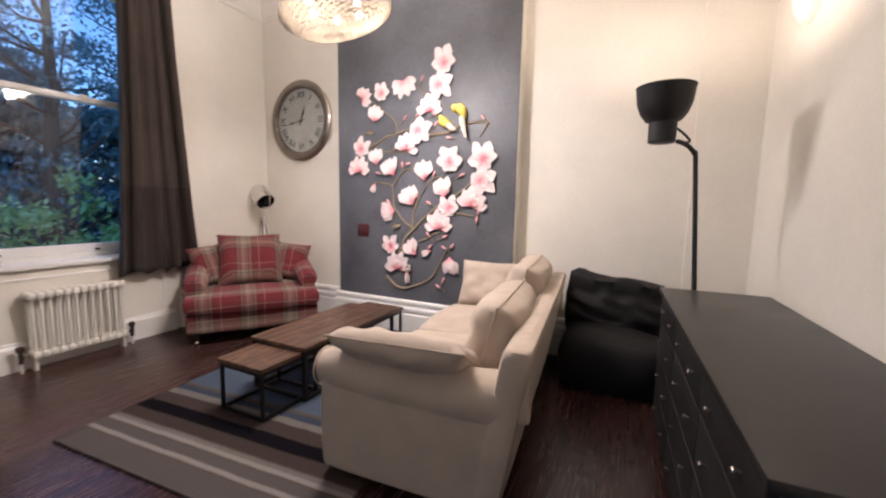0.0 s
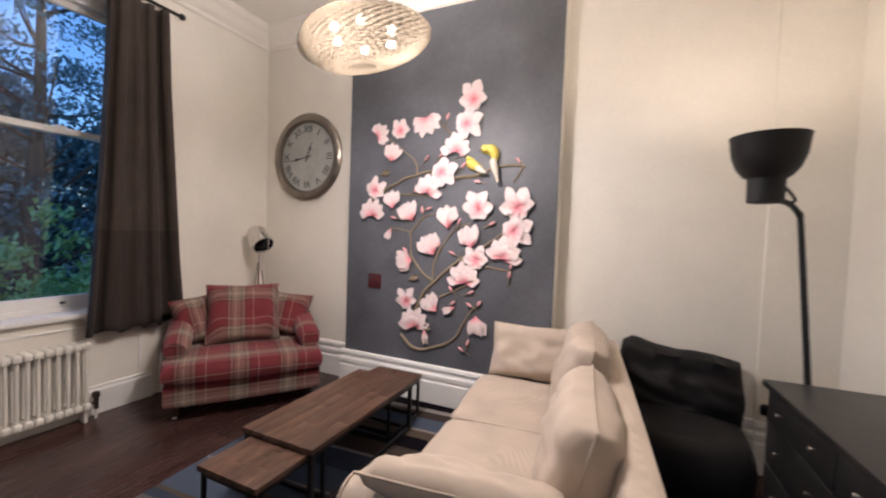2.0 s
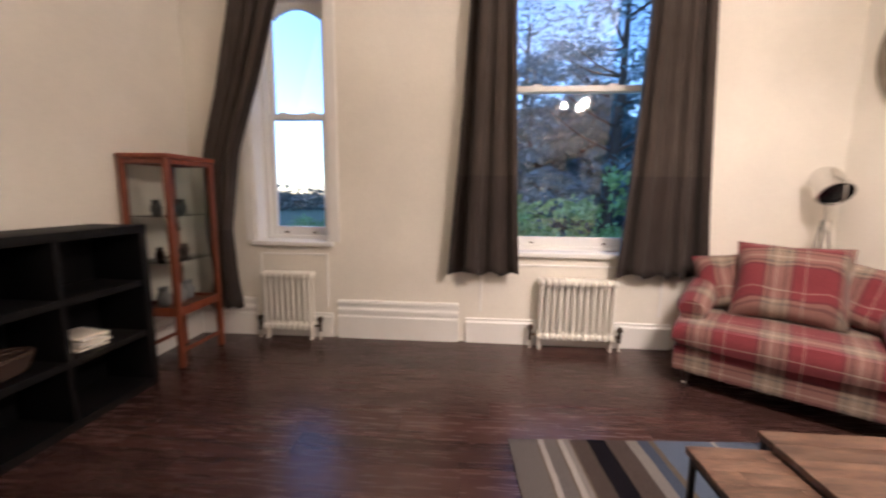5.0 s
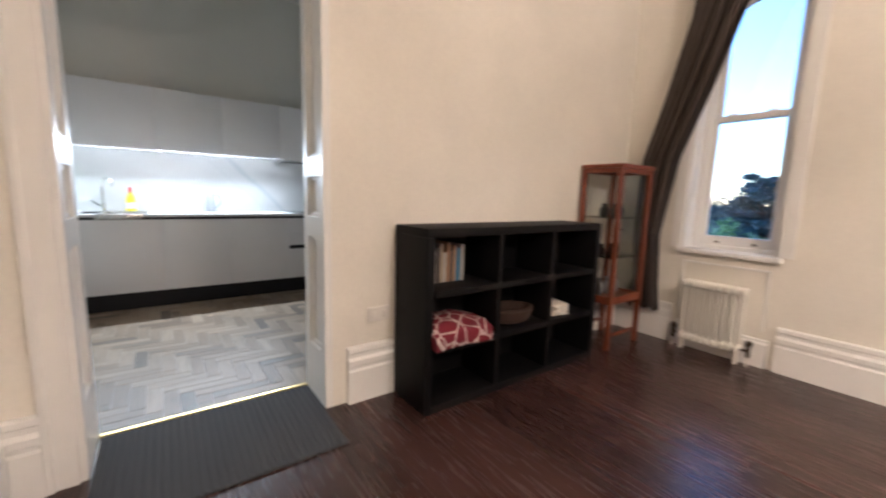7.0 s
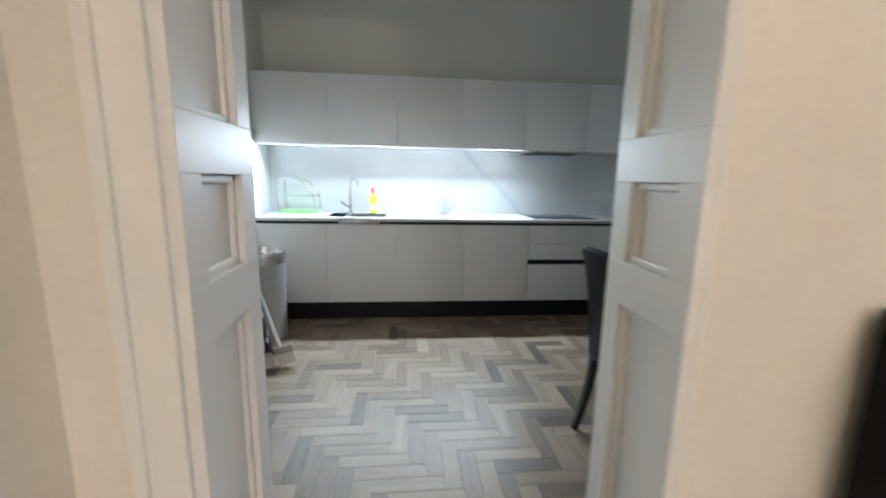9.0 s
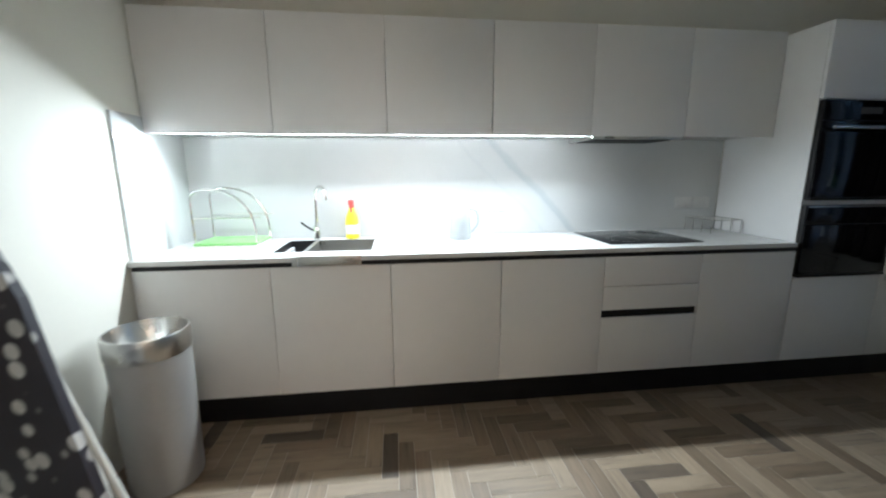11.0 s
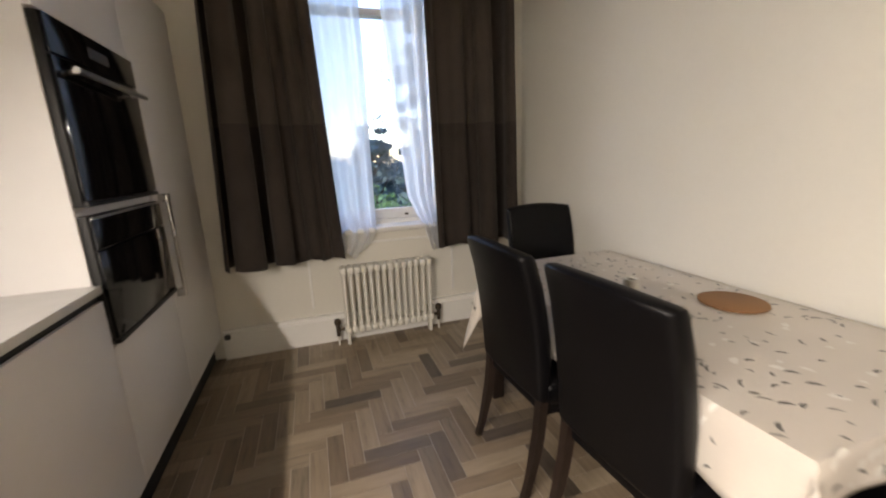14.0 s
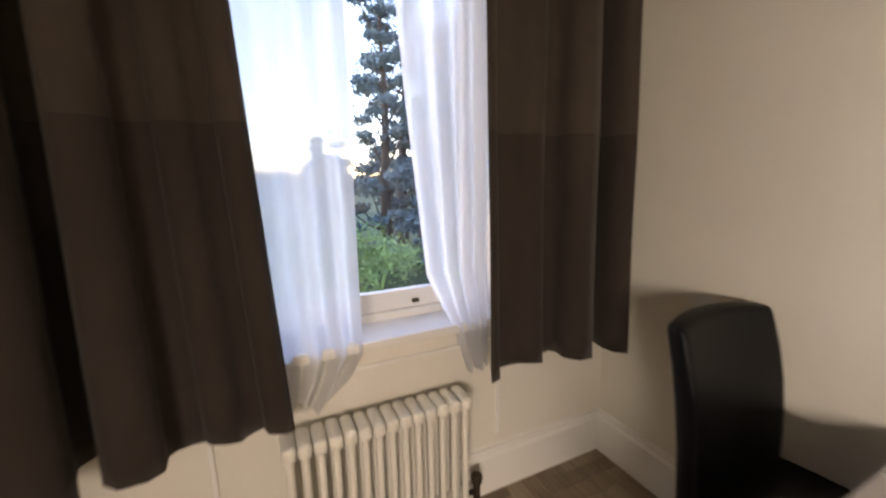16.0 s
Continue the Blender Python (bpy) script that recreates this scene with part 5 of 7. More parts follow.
def chest():
    t = thing("chest_of_drawers", "long black-brown chest of drawers with small chrome knobs", "chest of drawers", (0.835, 2.41, 0), 2.0)
    w, d, h = 0.245, 0.84, 0.80
    part("top", boxes((-w - 0.012, w, -d - 0.012, d + 0.012, h - 0.028, h), b=0.004), M_CHEST, t)
    bm = bmesh.new()
    box(bm, -w + 0.02, w, -d, -d + 0.022, 0.0, h - 0.028)
    box(bm, -w + 0.02, w, d - 0.022, d, 0.0, h - 0.028)
    box(bm, w - 0.012, w - 0.001, -d + 0.022, d - 0.022, 0.03, h - 0.028)
    box(bm, -w + 0.03, w - 0.012, -d + 0.022, d - 0.022, 0.04, 0.07)
    part("carcass", bm, M_CHEST, t, smooth=0)
    part("plinth", boxes((-w + 0.03, -w + 0.045, -d + 0.022, d - 0.022, 0.0, 0.065)), M_CHEST, t, smooth=0)
    cols, rows = 3, [(0.075, 0.255), (0.262, 0.44), (0.447, 0.625), (0.632, 0.765)]
    for c in range(cols):
        a, b = -d + 0.024 + (2 * d - 0.048) * c / cols, -d + 0.024 + (2 * d - 0.048) * (c + 1) / cols
        for z0, z1 in rows:
            dr = part("drawer", boxes((-w + 0.001, -w + 0.022, a + 0.003, b - 0.003, z0, z1), b=0.003), M_CHEST, t)
            for s in (0.25, 0.75):
                y, z = a + (b - a) * s, (z0 + z1) / 2
                bm = lathe(bmesh.new(), [(0.005, 0), (0.005, 0.007), (0.009, 0.009), (0.0105, 0.014), (0.007, 0.018), (0.001, 0.019)], seg=14)
                bm.transform(pose(-w + 0.001, y, z, 0, -90, 0))
                part("knob", bm, M_PEWTER, dr)


chest()


def beanbag():
    bm = bmesh.new()
    soft_box(bm, -0.01, 0.62, 3.44, 4.04, 0.004, 0.36, 0.13, 0.03, 9, 2)
    bm2 = soft_box(bmesh.new(), -0.02, 0.63, 3.83, 4.07, 0.22, 0.70, 0.10, 0.03, 12, 6)
    for v in (*bm.verts, *bm2.verts):
        x, y, z = v.co
        up = max(0.0, min(1.0, (z - 0.34) / 0.12))
        pleat = 0.045 * noise.noise((x * 3 + y * 4, z * 13 + x * 2.5, 2.0)) + 0.022 * noise.noise((x * 14, y * 9, z * 20))
        soft = 0.016 * noise.noise((x * 5, y * 5, z * 6))
        v.co.y += -(pleat * up + soft)
        v.co.z += (0.6 * pleat * up + soft * (z > 0.05)) - 0.05 * up * max(0.0, (x - 0.1)) + 0.05 * up * math.exp(-((x - 0.04) / 0.09) ** 2)
        v.co.y -= 0.16 * up * max(0.0, 0.62 - z) * 1.2
        v.co.y = min(v.co.y, 4.012)
        v.co.z = max(v.co.z, 0.003)
    t = thing("beanbag", "slumped black cloth beanbag lounger behind the sofa", "beanbag")
    part("seat", bm, M_BEAN, t, smooth=80)
    part("backrest", bm2, M_BEAN, t, smooth=80)


beanbag()


def bookcase():
    x0, x1, y0, y1, h = -2.60, -1.10, -0.885, -0.557, 1.0
    t = thing("bookcase", "black cube bookcase, three by three, half empty", "bookcase", (0, 0, 0))
    part("top_board", boxes((x0, x1, y0, y1, h - 0.045, h), b=0.002), M_SHELF, t)
    part("bottom_board", boxes((x0 + 0.045, x1 - 0.045, y0, y1, 0, 0.045), b=0.002), M_SHELF, t)
    for a in (x0, x1 - 0.045):
        part("side_panel", boxes((a, a + 0.045, y0, y1, 0, h - 0.0455), b=0.002), M_SHELF, t)
    part("back_panel", boxes((x0 + 0.045, x1 - 0.045, y0 + 0.002, y0 + 0.010, 0.045, h - 0.045)), M_SHELF, t, smooth=0)
    xs = [x0 + 0.045 + (x1 - x0 - 0.09) * k / 3 for k in range(4)]
    for x in xs[1:3]:
        part("divider", boxes((x - 0.013, x + 0.013, y0 + 0.011, y1 - 0.002, 0.045, h - 0.0455), b=0.001), M_SHELF, t)
    for z in (0.345, 0.655):
        for k in range(3):
            part("shelf", boxes((xs[k] + 0.0135, xs[k + 1] - 0.0135, y0 + 0.011, y1 - 0.002, z - 0.018, z + 0.018), b=0.001), M_SHELF, t)
    # books, upper cube next to the doorway
    rnd = random.Random(8)
    cols = ((0.30, 0.05, 0.04), (0.08, 0.06, 0.05), (0.75, 0.70, 0.60), (0.10, 0.08, 0.07), (0.62, 0.50, 0.36), (0.80, 0.76, 0.68), (0.55, 0.30, 0.16), (0.16, 0.10, 0.07), (0.72, 0.42, 0.24), (0.06, 0.30, 0.52), (0.70, 0.66, 0.60))
    x = x1 - 0.075
    for k, c in enumerate(cols):
        w, hh, d = rnd.uniform(0.018, 0.036), rnd.uniform(0.17, 0.235), rnd.uniform(0.13, 0.16)
        book = thing("book", "upright %s book on the bookcase shelf" % ("pale" if sum(c) > 1 else "dark" if sum(c) < 0.4 else "coloured"), "book", (x - w / 2, -0.725, 0.6735), group="books on the shelf")
        m = plain("book_cover", tuple(0.5 * q for q in c), 0.5, vary=0.12)
        bm = boxes((-w / 2, -w / 2 + 0.002, -d, 0, 0, hh), (w / 2 - 0.002, w / 2, -d, 0, 0, hh), (-w / 2 + 0.002, w / 2 - 0.002, -0.003, 0, 0, hh), b=0.0006)
        part("cover", bm, m, book, smooth=0)
        part("pages", boxes((-w / 2 + 0.002, w / 2 - 0.002, -d + 0.004, -0.003, 0.004, hh - 0.004)), M_PLASTIC, book, smooth=0)
        x -= w + 0.0015
    # folded throw, middle cube
    bm = bmesh.new()
    soft_box(bm, -1.53, -1.14, -0.80, -0.52, 0.364, 0.468, 0.022, 0.01, 14, 3)
    for v in bm.verts:
        x, y, z = v.co
        if z > 0.37:
            v.co.z += 0.014 * noise.noise(v.co * 9) - 0.02 * max(0.0, (y + 0.6) / 0.08) + 0.012 * math.sin(7 * (x + 1.53))
        v.co.y -= 0.010 * math.cos((z - 0.364) * 180) * (y > -0.56)
    m, n, l, b = material("red_lattice_throw")
    vo = n.new("ShaderNodeTexVoronoi")
    vo.feature = "DISTANCE_TO_EDGE"
    vo.inputs["Scale"].default_value = 12
    l.new(coords(n, l), vo.inputs["Vector"])
    r = ramp(n, [(0.035, (0.52, 0.42, 0.38)), (0.065, (0.15, 0.006, 0.016))])
    l.new(vo.outputs["Distance"], r.inputs[0])
    l.new(r.outputs[0], b.inputs["Base Color"])
    b.inputs["Roughness"].default_value = 0.9
    tagged(part("throw_blanket", bm, m, smooth=70), "folded crimson throw with a white lattice in the bookcase", "blanket")
    # basket
    bm = lathe(bmesh.new(), [(0.10, 0), (0.15, 0.02), (0.175, 0.08), (0.18, 0.095), (0.168, 0.095), (0.14, 0.03), (0.002, 0.02)], seg=30)
    for k in range(5):
        ring = [((0.125 + 0.012 * k) * math.cos(a * math.pi / 15), (0.125 + 0.012 * k) * math.sin(a * math.pi / 15) * 0.75, 0.018 + 0.018 * k) for a in range(31)]
        tube(bm, ring, 0.007, 5)
    for v in bm.verts:
        v.co.y *= 0.72
    tagged(part("basket", bm, M_BASKET, at=pose(-1.85, -0.70, 0.364)), "shallow oval wicker basket on the bookcase shelf", "basket")
    # papers
    for k in range(7):
        hh = 0.011
        ob = part("magazine", boxes((-0.075, 0.075, -0.10, 0.10, 0, hh - 0.0008), b=0.0012), M_PLASTIC if k % 2 else M_BIRDW, at=pose(-2.27 + 0.006 * rnd.uniform(-1, 1), -0.70, 0.3635 + hh * k, 0, 0, rnd.uniform(-14, 14)))
        tagged(ob, "pale magazine in a small stack on the bookcase", "magazine", "stack of magazines")
    bm = lathe(bmesh.new(), [(0.02, 0), (0.03, 0.01), (0.034, 0.04), (0.022, 0.06), (0.026, 0.075), (0.018, 0.078), (0.002, 0.05)], seg=20)
    tagged(part("ornament", bm, M_FROST, at=pose(-1.66, -0.66, 0.6735)), "small pale pot on the bookcase shelf", "ornament")


bookcase()


def display_cabinet():
    x0, x1, y0, y1, h = -3.24, -2.79, -0.885, -0.545, 1.44
    t = thing("display_cabinet", "red mahogany glass display cabinet on tall legs", "cabinet", (0, 0, 0))
    for x in (x0, x1 - 0.035):
        for y in (y0, y1 - 0.035):
            part("post", boxes((x, x + 0.035, y, y + 0.035, 0, h - 0.03), b=0.004), M_REDWOOD, t)
    part("top", boxes((x0 - 0.012, x1 + 0.012, y0 - 0.001, y1 + 0.012, h - 0.03, h), b=0.008), M_REDWOOD, t)
    for z0, z1 in ((0.36, 0.42), (h - 0.065, h - 0.0305)):
        for y in (y0 + 0.006, y1 - 0.030):
            part("rail", boxes((x0 + 0.035, x1 - 0.035, y, y + 0.024, z0, z1), b=0.003), M_REDWOOD, t)
        for x in (x0 + 0.006, x1 - 0.030):
            part("rail", boxes((x, x + 0.024, y0 + 0.035, y1 - 0.035, z0, z1), b=0.003), M_REDWOOD, t)
    for y in (y0 + 0.01, y1 - 0.028):
        part("stretcher", boxes((x0 + 0.035, x1 - 0.035, y, y + 0.018, 0.10, 0.125), b=0.003), M_REDWOOD, t)
    part("floor_board", boxes((x0 + 0.03, x1 - 0.03, y0 + 0.03, y1 - 0.03, 0.385, 0.40)), M_REDWOOD, t, smooth=0)
    for z in (0.72, 1.03):
        part("glass_shelf", boxes((x0 + 0.02, x1 - 0.02, y0 + 0.02, y1 - 0.034, z, z + 0.006)), M_CGLASS, t, smooth=0)
    for r in (("y", y1 - 0.017, x0 + 0.035, x1 - 0.035, 1), ("x", x1 - 0.017, y0 + 0.035, y1 - 0.035, 1), ("x", x0 + 0.017, y0 + 0.035, y1 - 0.035, -1)):
        me = sheet(r[0], r[1], r[2], r[3], 0.42, h - 0.065, r[4])
        me.materials.append(M_CGLASS)
        g = part("pane", me, None, t)
        g.visible_shadow = False
    k = part("knob", lathe(bmesh.new(), [(0.004, 0), (0.010, 0.01), (0.008, 0.018), (0.001, 0.02)], seg=12), M_BRASS, t, at=pose(x1 - 0.055, y1 - 0.006, 0.95, -90))
    for z, s, c in ((0.401, 0.09, M_FROST), (0.7265, 0.06, M_BASKET), (1.0365, 0.07, M_INK)):
        for k in range(3):
            bm = lathe(bmesh.new(), [(0.3 * s, 0), (0.45 * s, 0.2 * s), (0.5 * s, 0.8 * s), (0.3 * s, 1.2 * s), (0.36 * s, 1.5 * s), (0.28 * s, 1.5 * s), (0.01, 0.5 * s)], seg=18)
            tagged(part("ornament", bm, c, at=pose(x0 + 0.11 + 0.115 * k, y0 + 0.15 + 0.02 * (k % 2), z)), "small vase on a display cabinet shelf", "ornament", "ornaments in the cabinet")


display_cabinet()


def door_mat():
    t = thing("door_mat", "dark grey ribbed rubber mat in the doorway", "mat", (0, 0, 0.001))
    part("backing", boxes((-0.69, 0.25, -1.225, -0.565, 0, 0.006), b=0.002), M_MAT, t)
    bm = bmesh.new()
    n = 30
    for k in range(n):
        x = -0.685 + 0.93 * (k + 0.5) / n
        box(bm, x - 0.0095, x + 0.0095, -1.22, -0.57, 0.006, 0.0115, b=0.002, seg=1)
    tagged(part("ribs", bm, M_MAT, t), kind="stuff")


door_mat()

# ---------------------------------------------------------------- kitchen things
SEAMS = [1.185, 0.55, -0.045, -0.63, -1.215, -1.80, -2.395]
FY, UY = -3.565, -3.817


def kitchen_units():
    for k in range(6):
        a, b = SEAMS[k + 1], SEAMS[k]
        drawers = k == 4
        t = thing("base_unit", "white handleless kitchen %s with a black plinth" % ("drawer unit" if drawers else "base unit"), "kitchen unit", ((a + b) / 2, FY, 0), group="kitchen base units")
        w = (b - a) / 2
        top = 0.86
        part("carcass", boxes((-w + 0.001, w - 0.001, -0.60, -0.021, 0.17, 0.67 if k in (1,) else 0.868)), M_CABW, t, smooth=0)
        part("plinth", boxes((-w, w, -0.075, -0.06, 0.0, 0.168)), M_BLACK, t, smooth=0)
        part("grip_channel", boxes((-w, w, -0.02, -0.012, 0.845, 0.882)), M_BLACK, t, smooth=0)
        if drawers:
            for z0, z1 in ((0.17, 0.505), (0.550, 0.686), (0.690, 0.857)):
                part("drawer_front", boxes((-w + 0.0015, w - 0.0015, -0.0205, 0, z0, z1), b=0.0015), M_CABW, t)
            part("grip_channel", boxes((-w + 0.003, w - 0.003, -0.0204, -0.012, 0.506, 0.549)), M_BLACK, t, smooth=0)
        else:
            part("door", boxes((-w + 0.0015, w - 0.0015, -0.0205, 0, 0.17, 0.857), b=0.0015), M_CABW, t)
    for k in range(6):
        a, b = SEAMS[k + 1], SEAMS[k]
        t = thing("wall_unit", "white handleless kitchen wall unit", "kitchen unit", ((a + b) / 2, UY, 1.53), group="kitchen wall units")
        w = (b - a) / 2
        part("carcass", boxes((-w + 0.001, w - 0.001, -0.38, -0.0205, 0.014, 0.588)), M_CABW, t, smooth=0)
        part("door", boxes((-w + 0.0015, w - 0.0015, -0.020, 0, -0.008, 0.588), b=0.0015), M_CABW, t)
        part("underside", boxes((-w + 0.001, w - 0.001, -0.38, -0.0205, 0.006, 0.0135)), M_STEEL, t, smooth=0)
        if k < 4:
            part("led_strip", boxes((-0.275, 0.275, -0.071, -0.045, -0.004, 0.0055), b=0.002), M_LED, t, "lit white light strip under the unit")
        if k == 4:
            h = part("extractor", boxes((-w + 0.01, w - 0.01, -0.33, 0.0, -0.022, -0.009), b=0.003), M_STEEL, t, "steel slimline extractor")
            part("filter", boxes((-w + 0.05, w - 0.05, -0.29, -0.05, -0.026, -0.0225)), M_IRON, h, smooth=0)
    # oven tower and tall unit
    t = thing("oven_tower", "tall white kitchen unit with two built-in ovens", "kitchen unit", (-2.70, FY, 0), group="tall units")
    part("carcass", boxes((-0.302, 0.302, -0.62, -0.0205, 0.16, 2.10)), M_CABW, t, smooth=0)
    part("plinth", boxes((-0.30, 0.30, -0.075, -0.06, 0, 0.159)), M_BLACK, t, smooth=0)
    part("lower_door", boxes((-0.300, 0.300, -0.020, 0, 0.17, 0.694), b=0.0015), M_CABW, t)
    part("upper_door", boxes((-0.300, 0.300, -0.020, 0, 1.706, 2.10), b=0.0015), M_CABW, t)
    for z0, z1 in ((0.70, 1.125), (1.15, 1.70)):
        o = thing("oven", "black glass built-in oven with a steel bar handle", "oven", (-2.70, FY, z0), group="built-in ovens")
        h = z1 - z0
        part("body", boxes((-0.296, 0.296, -0.0204, 0.004, 0.002, h - 0.002), b=0.002), M_IRON, o)
        part("door_glass", boxes((-0.294, 0.294, 0.0042, 0.016, 0.02, h - 0.115), b=0.002), M_BGLASS, o)
        part("trim", boxes((-0.296, 0.296, 0.0045, 0.019, 0.002, 0.017), b=0.001), M_IRON, o)
        cp = part("control_panel", boxes((-0.294, 0.294, 0.0042, 0.016, h - 0.108, h - 0.004), b=0.002), M_BGLASS, o)
        if z0 > 1.0:
            part("display", boxes((-0.07, 0.07, 0.016, 0.0168, h - 0.075, h - 0.04)), M_INK, cp, smooth=0)
        if z0 < 1.0:
            part("top_trim", boxes((-0.294, 0.294, 0.0162, 0.019, h - 0.012, h - 0.005)), M_STEEL, o, smooth=0)
            continue
        hd = part("handle", tube(bmesh.new(), [(-0.26, 0.052, h - 0.15), (0.26, 0.052, h - 0.15)], 0.010, 12), M_STEEL, o)
        for s in (-0.22, 0.22):
            part("bracket", cyl(bmesh.new(), (s, 0.016, h - 0.15), (s, 0.052, h - 0.15), 0.007), M_STEEL, hd)
    t = thing("tall_unit", "tall white fridge housing with a steel bar handle", "kitchen unit", (-3.345, FY, 0), group="tall units")
    part("carcass", boxes((-0.342, 0.341, -0.62, -0.0205, 0.16, 2.10)), M_CABW, t, smooth=0)
    part("plinth", boxes((-0.342, 0.342, -0.075, -0.06, 0, 0.159)), M_BLACK, t, smooth=0)
    part("door", boxes((-0.29, 0.340, -0.020, 0, 0.17, 2.10), b=0.0015), M_CABW, t)
    part("filler", boxes((-0.342, -0.293, -0.020, -0.002, 0.17, 2.10), b=0.001), M_CABW, t)
    bm = bmesh.new()
    box(bm, 0.28, 0.31, 0.028, 0.040, 0.66, 1.15, b=0.003)
    for z in (0.66, 1.115):
        box(bm, 0.278, 0.312, 0.0, 0.0405, z, z + 0.035, b=0.003)
    part("handle", bm, M_STEEL, t)


kitchen_units()


def worktop():
    t = thing("worktop", "pale quartz worktop with a thin edge", "worktop", (0, 0, 0))
    y0, y1 = YB + 0.001, FY + 0.004
    bm = bmesh.new()
    sx0, sx1, sx2, sy0, sy1 = 0.055, 0.40, 0.575, -4.08, -3.70
    z0, z1 = 0.883, 0.908
    for r in ((-2.392, sx0, y0, y1), (sx2, 1.188, y0, y1), (sx0, sx2, y0, sy0), (sx0, sx2, sy1, y1)):
        box(bm, r[0], r[1], r[2], r[3], z0, z1)
    bmesh.ops.remove_doubles(bm, verts=bm.verts, dist=0.0005)
    part("slab", bm, M_TOP, t, smooth=0)
    part("front_edge", boxes((-2.390, 1.186, y1 + 0.0002, y1 + 0.003, z0, z1 - 0.001), b=0.001), M_TOP, t)
    s = thing("splashback", "white marble-look splashback with a grey diagonal vein", "splashback", (0, 0, 0))
    part("back_slab", boxes((-2.392, 1.187, YB + 0.0005, YB + 0.012, 0.909, 1.535)), M_MARBLE, s, smooth=0)
    part("side_slab", boxes((KXE - 0.012, KXE - 0.0005, YB + 0.0125, FY - 0.02, 0.909, 1.60)), M_MARBLE, s, smooth=0)
    # sink
    t = thing("sink", "undermounted steel one and a half bowl sink", "sink", (0, 0, 0))
    for name, a, b, mat in (("main_bowl", sx0 + 0.002, sx1, M_STEEL), ("half_bowl", sx1 + 0.02, sx2 - 0.002, M_IRON)):
        bm = bmesh.new()
        w = 0.004
        lo = 0.72
        for r in ((a, a + w, sy0 + 0.002, sy1 - 0.002), (b - w, b, sy0 + 0.002, sy1 - 0.002), (a + w, b - w, sy0 + 0.002, sy0 + 0.006), (a + w, b - w, sy1 - 0.006, sy1 - 0.002)):
            box(bm, *r, lo, 0.9075)
        box(bm, a, b, sy0 + 0.002, sy1 - 0.002, lo - 0.004, lo)
        part(name, bm, mat, t, smooth=0)
    part("rim", boxes((sx1, sx1 + 0.02, sy0, sy1, 0.86, 0.9075), b=0.003), M_STEEL, t)
    part("front_edge", boxes((0.10, 0.44, FY + 0.0045, FY + 0.012, 0.862, 0.912), b=0.002), M_STEEL, t)
    t = thing("tap", "tall chrome swan-neck kitchen tap", "tap", (0.42, -4.125, 0.9085))
    part("spout", tube(bmesh.new(), smooth_line([(0, 0, 0), (0, 0, 0.14), (0, 0, 0.26), (-0.02, 0.03, 0.315), (-0.05, 0.075, 0.33), (-0.08, 0.12, 0.305), (-0.09, 0.135, 0.25)]), 0.011, 12), M_CHROME, t)
    part("body", lathe(bmesh.new(), [(0.028, 0), (0.028, 0.008), (0.02, 0.012), (0.02, 0.08), (0.012, 0.09)], seg=18), M_CHROME, t)
    part("lever", tube(bmesh.new(), [(0.018, 0, 0.055), (0.05, 0.01, 0.075), (0.09, 0.02, 0.11)], 0.006, 8), M_IRON, t)
    # hob
    t = thing("hob", "black glass induction hob set in the worktop", "hob", (0, 0, 0))
    part("glass", boxes((-1.875, -1.295, -4.13, -3.66, 0.9085, 0.914), b=0.002), M_BGLASS, t)
    for x, y, r in ((-1.45, -3.80, 0.09), (-1.72, -3.80, 0.075), (-1.45, -4.0, 0.075), (-1.72, -4.0, 0.09)):
        ring = [(x + r * math.cos(a * math.pi / 18), y + r * math.sin(a * math.pi / 18), 0.9141) for a in range(37)]
        part("zone_mark", tube(bmesh.new(), ring, 0.0008, 4), M_STEEL, t)


worktop()


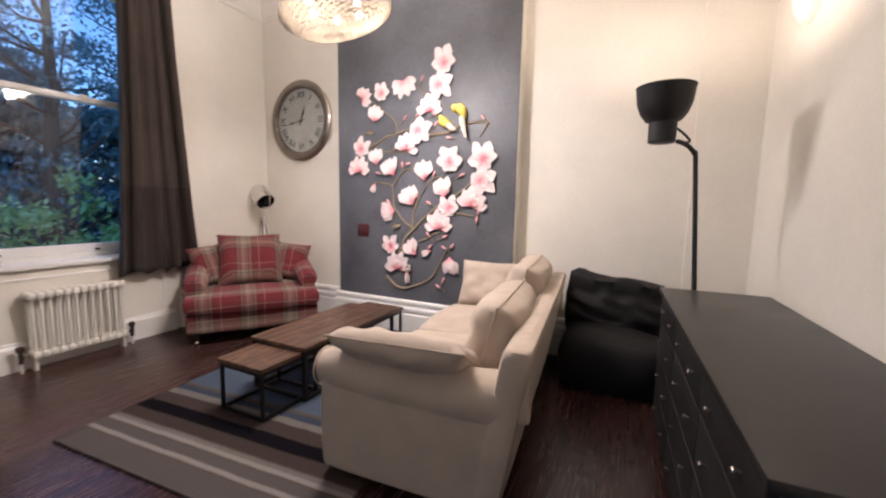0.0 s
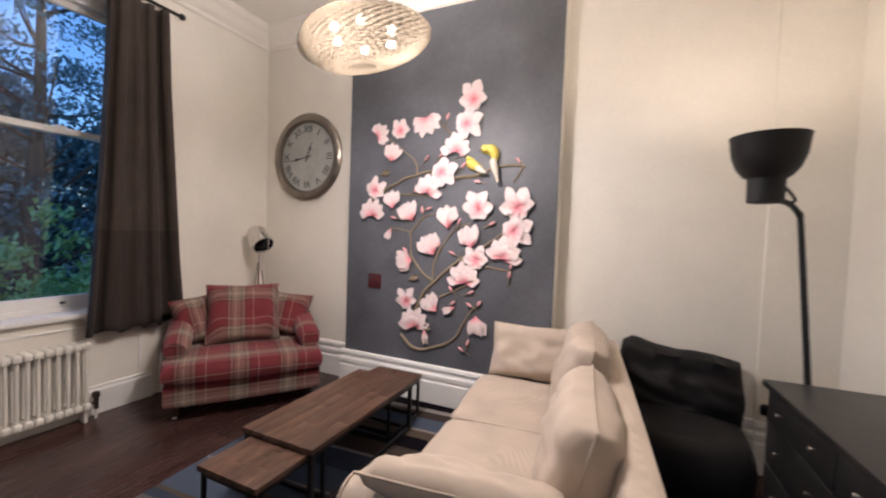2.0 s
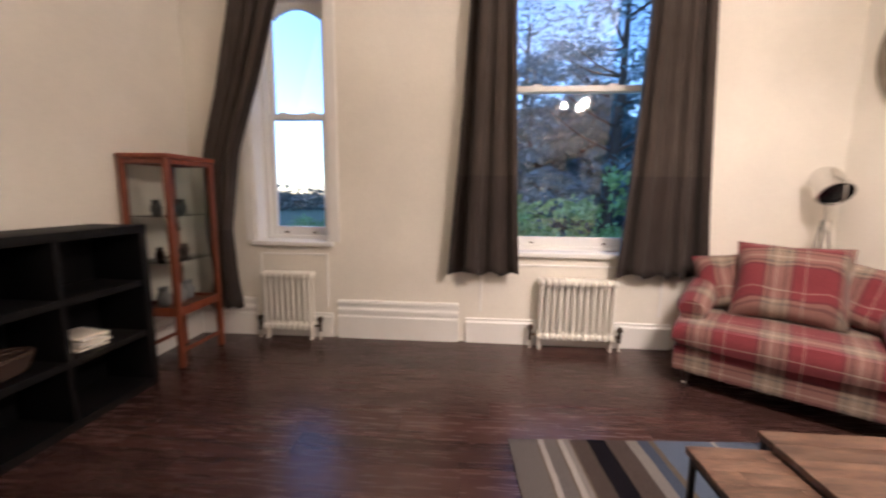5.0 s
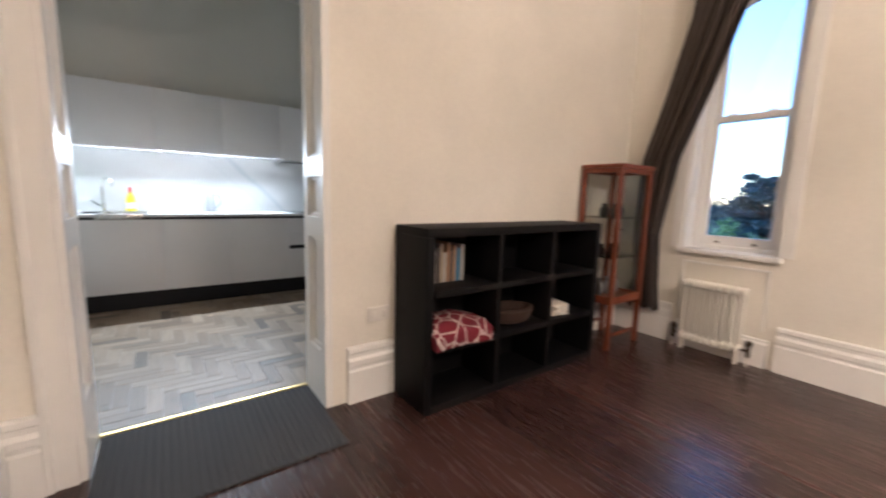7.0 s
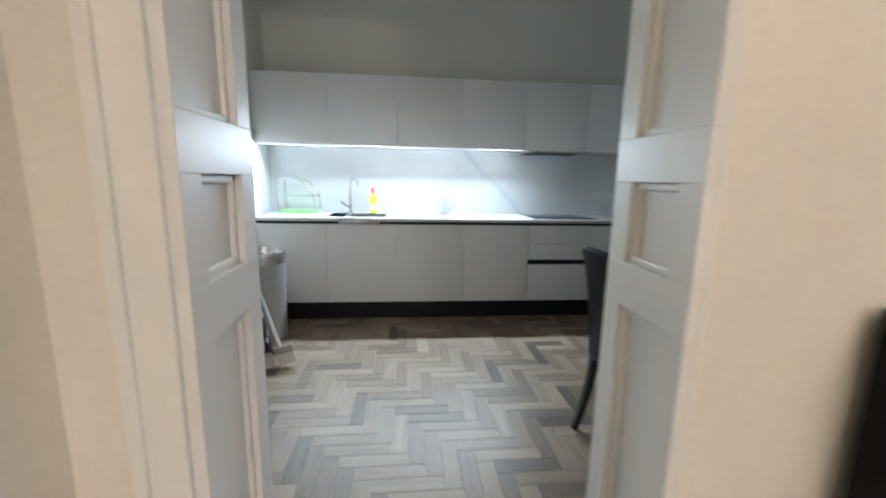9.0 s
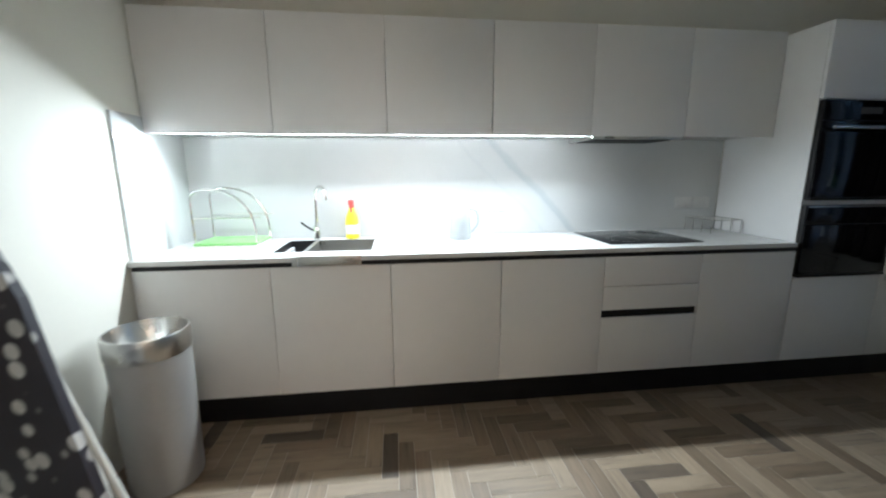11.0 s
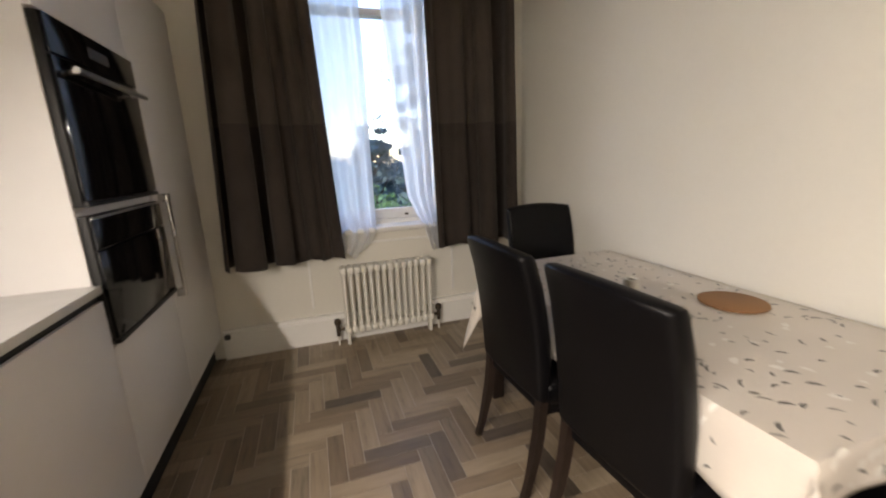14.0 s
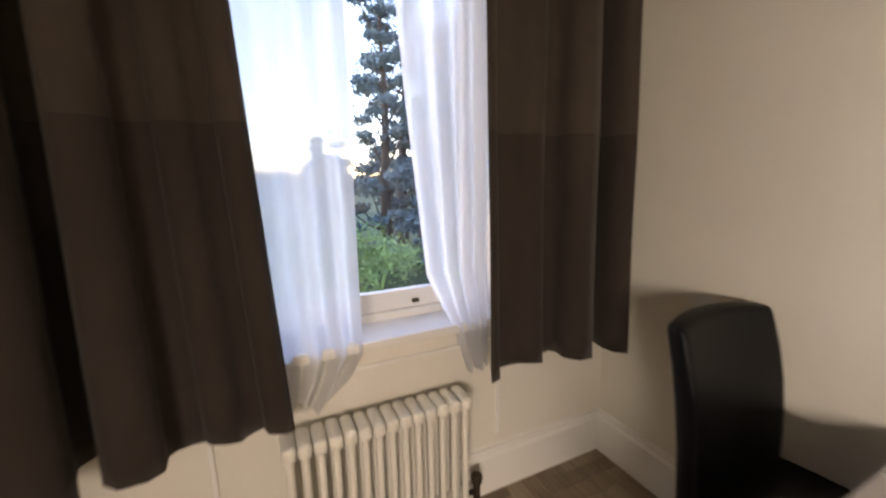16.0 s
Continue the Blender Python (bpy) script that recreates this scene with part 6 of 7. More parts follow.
def sink_side():
    t = thing("spray_bottle", "yellow spray bottle with a red trigger", "bottle", (0.20, -4.13, 0.9085))
    part("body", lathe(bmesh.new(), [(0.036, 0), (0.042, 0.006), (0.042, 0.10), (0.036, 0.14), (0.018, 0.18), (0.014, 0.20)], seg=24), M_YELLOW, t)
    bm = bmesh.new()
    box(bm, -0.016, 0.016, -0.02, 0.05, 0.215, 0.245, b=0.006)
    cyl(bm, (0, 0, 0.195), (0, 0, 0.22), 0.017)
    box(bm, -0.006, 0.006, 0.022, 0.034, 0.165, 0.22, b=0.003)
    part("trigger", bm, M_RED, t)
    part("label", lathe(bmesh.new(), [(0.0424, 0.03), (0.0424, 0.09)], seg=24), M_PLASTIC, t)
    t = thing("dish_rack", "arched chrome dish rack over a green tray", "dish rack", (0.87, -4.0, 0.9085))
    part("tray", boxes((-0.17, 0.17, -0.13, 0.13, 0.012, 0.03), b=0.008), M_GREEN, t, "bright green draining tray")
    part("tray_base", boxes((-0.175, 0.175, -0.135, 0.135, 0.0, 0.0115), b=0.004), M_PLASTIC, t)
    for y in (-0.12, 0.12):
        part("arch", tube(bmesh.new(), smooth_line([(0.16, y, 0.02), (0.165, y, 0.2), (0.155, y, 0.30), (0.06, y, 0.325), (-0.06, y, 0.29), (-0.14, y, 0.20), (-0.165, y, 0.10), (-0.165, y, 0.02)], 8), 0.006, 8), M_CHROME, t)
    for k in range(9):
        x = -0.15 + 0.3 * k / 8
        part("wire", tube(bmesh.new(), [(x, -0.12, 0.165), (x, 0.12, 0.165)], 0.0025, 6), M_CHROME, t)
    for y in (-0.12, 0.12):
        part("wire", tube(bmesh.new(), [(-0.2, y, 0.168), (0.165, y, 0.168)], 0.003, 6), M_CHROME, t)
    t = thing("kettle", "pale grey jug kettle on the worktop", "kettle", (-0.48, -4.0, 0.9085))
    part("jug", lathe(bmesh.new(), [(0.062, 0), (0.066, 0.01), (0.062, 0.12), (0.055, 0.19), (0.05, 0.20), (0.002, 0.205)], seg=28), M_FROST, t)
    part("handle", tube(bmesh.new(), smooth_line([(-0.055, 0, 0.19), (-0.10, 0.01, 0.175), (-0.11, 0.01, 0.10), (-0.07, 0, 0.04)]), 0.008, 8), M_FROST, t)
    t = thing("wire_shelf", "low white wire shelf on the worktop", "rack", (-2.27, -4.06, 0.9085))
    for y in (-0.12, -0.04, 0.04, 0.12):
        part("wire", tube(bmesh.new(), [(-0.11, y, 0.0), (-0.11, y, 0.09), (0.11, y, 0.09), (0.11, y, 0.0)], 0.0035, 6), M_CHROME, t)
    for x in (-0.11, 0.11):
        part("wire", tube(bmesh.new(), [(x, -0.12, 0.09), (x, 0.12, 0.09)], 0.0035, 6), M_CHROME, t)
    for x in (-2.13, -2.27):
        plate("wall_socket", "pale double socket on the splashback", "socket", x - 0.065, x + 0.065, YB + 0.0125, YB + 0.018, 1.06, 1.14, M_TOP, 2, face=1)
    plate("wall_socket", "pale double socket on the splashback", "socket", -0.85, -0.71, YB + 0.0125, YB + 0.018, 1.06, 1.14, M_TOP, 2, face=1)
    s = thing("cable_outlet", "small black round outlet low on the wall", "outlet", (KXW + 0.029, -3.53, 0.16))
    bm = lathe(bmesh.new(), [(0.02, 0), (0.02, 0.008), (0.012, 0.012), (0.001, 0.012)], seg=18)
    bm.transform(pose(0, 0, 0, 0, 90, 0))
    part("cap", bm, M_INK, s)


sink_side()


def waste_bin():
    t = thing("waste_bin", "tall grey round waste bin with a steel rim", "bin", (0.95, -3.24, 0))
    part("shell", lathe(bmesh.new(), [(0.13, 0), (0.138, 0.01), (0.148, 0.60), (0.148, 0.605), (0.142, 0.605), (0.132, 0.02), (0.002, 0.02)], seg=40), M_BIN, t)
    part("rim", lathe(bmesh.new(), [(0.150, 0.60), (0.153, 0.605), (0.153, 0.685), (0.150, 0.692), (0.143, 0.692), (0.141, 0.685), (0.138, 0.63), (0.118, 0.60), (0.118, 0.595), (0.148, 0.595)], seg=40), M_STEEL, t)


waste_bin()


def ironing_board():
    t = thing("ironing_board", "folded ironing board in a dark floral cover", "ironing board", (0, 0, 0))
    a, b = Vector((0.90, -2.72, 0.06)), Vector((1.155, -2.78, 1.32))
    m = Matrix.Translation((a + b) / 2) @ (b - a).to_track_quat("Z", "Y").to_matrix().to_4x4()
    bm = bmesh.new()
    L, n, out = (b - a).length, 14, []
    for k in range(n + 1):
        s = k / n
        w = 0.17 * min(1, (1 - s) * 3.2 + 0.12) ** 0.6
        out.append((w, -L / 2 + L * s))
    ring = [(0.0, w, z) for w, z in out] + [(0.0, -w, z) for w, z in out[::-1]]
    f0 = [bm.verts.new((-0.013, y, z)) for _, y, z in ring]
    f1 = [bm.verts.new((0.013, y, z)) for _, y, z in ring]
    bm.faces.new(f0)
    bm.faces.new(f1[::-1])
    for k in range(len(ring)):
        bm.faces.new((f0[k], f0[(k + 1) % len(ring)], f1[(k + 1) % len(ring)], f1[k]))
    bm.transform(m)
    mt, nn, l, bs = material("dark_floral_cover")
    vo = nn.new("ShaderNodeTexVoronoi")
    vo.inputs["Scale"].default_value = 14
    l.new(coords(nn, l), vo.inputs["Vector"])
    r = ramp(nn, [(0.30, (0.62, 0.60, 0.58)), (0.42, (0.035, 0.03, 0.04))])
    l.new(vo.outputs["Distance"], r.inputs[0])
    l.new(r.outputs[0], bs.inputs["Base Color"])
    part("board", bm, mt, t, smooth=0)
    for s in (-1, 1):
        bm = tube(bmesh.new(), [m @ Vector((-0.03, s * 0.10, 0.45)), m @ Vector((-0.035, s * 0.13, -0.2)), m @ Vector((-0.035, s * 0.14, -0.62))], 0.010, 8)
        leg = part("leg", bm, M_PLASTIC, t)
        e = m @ Vector((-0.035, s * 0.14, -0.62))
        part("foot_cap", cyl(bmesh.new(), e, e + Vector((-0.005, 0, -0.045)), 0.014), M_PLASTIC, leg)
    t = thing("bucket", "small black bucket by the ironing board", "bucket", (0.86, -2.58, 0))
    part("pail", lathe(bmesh.new(), [(0.09, 0), (0.115, 0.24), (0.12, 0.25), (0.112, 0.25), (0.085, 0.01), (0.002, 0.01)], seg=28), M_BLACK, t)


def broom():
    t = thing("broom", "white-handled broom with pale bristles leaning by the bin", "broom", (0.70, -2.72, 0))
    foot, top = Vector((0.0, 0.0, 0.13)), Vector((0.30, -0.02, 1.12))
    part("handle", tube(bmesh.new(), [foot, (foot + top) / 2, top], 0.011, 10), M_PLASTIC, t)
    d = (top - foot).normalized()
    m = Matrix.Translation(foot - d * 0.01) @ d.to_track_quat("Z", "Y").to_matrix().to_4x4()
    bm = boxes((-0.018, 0.018, -0.085, 0.085, -0.03, 0.02), b=0.010)
    bm.transform(m)
    head = part("head", bm, M_BIN, t, "grey plastic broom head")
    bm, rnd = bmesh.new(), random.Random(6)
    for k in range(70):
        y, x = rnd.uniform(-0.078, 0.078), rnd.uniform(-0.013, 0.013)
        tube(bm, [m @ Vector((x, y, -0.028)), m @ Vector((1.5 * x, y * 1.12, -0.10 - rnd.uniform(0, 0.012)))], [0.003, 0.002], 4)
    for v in bm.verts:
        v.co.z = max(v.co.z, 0.001)
    part("bristles", bm, M_CLOTH, head, "pale bristles")


ironing_board()
broom()


def dining_chair(label, at, rz):
    """A leather chair; its back stands at local y 0, the seat reaches to +y."""
    t = thing("dining_chair", label, "chair", at, rz, "dining chairs")
    W, H = 0.215, 0.955
    bm = bmesh.new()
    soft_box(bm, -W, W, -0.03, 0.03, 0.40, H, 0.024, 0.006, 4)
    for v in bm.verts:
        s = (v.co.z - 0.40) / (H - 0.40)
        v.co.y += -0.075 * s * s + 0.02 - 0.035 * (1 - (v.co.x / W) ** 2) * s
        v.co.z -= 0.012 * (v.co.x / W) ** 2 * (1 if s > 0.8 else 0)
    part("backrest", bm, M_LEATHER, t, smooth=60)
    part("seat", soft_box(bmesh.new(), -W - 0.005, W + 0.005, 0.03, 0.44, 0.385, 0.475, 0.03, 0.014), M_LEATHER, t, smooth=60)
    part("apron", boxes((-W + 0.01, W - 0.01, 0.02, 0.42, 0.34, 0.39), b=0.004), M_LEATHER, t)
    for s in (-1, 1):
        bm = tube(bmesh.new(), smooth_line([(s * (W - 0.022), 0.02, 0.42), (s * (W - 0.022), 0.005, 0.25), (s * (W - 0.020), -0.03, 0.08), (s * (W - 0.02), -0.055, 0.0)], 4), [0.024] * 6 + [0.022, 0.02, 0.019, 0.018, 0.018, 0.018, 0.018], 4)
        part("back_leg", bm, M_DLEG, t, smooth=0)
        bm = cyl(bmesh.new(), (s * (W - 0.03), 0.39, 0.0), (s * (W - 0.03), 0.39, 0.345), 0.018, 0.028, 4)
        part("front_leg", bm, M_DLEG, t, smooth=0)
    return t


dining_chair("black leather dining chair pushed in at the long side", (-2.20, -2.225, 0), 2)
dining_chair("black leather dining chair at the long side near the doorway", (-1.69, -2.185, 0), 3)
dining_chair("black leather dining chair at the window end of the table", (-3.00, -1.575, 0), -90)
dining_chair("black leather dining chair at the doorway end of the table", (-1.03, -1.75, 0), 88)


def dining_table():
    x0, x1, y0, y1, h = -2.69, -1.28, -2.12, -1.345, 0.715
    t = thing("dining_table", "rectangular dining table under a printed cloth", "dining table", (0, 0, 0))
    part("tabletop", boxes((x0 + 0.01, x1 - 0.01, y0 + 0.01, y1 - 0.005, h - 0.035, h - 0.004), b=0.004), M_DLEG, t)
    for x in (x0 + 0.05, x1 - 0.05):
        for y in (y0 + 0.05, y1 - 0.045):
            part("leg", boxes((x - 0.03, x + 0.03, y - 0.03, y + 0.03, 0, h - 0.036), b=0.004), M_DLEG, t)
    # cloth: a draped sheet with hanging, pleated corners
    drop, nx, ny, nd = 0.19, 44, 28, 8
    bm = bmesh.new()

    def lay(u, v):
        dx = max(0, x0 - u) + max(0, u - x1)
        dy = max(0, y0 - v) + max(0, v - y1)
        x, y = min(max(u, x0), x1), min(max(v, y0), y1)
        if u > x1:
            dx *= 0.55
        elif u < x0:
            dx *= 1.22
        # the cloth lies askew: it hangs lower at the window corner
        w = min(1, max(0, (x0 + 0.24 - u) / 0.24))
        dy *= 1 + 0.45 * w * w * (3 - 2 * w)
        d = math.hypot(dx, dy)
        z = h + 0.0015 * noise.noise((u * 5, v * 5, 1))
        if d > 0:
            corner = min(dx, dy)
            out = 0.004 + 0.05 * d + (0.40 if u < x0 else 0.62) * corner + (0.010 * math.sin(26 * (u if dy > dx else v)) * d / drop if corner == 0 else 0)
            sx, sy = (1 if u > x1 else -1) if dx > 0 else 0, (1 if v > y1 else -1) if dy > 0 else 0
            k = math.hypot(dx, dy)
            x += sx * out * (dx / k if corner else 1)
            y += sy * out * (dy / k if corner else 1)
            z -= max(dx, dy) + (0.85 if u < x0 else 0.70) * corner - min(0.002, d)
        if y > y1:
            y = y1 + 0.012
            z = max(z, h - 0.16)
        return x, y, z
    us = [x0 - drop * (1 - k / nd) for k in range(nd)] + [x0 + (x1 - x0) * k / nx for k in range(nx + 1)] + [x1 + drop * (k + 1) / nd for k in range(nd)]
    vs = [y0 - drop * (1 - k / nd) for k in range(nd)] + [y0 + (y1 - y0) * k / ny for k in range(ny + 1)]
    g = [[bm.verts.new(lay(u, v)) for v in vs] for u in us]
    for i in range(len(us) - 1):
        for j in range(len(vs) - 1):
            bm.faces.new((g[i][j], g[i + 1][j], g[i + 1][j + 1], g[i][j + 1]))
    c = thing("tablecloth", "cream oilcloth with a scattered grey leaf print", "tablecloth", (0, 0, 0))
    cloth = part("cloth", bm, M_CLOTH, c, smooth=38)
    so = cloth.modifiers.new("thick", "SOLIDIFY")
    so.thickness, so.offset = 0.0016, -1
    rnd = random.Random(11)
    bm1, bm2 = bmesh.new(), bmesh.new()
    count = 0
    while count < 460:
        u, v = rnd.uniform(x0 - drop * 0.9, x1 + drop * 0.9), rnd.uniform(y0 - drop * 0.9, y1 - 0.03)
        if u > x1 and v < y0:
            continue
        p = Vector(lay(u, v))
        if p.z < h - 0.40:
            continue
        e = 0.004
        du, dv = Vector(lay(u + e, v)) - p, Vector(lay(u, v + e)) - p
        if du.length < 1e-4 or dv.length < 1e-4:
            continue
        n = du.cross(dv).normalized()
        a = rnd.uniform(0, math.pi)
        d1 = (du.normalized() * math.cos(a) + dv.normalized() * math.sin(a)).normalized()
        d2 = n.cross(d1)
        ln, w = rnd.uniform(0.014, 0.042), rnd.uniform(0.003, 0.0065)
        b = bm2 if rnd.random() < 0.25 else bm1
        if b is bm2:
            w *= 2.0
        pts = [p + n * 0.0012 + d1 * ln * (s - 0.5) + d2 * (w * math.sin(math.pi * s) * k + 0.006 * math.sin(math.pi * s)) for s, k in ((0, 0), (0.3, 1), (0.7, 1), (1, 0), (0.7, -1), (0.3, -1))]
        b.faces.new([b.verts.new(q) for q in pts])
        count += 1
    tagged(part("leaf_print", bm1, M_PRINT, c, smooth=0), kind="stuff")
    tagged(part("pale_print", bm2, M_PRINT2, c, smooth=0), kind="stuff")
    t = thing("candle_holder", "white tapered candle holder on the tablecloth", "candle holder", (-1.98, -1.86, h + 0.002))
    part("cup", lathe(bmesh.new(), [(0.036, 0), (0.036, 0.02), (0.026, 0.098), (0.024, 0.10), (0.018, 0.10), (0.018, 0.085), (0.001, 0.085)], seg=26), M_PLASTIC, t)
    part("wax", lathe(bmesh.new(), [(0.017, 0.0855), (0.017, 0.094), (0.001, 0.095)], seg=20), M_BASKET, t)
    bm = lathe(bmesh.new(), [(0.102, 0), (0.106, 0.003), (0.106, 0.008), (0.102, 0.010), (0.001, 0.010)], seg=40)
    tagged(part("cork_mat", bm, M_BOARD, at=pose(-1.85, -1.53, h + 0.002)), "round brown cork table mat", "table mat")


dining_table()
curtain("curtain", "taupe two-tone kitchen curtain beside the oven tower", -3.555, (-3.37, -2.84), (-3.46, -2.75), 3.02, 0.64, 4, 0.105, 1.49, 0.6, "kitchen curtains", 0.014)
curtain("curtain", "taupe two-tone kitchen curtain beside the dining table", -3.555, (-2.13, -1.50), (-2.10, -1.47), 3.02, 0.64, 3, 0.10, 1.49, 3.2, "kitchen curtains", 0.014)
curtain_pole(-3.565, -3.5, -1.36, 3.05)


def voile(x, lines, seed):
    """A sheer panel; lines: (z, y, y) from the hem up."""
    bm = bmesh.new()
    nu, nv = 60, 30
    z0, z1 = lines[0][0], lines[-1][0]
    rows = []
    for v in range(nv + 1):
        z = z0 + (z1 - z0) * v / nv
        a, b = (np.interp(z, [q[0] for q in lines], [q[k] for q in lines]) for k in (1, 2))
        rows.append([bm.verts.new((x + 0.024 * math.sin(2 * math.pi * 4 * (u / nu) ** 1.1 + seed + 0.5 * z) + 0.008 * math.sin(31 * u / nu + 2 * seed), a + (b - a) * u / nu, z + (0.02 * math.sin(14 * u / nu + seed) if v == 0 else 0))) for u in range(nu + 1)])
    for p, q in zip(rows, rows[1:]):
        for u in range(nu):
            bm.faces.new((p[u], p[u + 1], q[u + 1], q[u]))
    t = thing("net_curtain", "sheer white voile net curtain at the kitchen window", "net curtain", group="net curtains")
    part("voile", bm, M_SHEER, t, smooth=80)


voile(-3.655, [(0.62, -2.80, -2.62), (0.75, -2.84, -2.50), (1.0, -2.87, -2.50), (2.0, -2.90, -2.50), (2.98, -2.93, -2.52)], 0.4)
voile(-3.655, [(0.62, -2.10, -2.02), (0.80, -2.16, -2.02), (1.0, -2.26, -2.02), (1.6, -2.32, -2.01), (2.98, -2.42, -1.98)], 1.9)

# ---------------------------------------------------------------- outside
ground = structure("ground", boxes((-900, -4.2, -900, 900, -2.2, -2.0)), M_GRASS, "dusky lawn outside the windows", "ground")


def leafy(bm, c, r, n, rnd, size, squash=1.0):
    """A clump of single leaves, thinner towards its rim."""
    for _ in range(n):
        d = Vector((rnd.gauss(0, 1), rnd.gauss(0, 1), rnd.gauss(0, 1) * squash)).normalized() * r * rnd.random() ** 0.45
        p = Vector(c) + Vector((d.x, d.y, d.z * squash))
        a = Vector((rnd.gauss(0, 1), rnd.gauss(0, 1), rnd.gauss(0, 1))).normalized() * size * rnd.uniform(0.6, 1.3)
        b = a.orthogonal().normalized() * size * rnd.uniform(0.3, 0.6)
        bm.faces.new([bm.verts.new(q) for q in (p - a, p + b, p + a, p - b)])


def tree(at, h, r, seed, bare=0.35, leaf=0.10, clumps=60, per=60):
    rnd = random.Random(seed)
    t = thing("tree", "tall dark conifer-like garden tree at dusk", "tree", at, group="garden trees")
    bm = bmesh.new()
    top = Vector((rnd.uniform(-0.4, 0.4), rnd.uniform(-0.4, 0.4), h * 0.95))
    pts = smooth_line([(0, 0, 0), (0.1, -0.05, h * 0.25), (top.x * 0.5, top.y * 0.4 + 0.1, h * 0.6), top])
    tube(bm, pts, [0.028 * h * (1 - 0.85 * k / len(pts)) for k in range(len(pts))], 9)
    cb = bmesh.new()
    for k in range(clumps):
        s = bare + (1 - bare) * (k + 0.5) / clumps
        a = rnd.uniform(0, 2 * math.pi)
        reach = r * (1.05 - 0.55 * (s - bare) / (1 - bare)) * rnd.uniform(0.35, 1.05)
        base = pts[min(len(pts) - 1, int(s * 0.9 * len(pts)))]
        tip = Vector((base.x + reach * math.cos(a), base.y + reach * math.sin(a), s * h + rnd.uniform(-0.3, 0.5)))
        if k % 2 == 0:
            midp = (base + tip) / 2 + Vector((0, 0, -0.15))
            tube(bm, smooth_line([base, midp, tip], 3), [0.05, 0.045, 0.04, 0.032, 0.025, 0.018, 0.01], 5)
        leafy(cb, tip, rnd.uniform(0.5, 0.95) * r * 0.34, per, rnd, leaf, 0.55)
    part("trunk", bm, M_TRUNK, t, smooth=60)
    # crown leaves carry the dusk haze in their base colour
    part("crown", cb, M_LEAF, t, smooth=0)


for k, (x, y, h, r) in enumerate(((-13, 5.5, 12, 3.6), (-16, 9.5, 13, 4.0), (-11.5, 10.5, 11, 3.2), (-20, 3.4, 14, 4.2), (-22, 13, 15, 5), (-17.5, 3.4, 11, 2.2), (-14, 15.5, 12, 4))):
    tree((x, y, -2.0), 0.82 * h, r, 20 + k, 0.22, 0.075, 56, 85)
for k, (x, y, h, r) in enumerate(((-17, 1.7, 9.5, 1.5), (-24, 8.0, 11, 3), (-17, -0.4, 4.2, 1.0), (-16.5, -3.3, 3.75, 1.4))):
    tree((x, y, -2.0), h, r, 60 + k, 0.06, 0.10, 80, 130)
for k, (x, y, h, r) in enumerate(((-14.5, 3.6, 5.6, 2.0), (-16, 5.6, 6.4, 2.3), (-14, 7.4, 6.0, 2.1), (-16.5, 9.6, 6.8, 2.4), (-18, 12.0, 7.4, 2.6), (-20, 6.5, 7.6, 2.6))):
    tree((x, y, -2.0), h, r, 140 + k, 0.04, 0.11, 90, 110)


def shrub(at, r, h, seed):
    rnd = random.Random(seed)
    bm = bmesh.new()
    for k in range(26):
        a, q = rnd.uniform(0, 2 * math.pi), rnd.random() ** 0.5
        leafy(bm, (q * r * math.cos(a), q * r * math.sin(a), h * (0.35 + 0.65 * rnd.random() * (1 - 0.5 * q))), r * 0.35, 70, rnd, 0.06, 0.9)
    for k in range(5):
        a = rnd.uniform(0, 6.28)
        tube(bm, [(0, 0, 0), (0.3 * r * math.cos(a), 0.3 * r * math.sin(a), h * 0.6)], [0.03, 0.012], 5)
    tagged(part("shrub", bm, M_SHRUB, smooth=0, at=pose(*at)), "pale green leafy garden shrub", "shrub", "garden shrubs")


for k, (x, y, r, h) in enumerate(((-8.5, 3.2, 1.1, 3.0), (-9.2, 4.6, 1.0, 2.7), (-9.5, 1.6, 1.1, 2.5), (-10.5, 6.2, 1.3, 2.8), (-13, 0.2, 1.2, 2.0), (-12, -1.0, 1.0, 1.8), (-13, -1.3, 1.4, 2.6), (-12.5, 8, 1.5, 2.6),
                                  (-6.9, 2.75, 0.8, 4.3), (-7.3, 3.6, 0.75, 3.9), (-6.6, 2.0, 0.7, 3.7), (-12.0, -2.7, 0.9, 3.0), (-12.5, -3.7, 1.0, 2.7))):
    shrub((x, y, -2.0), r, h, 90 + k)


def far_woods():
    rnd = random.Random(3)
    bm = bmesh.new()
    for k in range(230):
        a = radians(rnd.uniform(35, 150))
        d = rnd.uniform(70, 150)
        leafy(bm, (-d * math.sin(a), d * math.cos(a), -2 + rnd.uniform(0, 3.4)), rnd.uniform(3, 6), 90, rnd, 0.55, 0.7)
    tagged(part("far_woods", bm, M_FAR_HAZE, smooth=0), "distant woods on the horizon, tinted with dusk haze", "woods", kind="stuff")


far_woods()

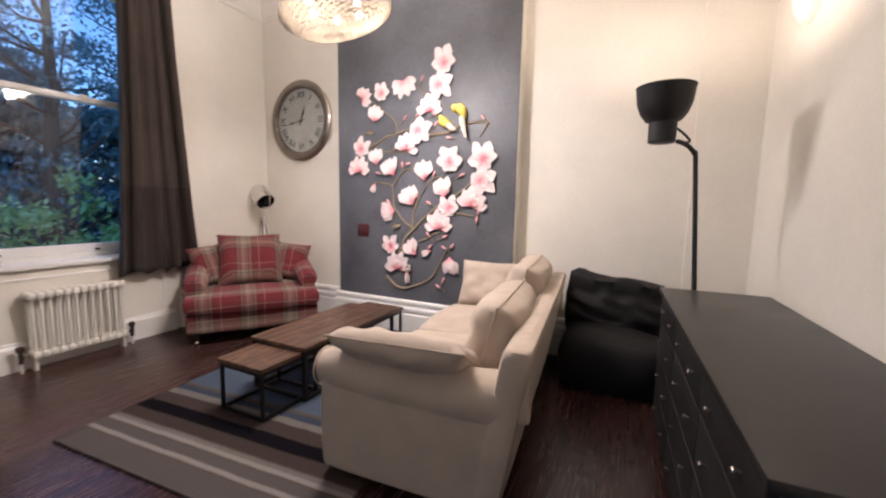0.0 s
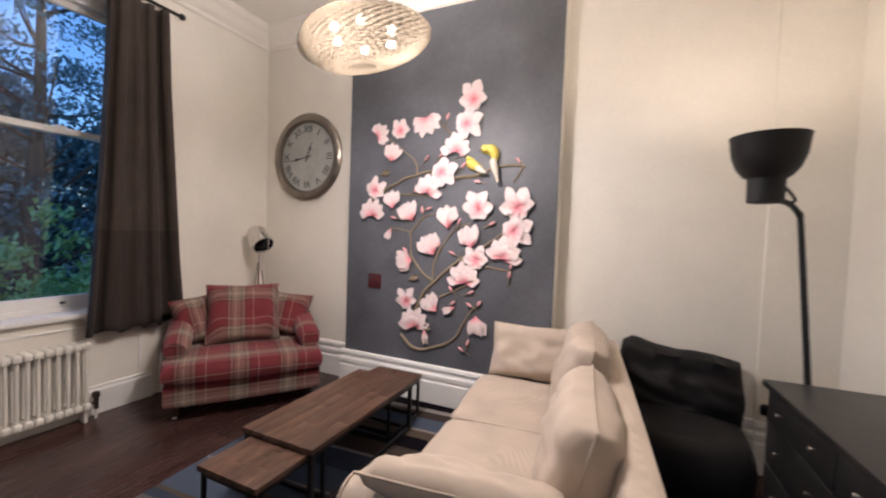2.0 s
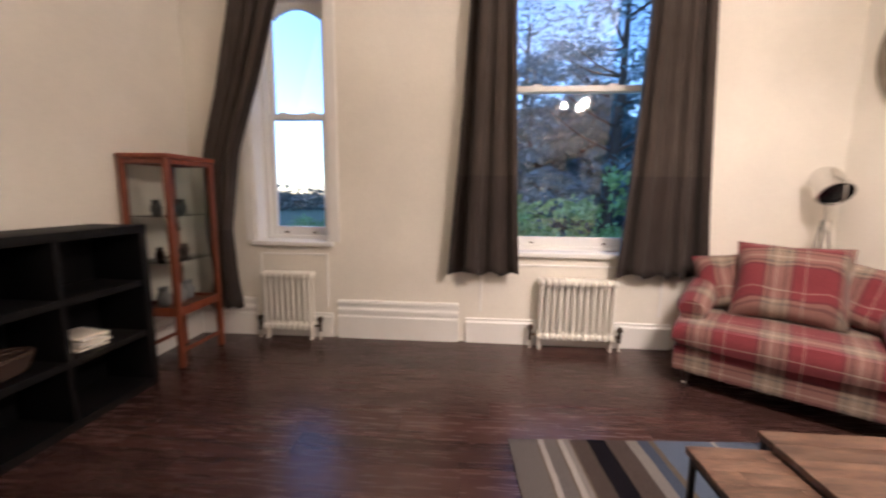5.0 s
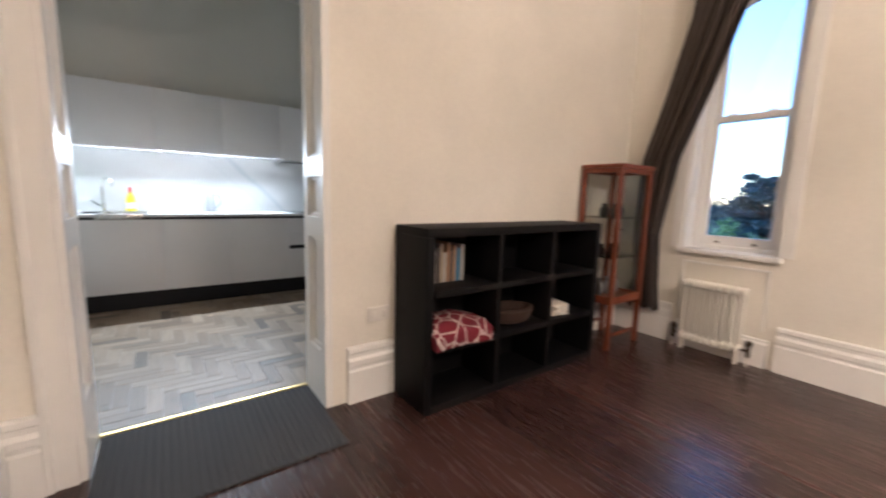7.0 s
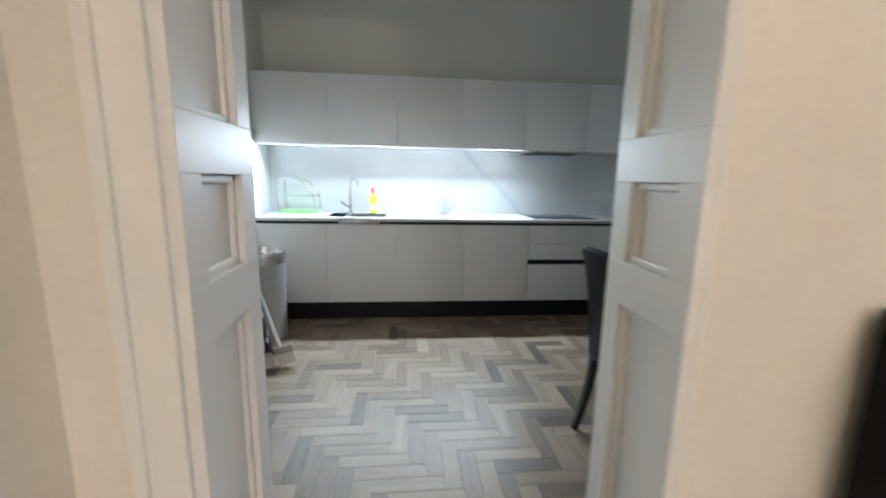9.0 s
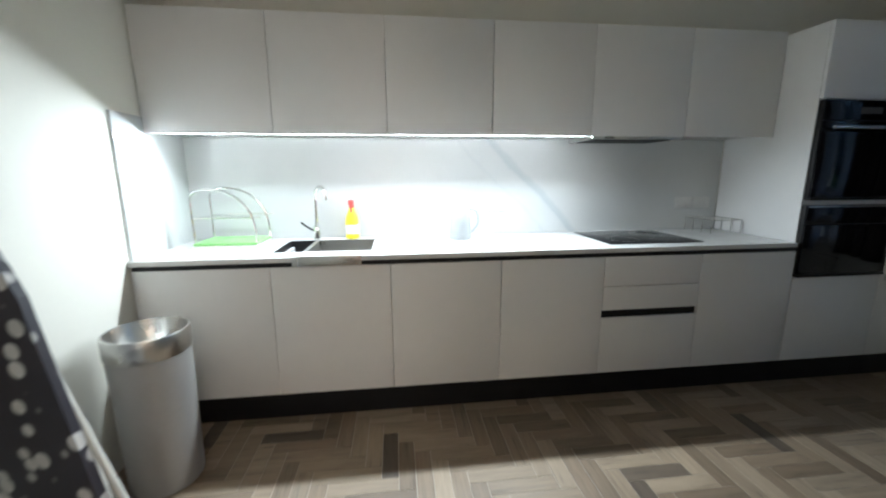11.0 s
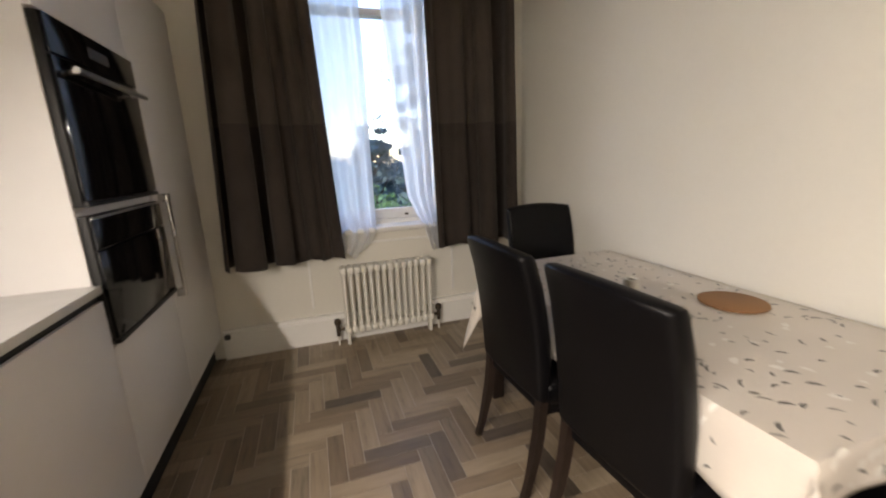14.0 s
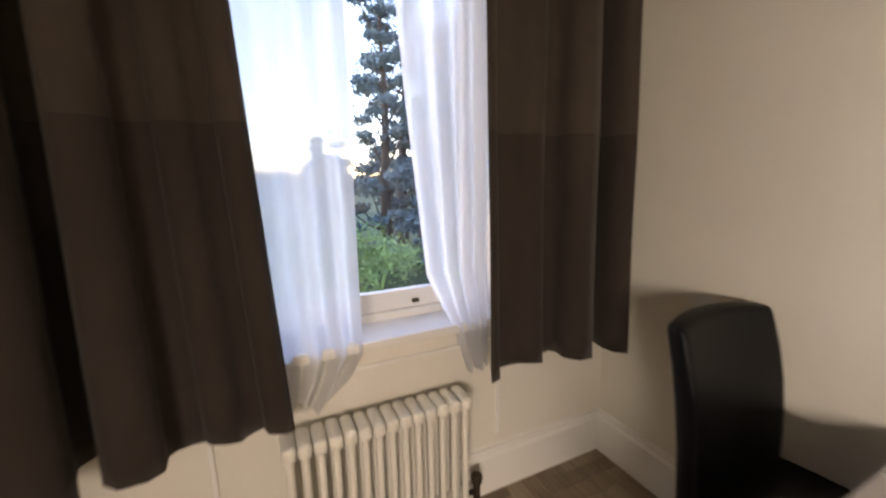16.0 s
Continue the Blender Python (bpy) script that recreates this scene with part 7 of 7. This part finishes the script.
# ---------------------------------------------------------------- floors, piece by piece
fl = structure("floor", boxes((-3.84, XE + 0.25, YK + 0.05, 4.88, -0.12, -0.012)), M_BLACK, "dark brown laminate plank floor", "floor")
_w, _l = 0.192, 1.28
_meshes = {}
_rnd = random.Random(2)
_x = -3.52
_col = 0
while _x < XE + 0.02:
    _y = -1.235 - _l * ((0.37 * _col) % 1)
    while _y < 4.45:
        a, b = max(_y, -1.235), min(_y + _l, 4.45)
        if b - a > 0.03:
            key = round(b - a, 3)
            if key not in _meshes:
                _meshes[key] = mesh_of("plank", boxes((0.0002, _w - 0.0002, 0.0003, b - a - 0.0003, -0.0115, 0.0), b=0.0006), M_FLOOR, 0)
            part("plank", _meshes[key], None, fl, at=pose(_x, a, _rnd.uniform(-0.0003, 0)))
        _y += _l
    _x += _w
    _col += 1

kf = structure("floor_kitchen", boxes((KXW - 0.02, KXE + 0.02, YB, YK + 0.05, -0.12, -0.0018)), M_GROUT, "herringbone wood-look porcelain tile floor", "floor")
# boards laid in a herringbone whose columns run along y - x; the walked strip piece by piece
W_, L_ = 0.0757, 0.3028
_tile = mesh_of("tile", boxes((0.0013, L_ - 0.0013, 0.0013, W_ - 0.0013, -0.0025, 0.0), b=0.0007), M_TILE, 0)
_edge = bmesh.new()


def lay_tile(x, y, turned):
    w, h = (W_, L_) if turned else (L_, W_)
    x0, x1, y0, y1 = max(x, KXW), min(x + w, KXE), max(y, -3.70), min(y + h, YK + 0.04)
    if x1 - x0 < 0.012 or y1 - y0 < 0.012:
        return
    whole = x1 - x0 > w - 1e-4 and y1 - y0 > h - 1e-4
    under_table = x > -2.9 and x < -1.15 and y > -2.25
    if whole and not under_table and -3.45 < x < 0.42:
        part("tile", _tile, None, kf, at=pose(x + (W_ if turned else 0), y, _rnd.uniform(-0.0004, 0), 0, 0, 90 if turned else 0))
    else:
        g = 0.0013
        box(_edge, x0 + g, x1 - g, y0 + g, y1 - g, -0.0025, -0.0002)


for i in range(-80, 81):
    for j in range(-12, 22):
        bx, by = -2.71 - i * W_ + j * 2 * L_, -2.881 + i * W_
        lay_tile(bx, by, False)
        lay_tile(bx - W_, by + W_ - L_, True)
tagged(part("border_tiles", _edge, M_TILE, kf, smooth=0), kind="stuff")
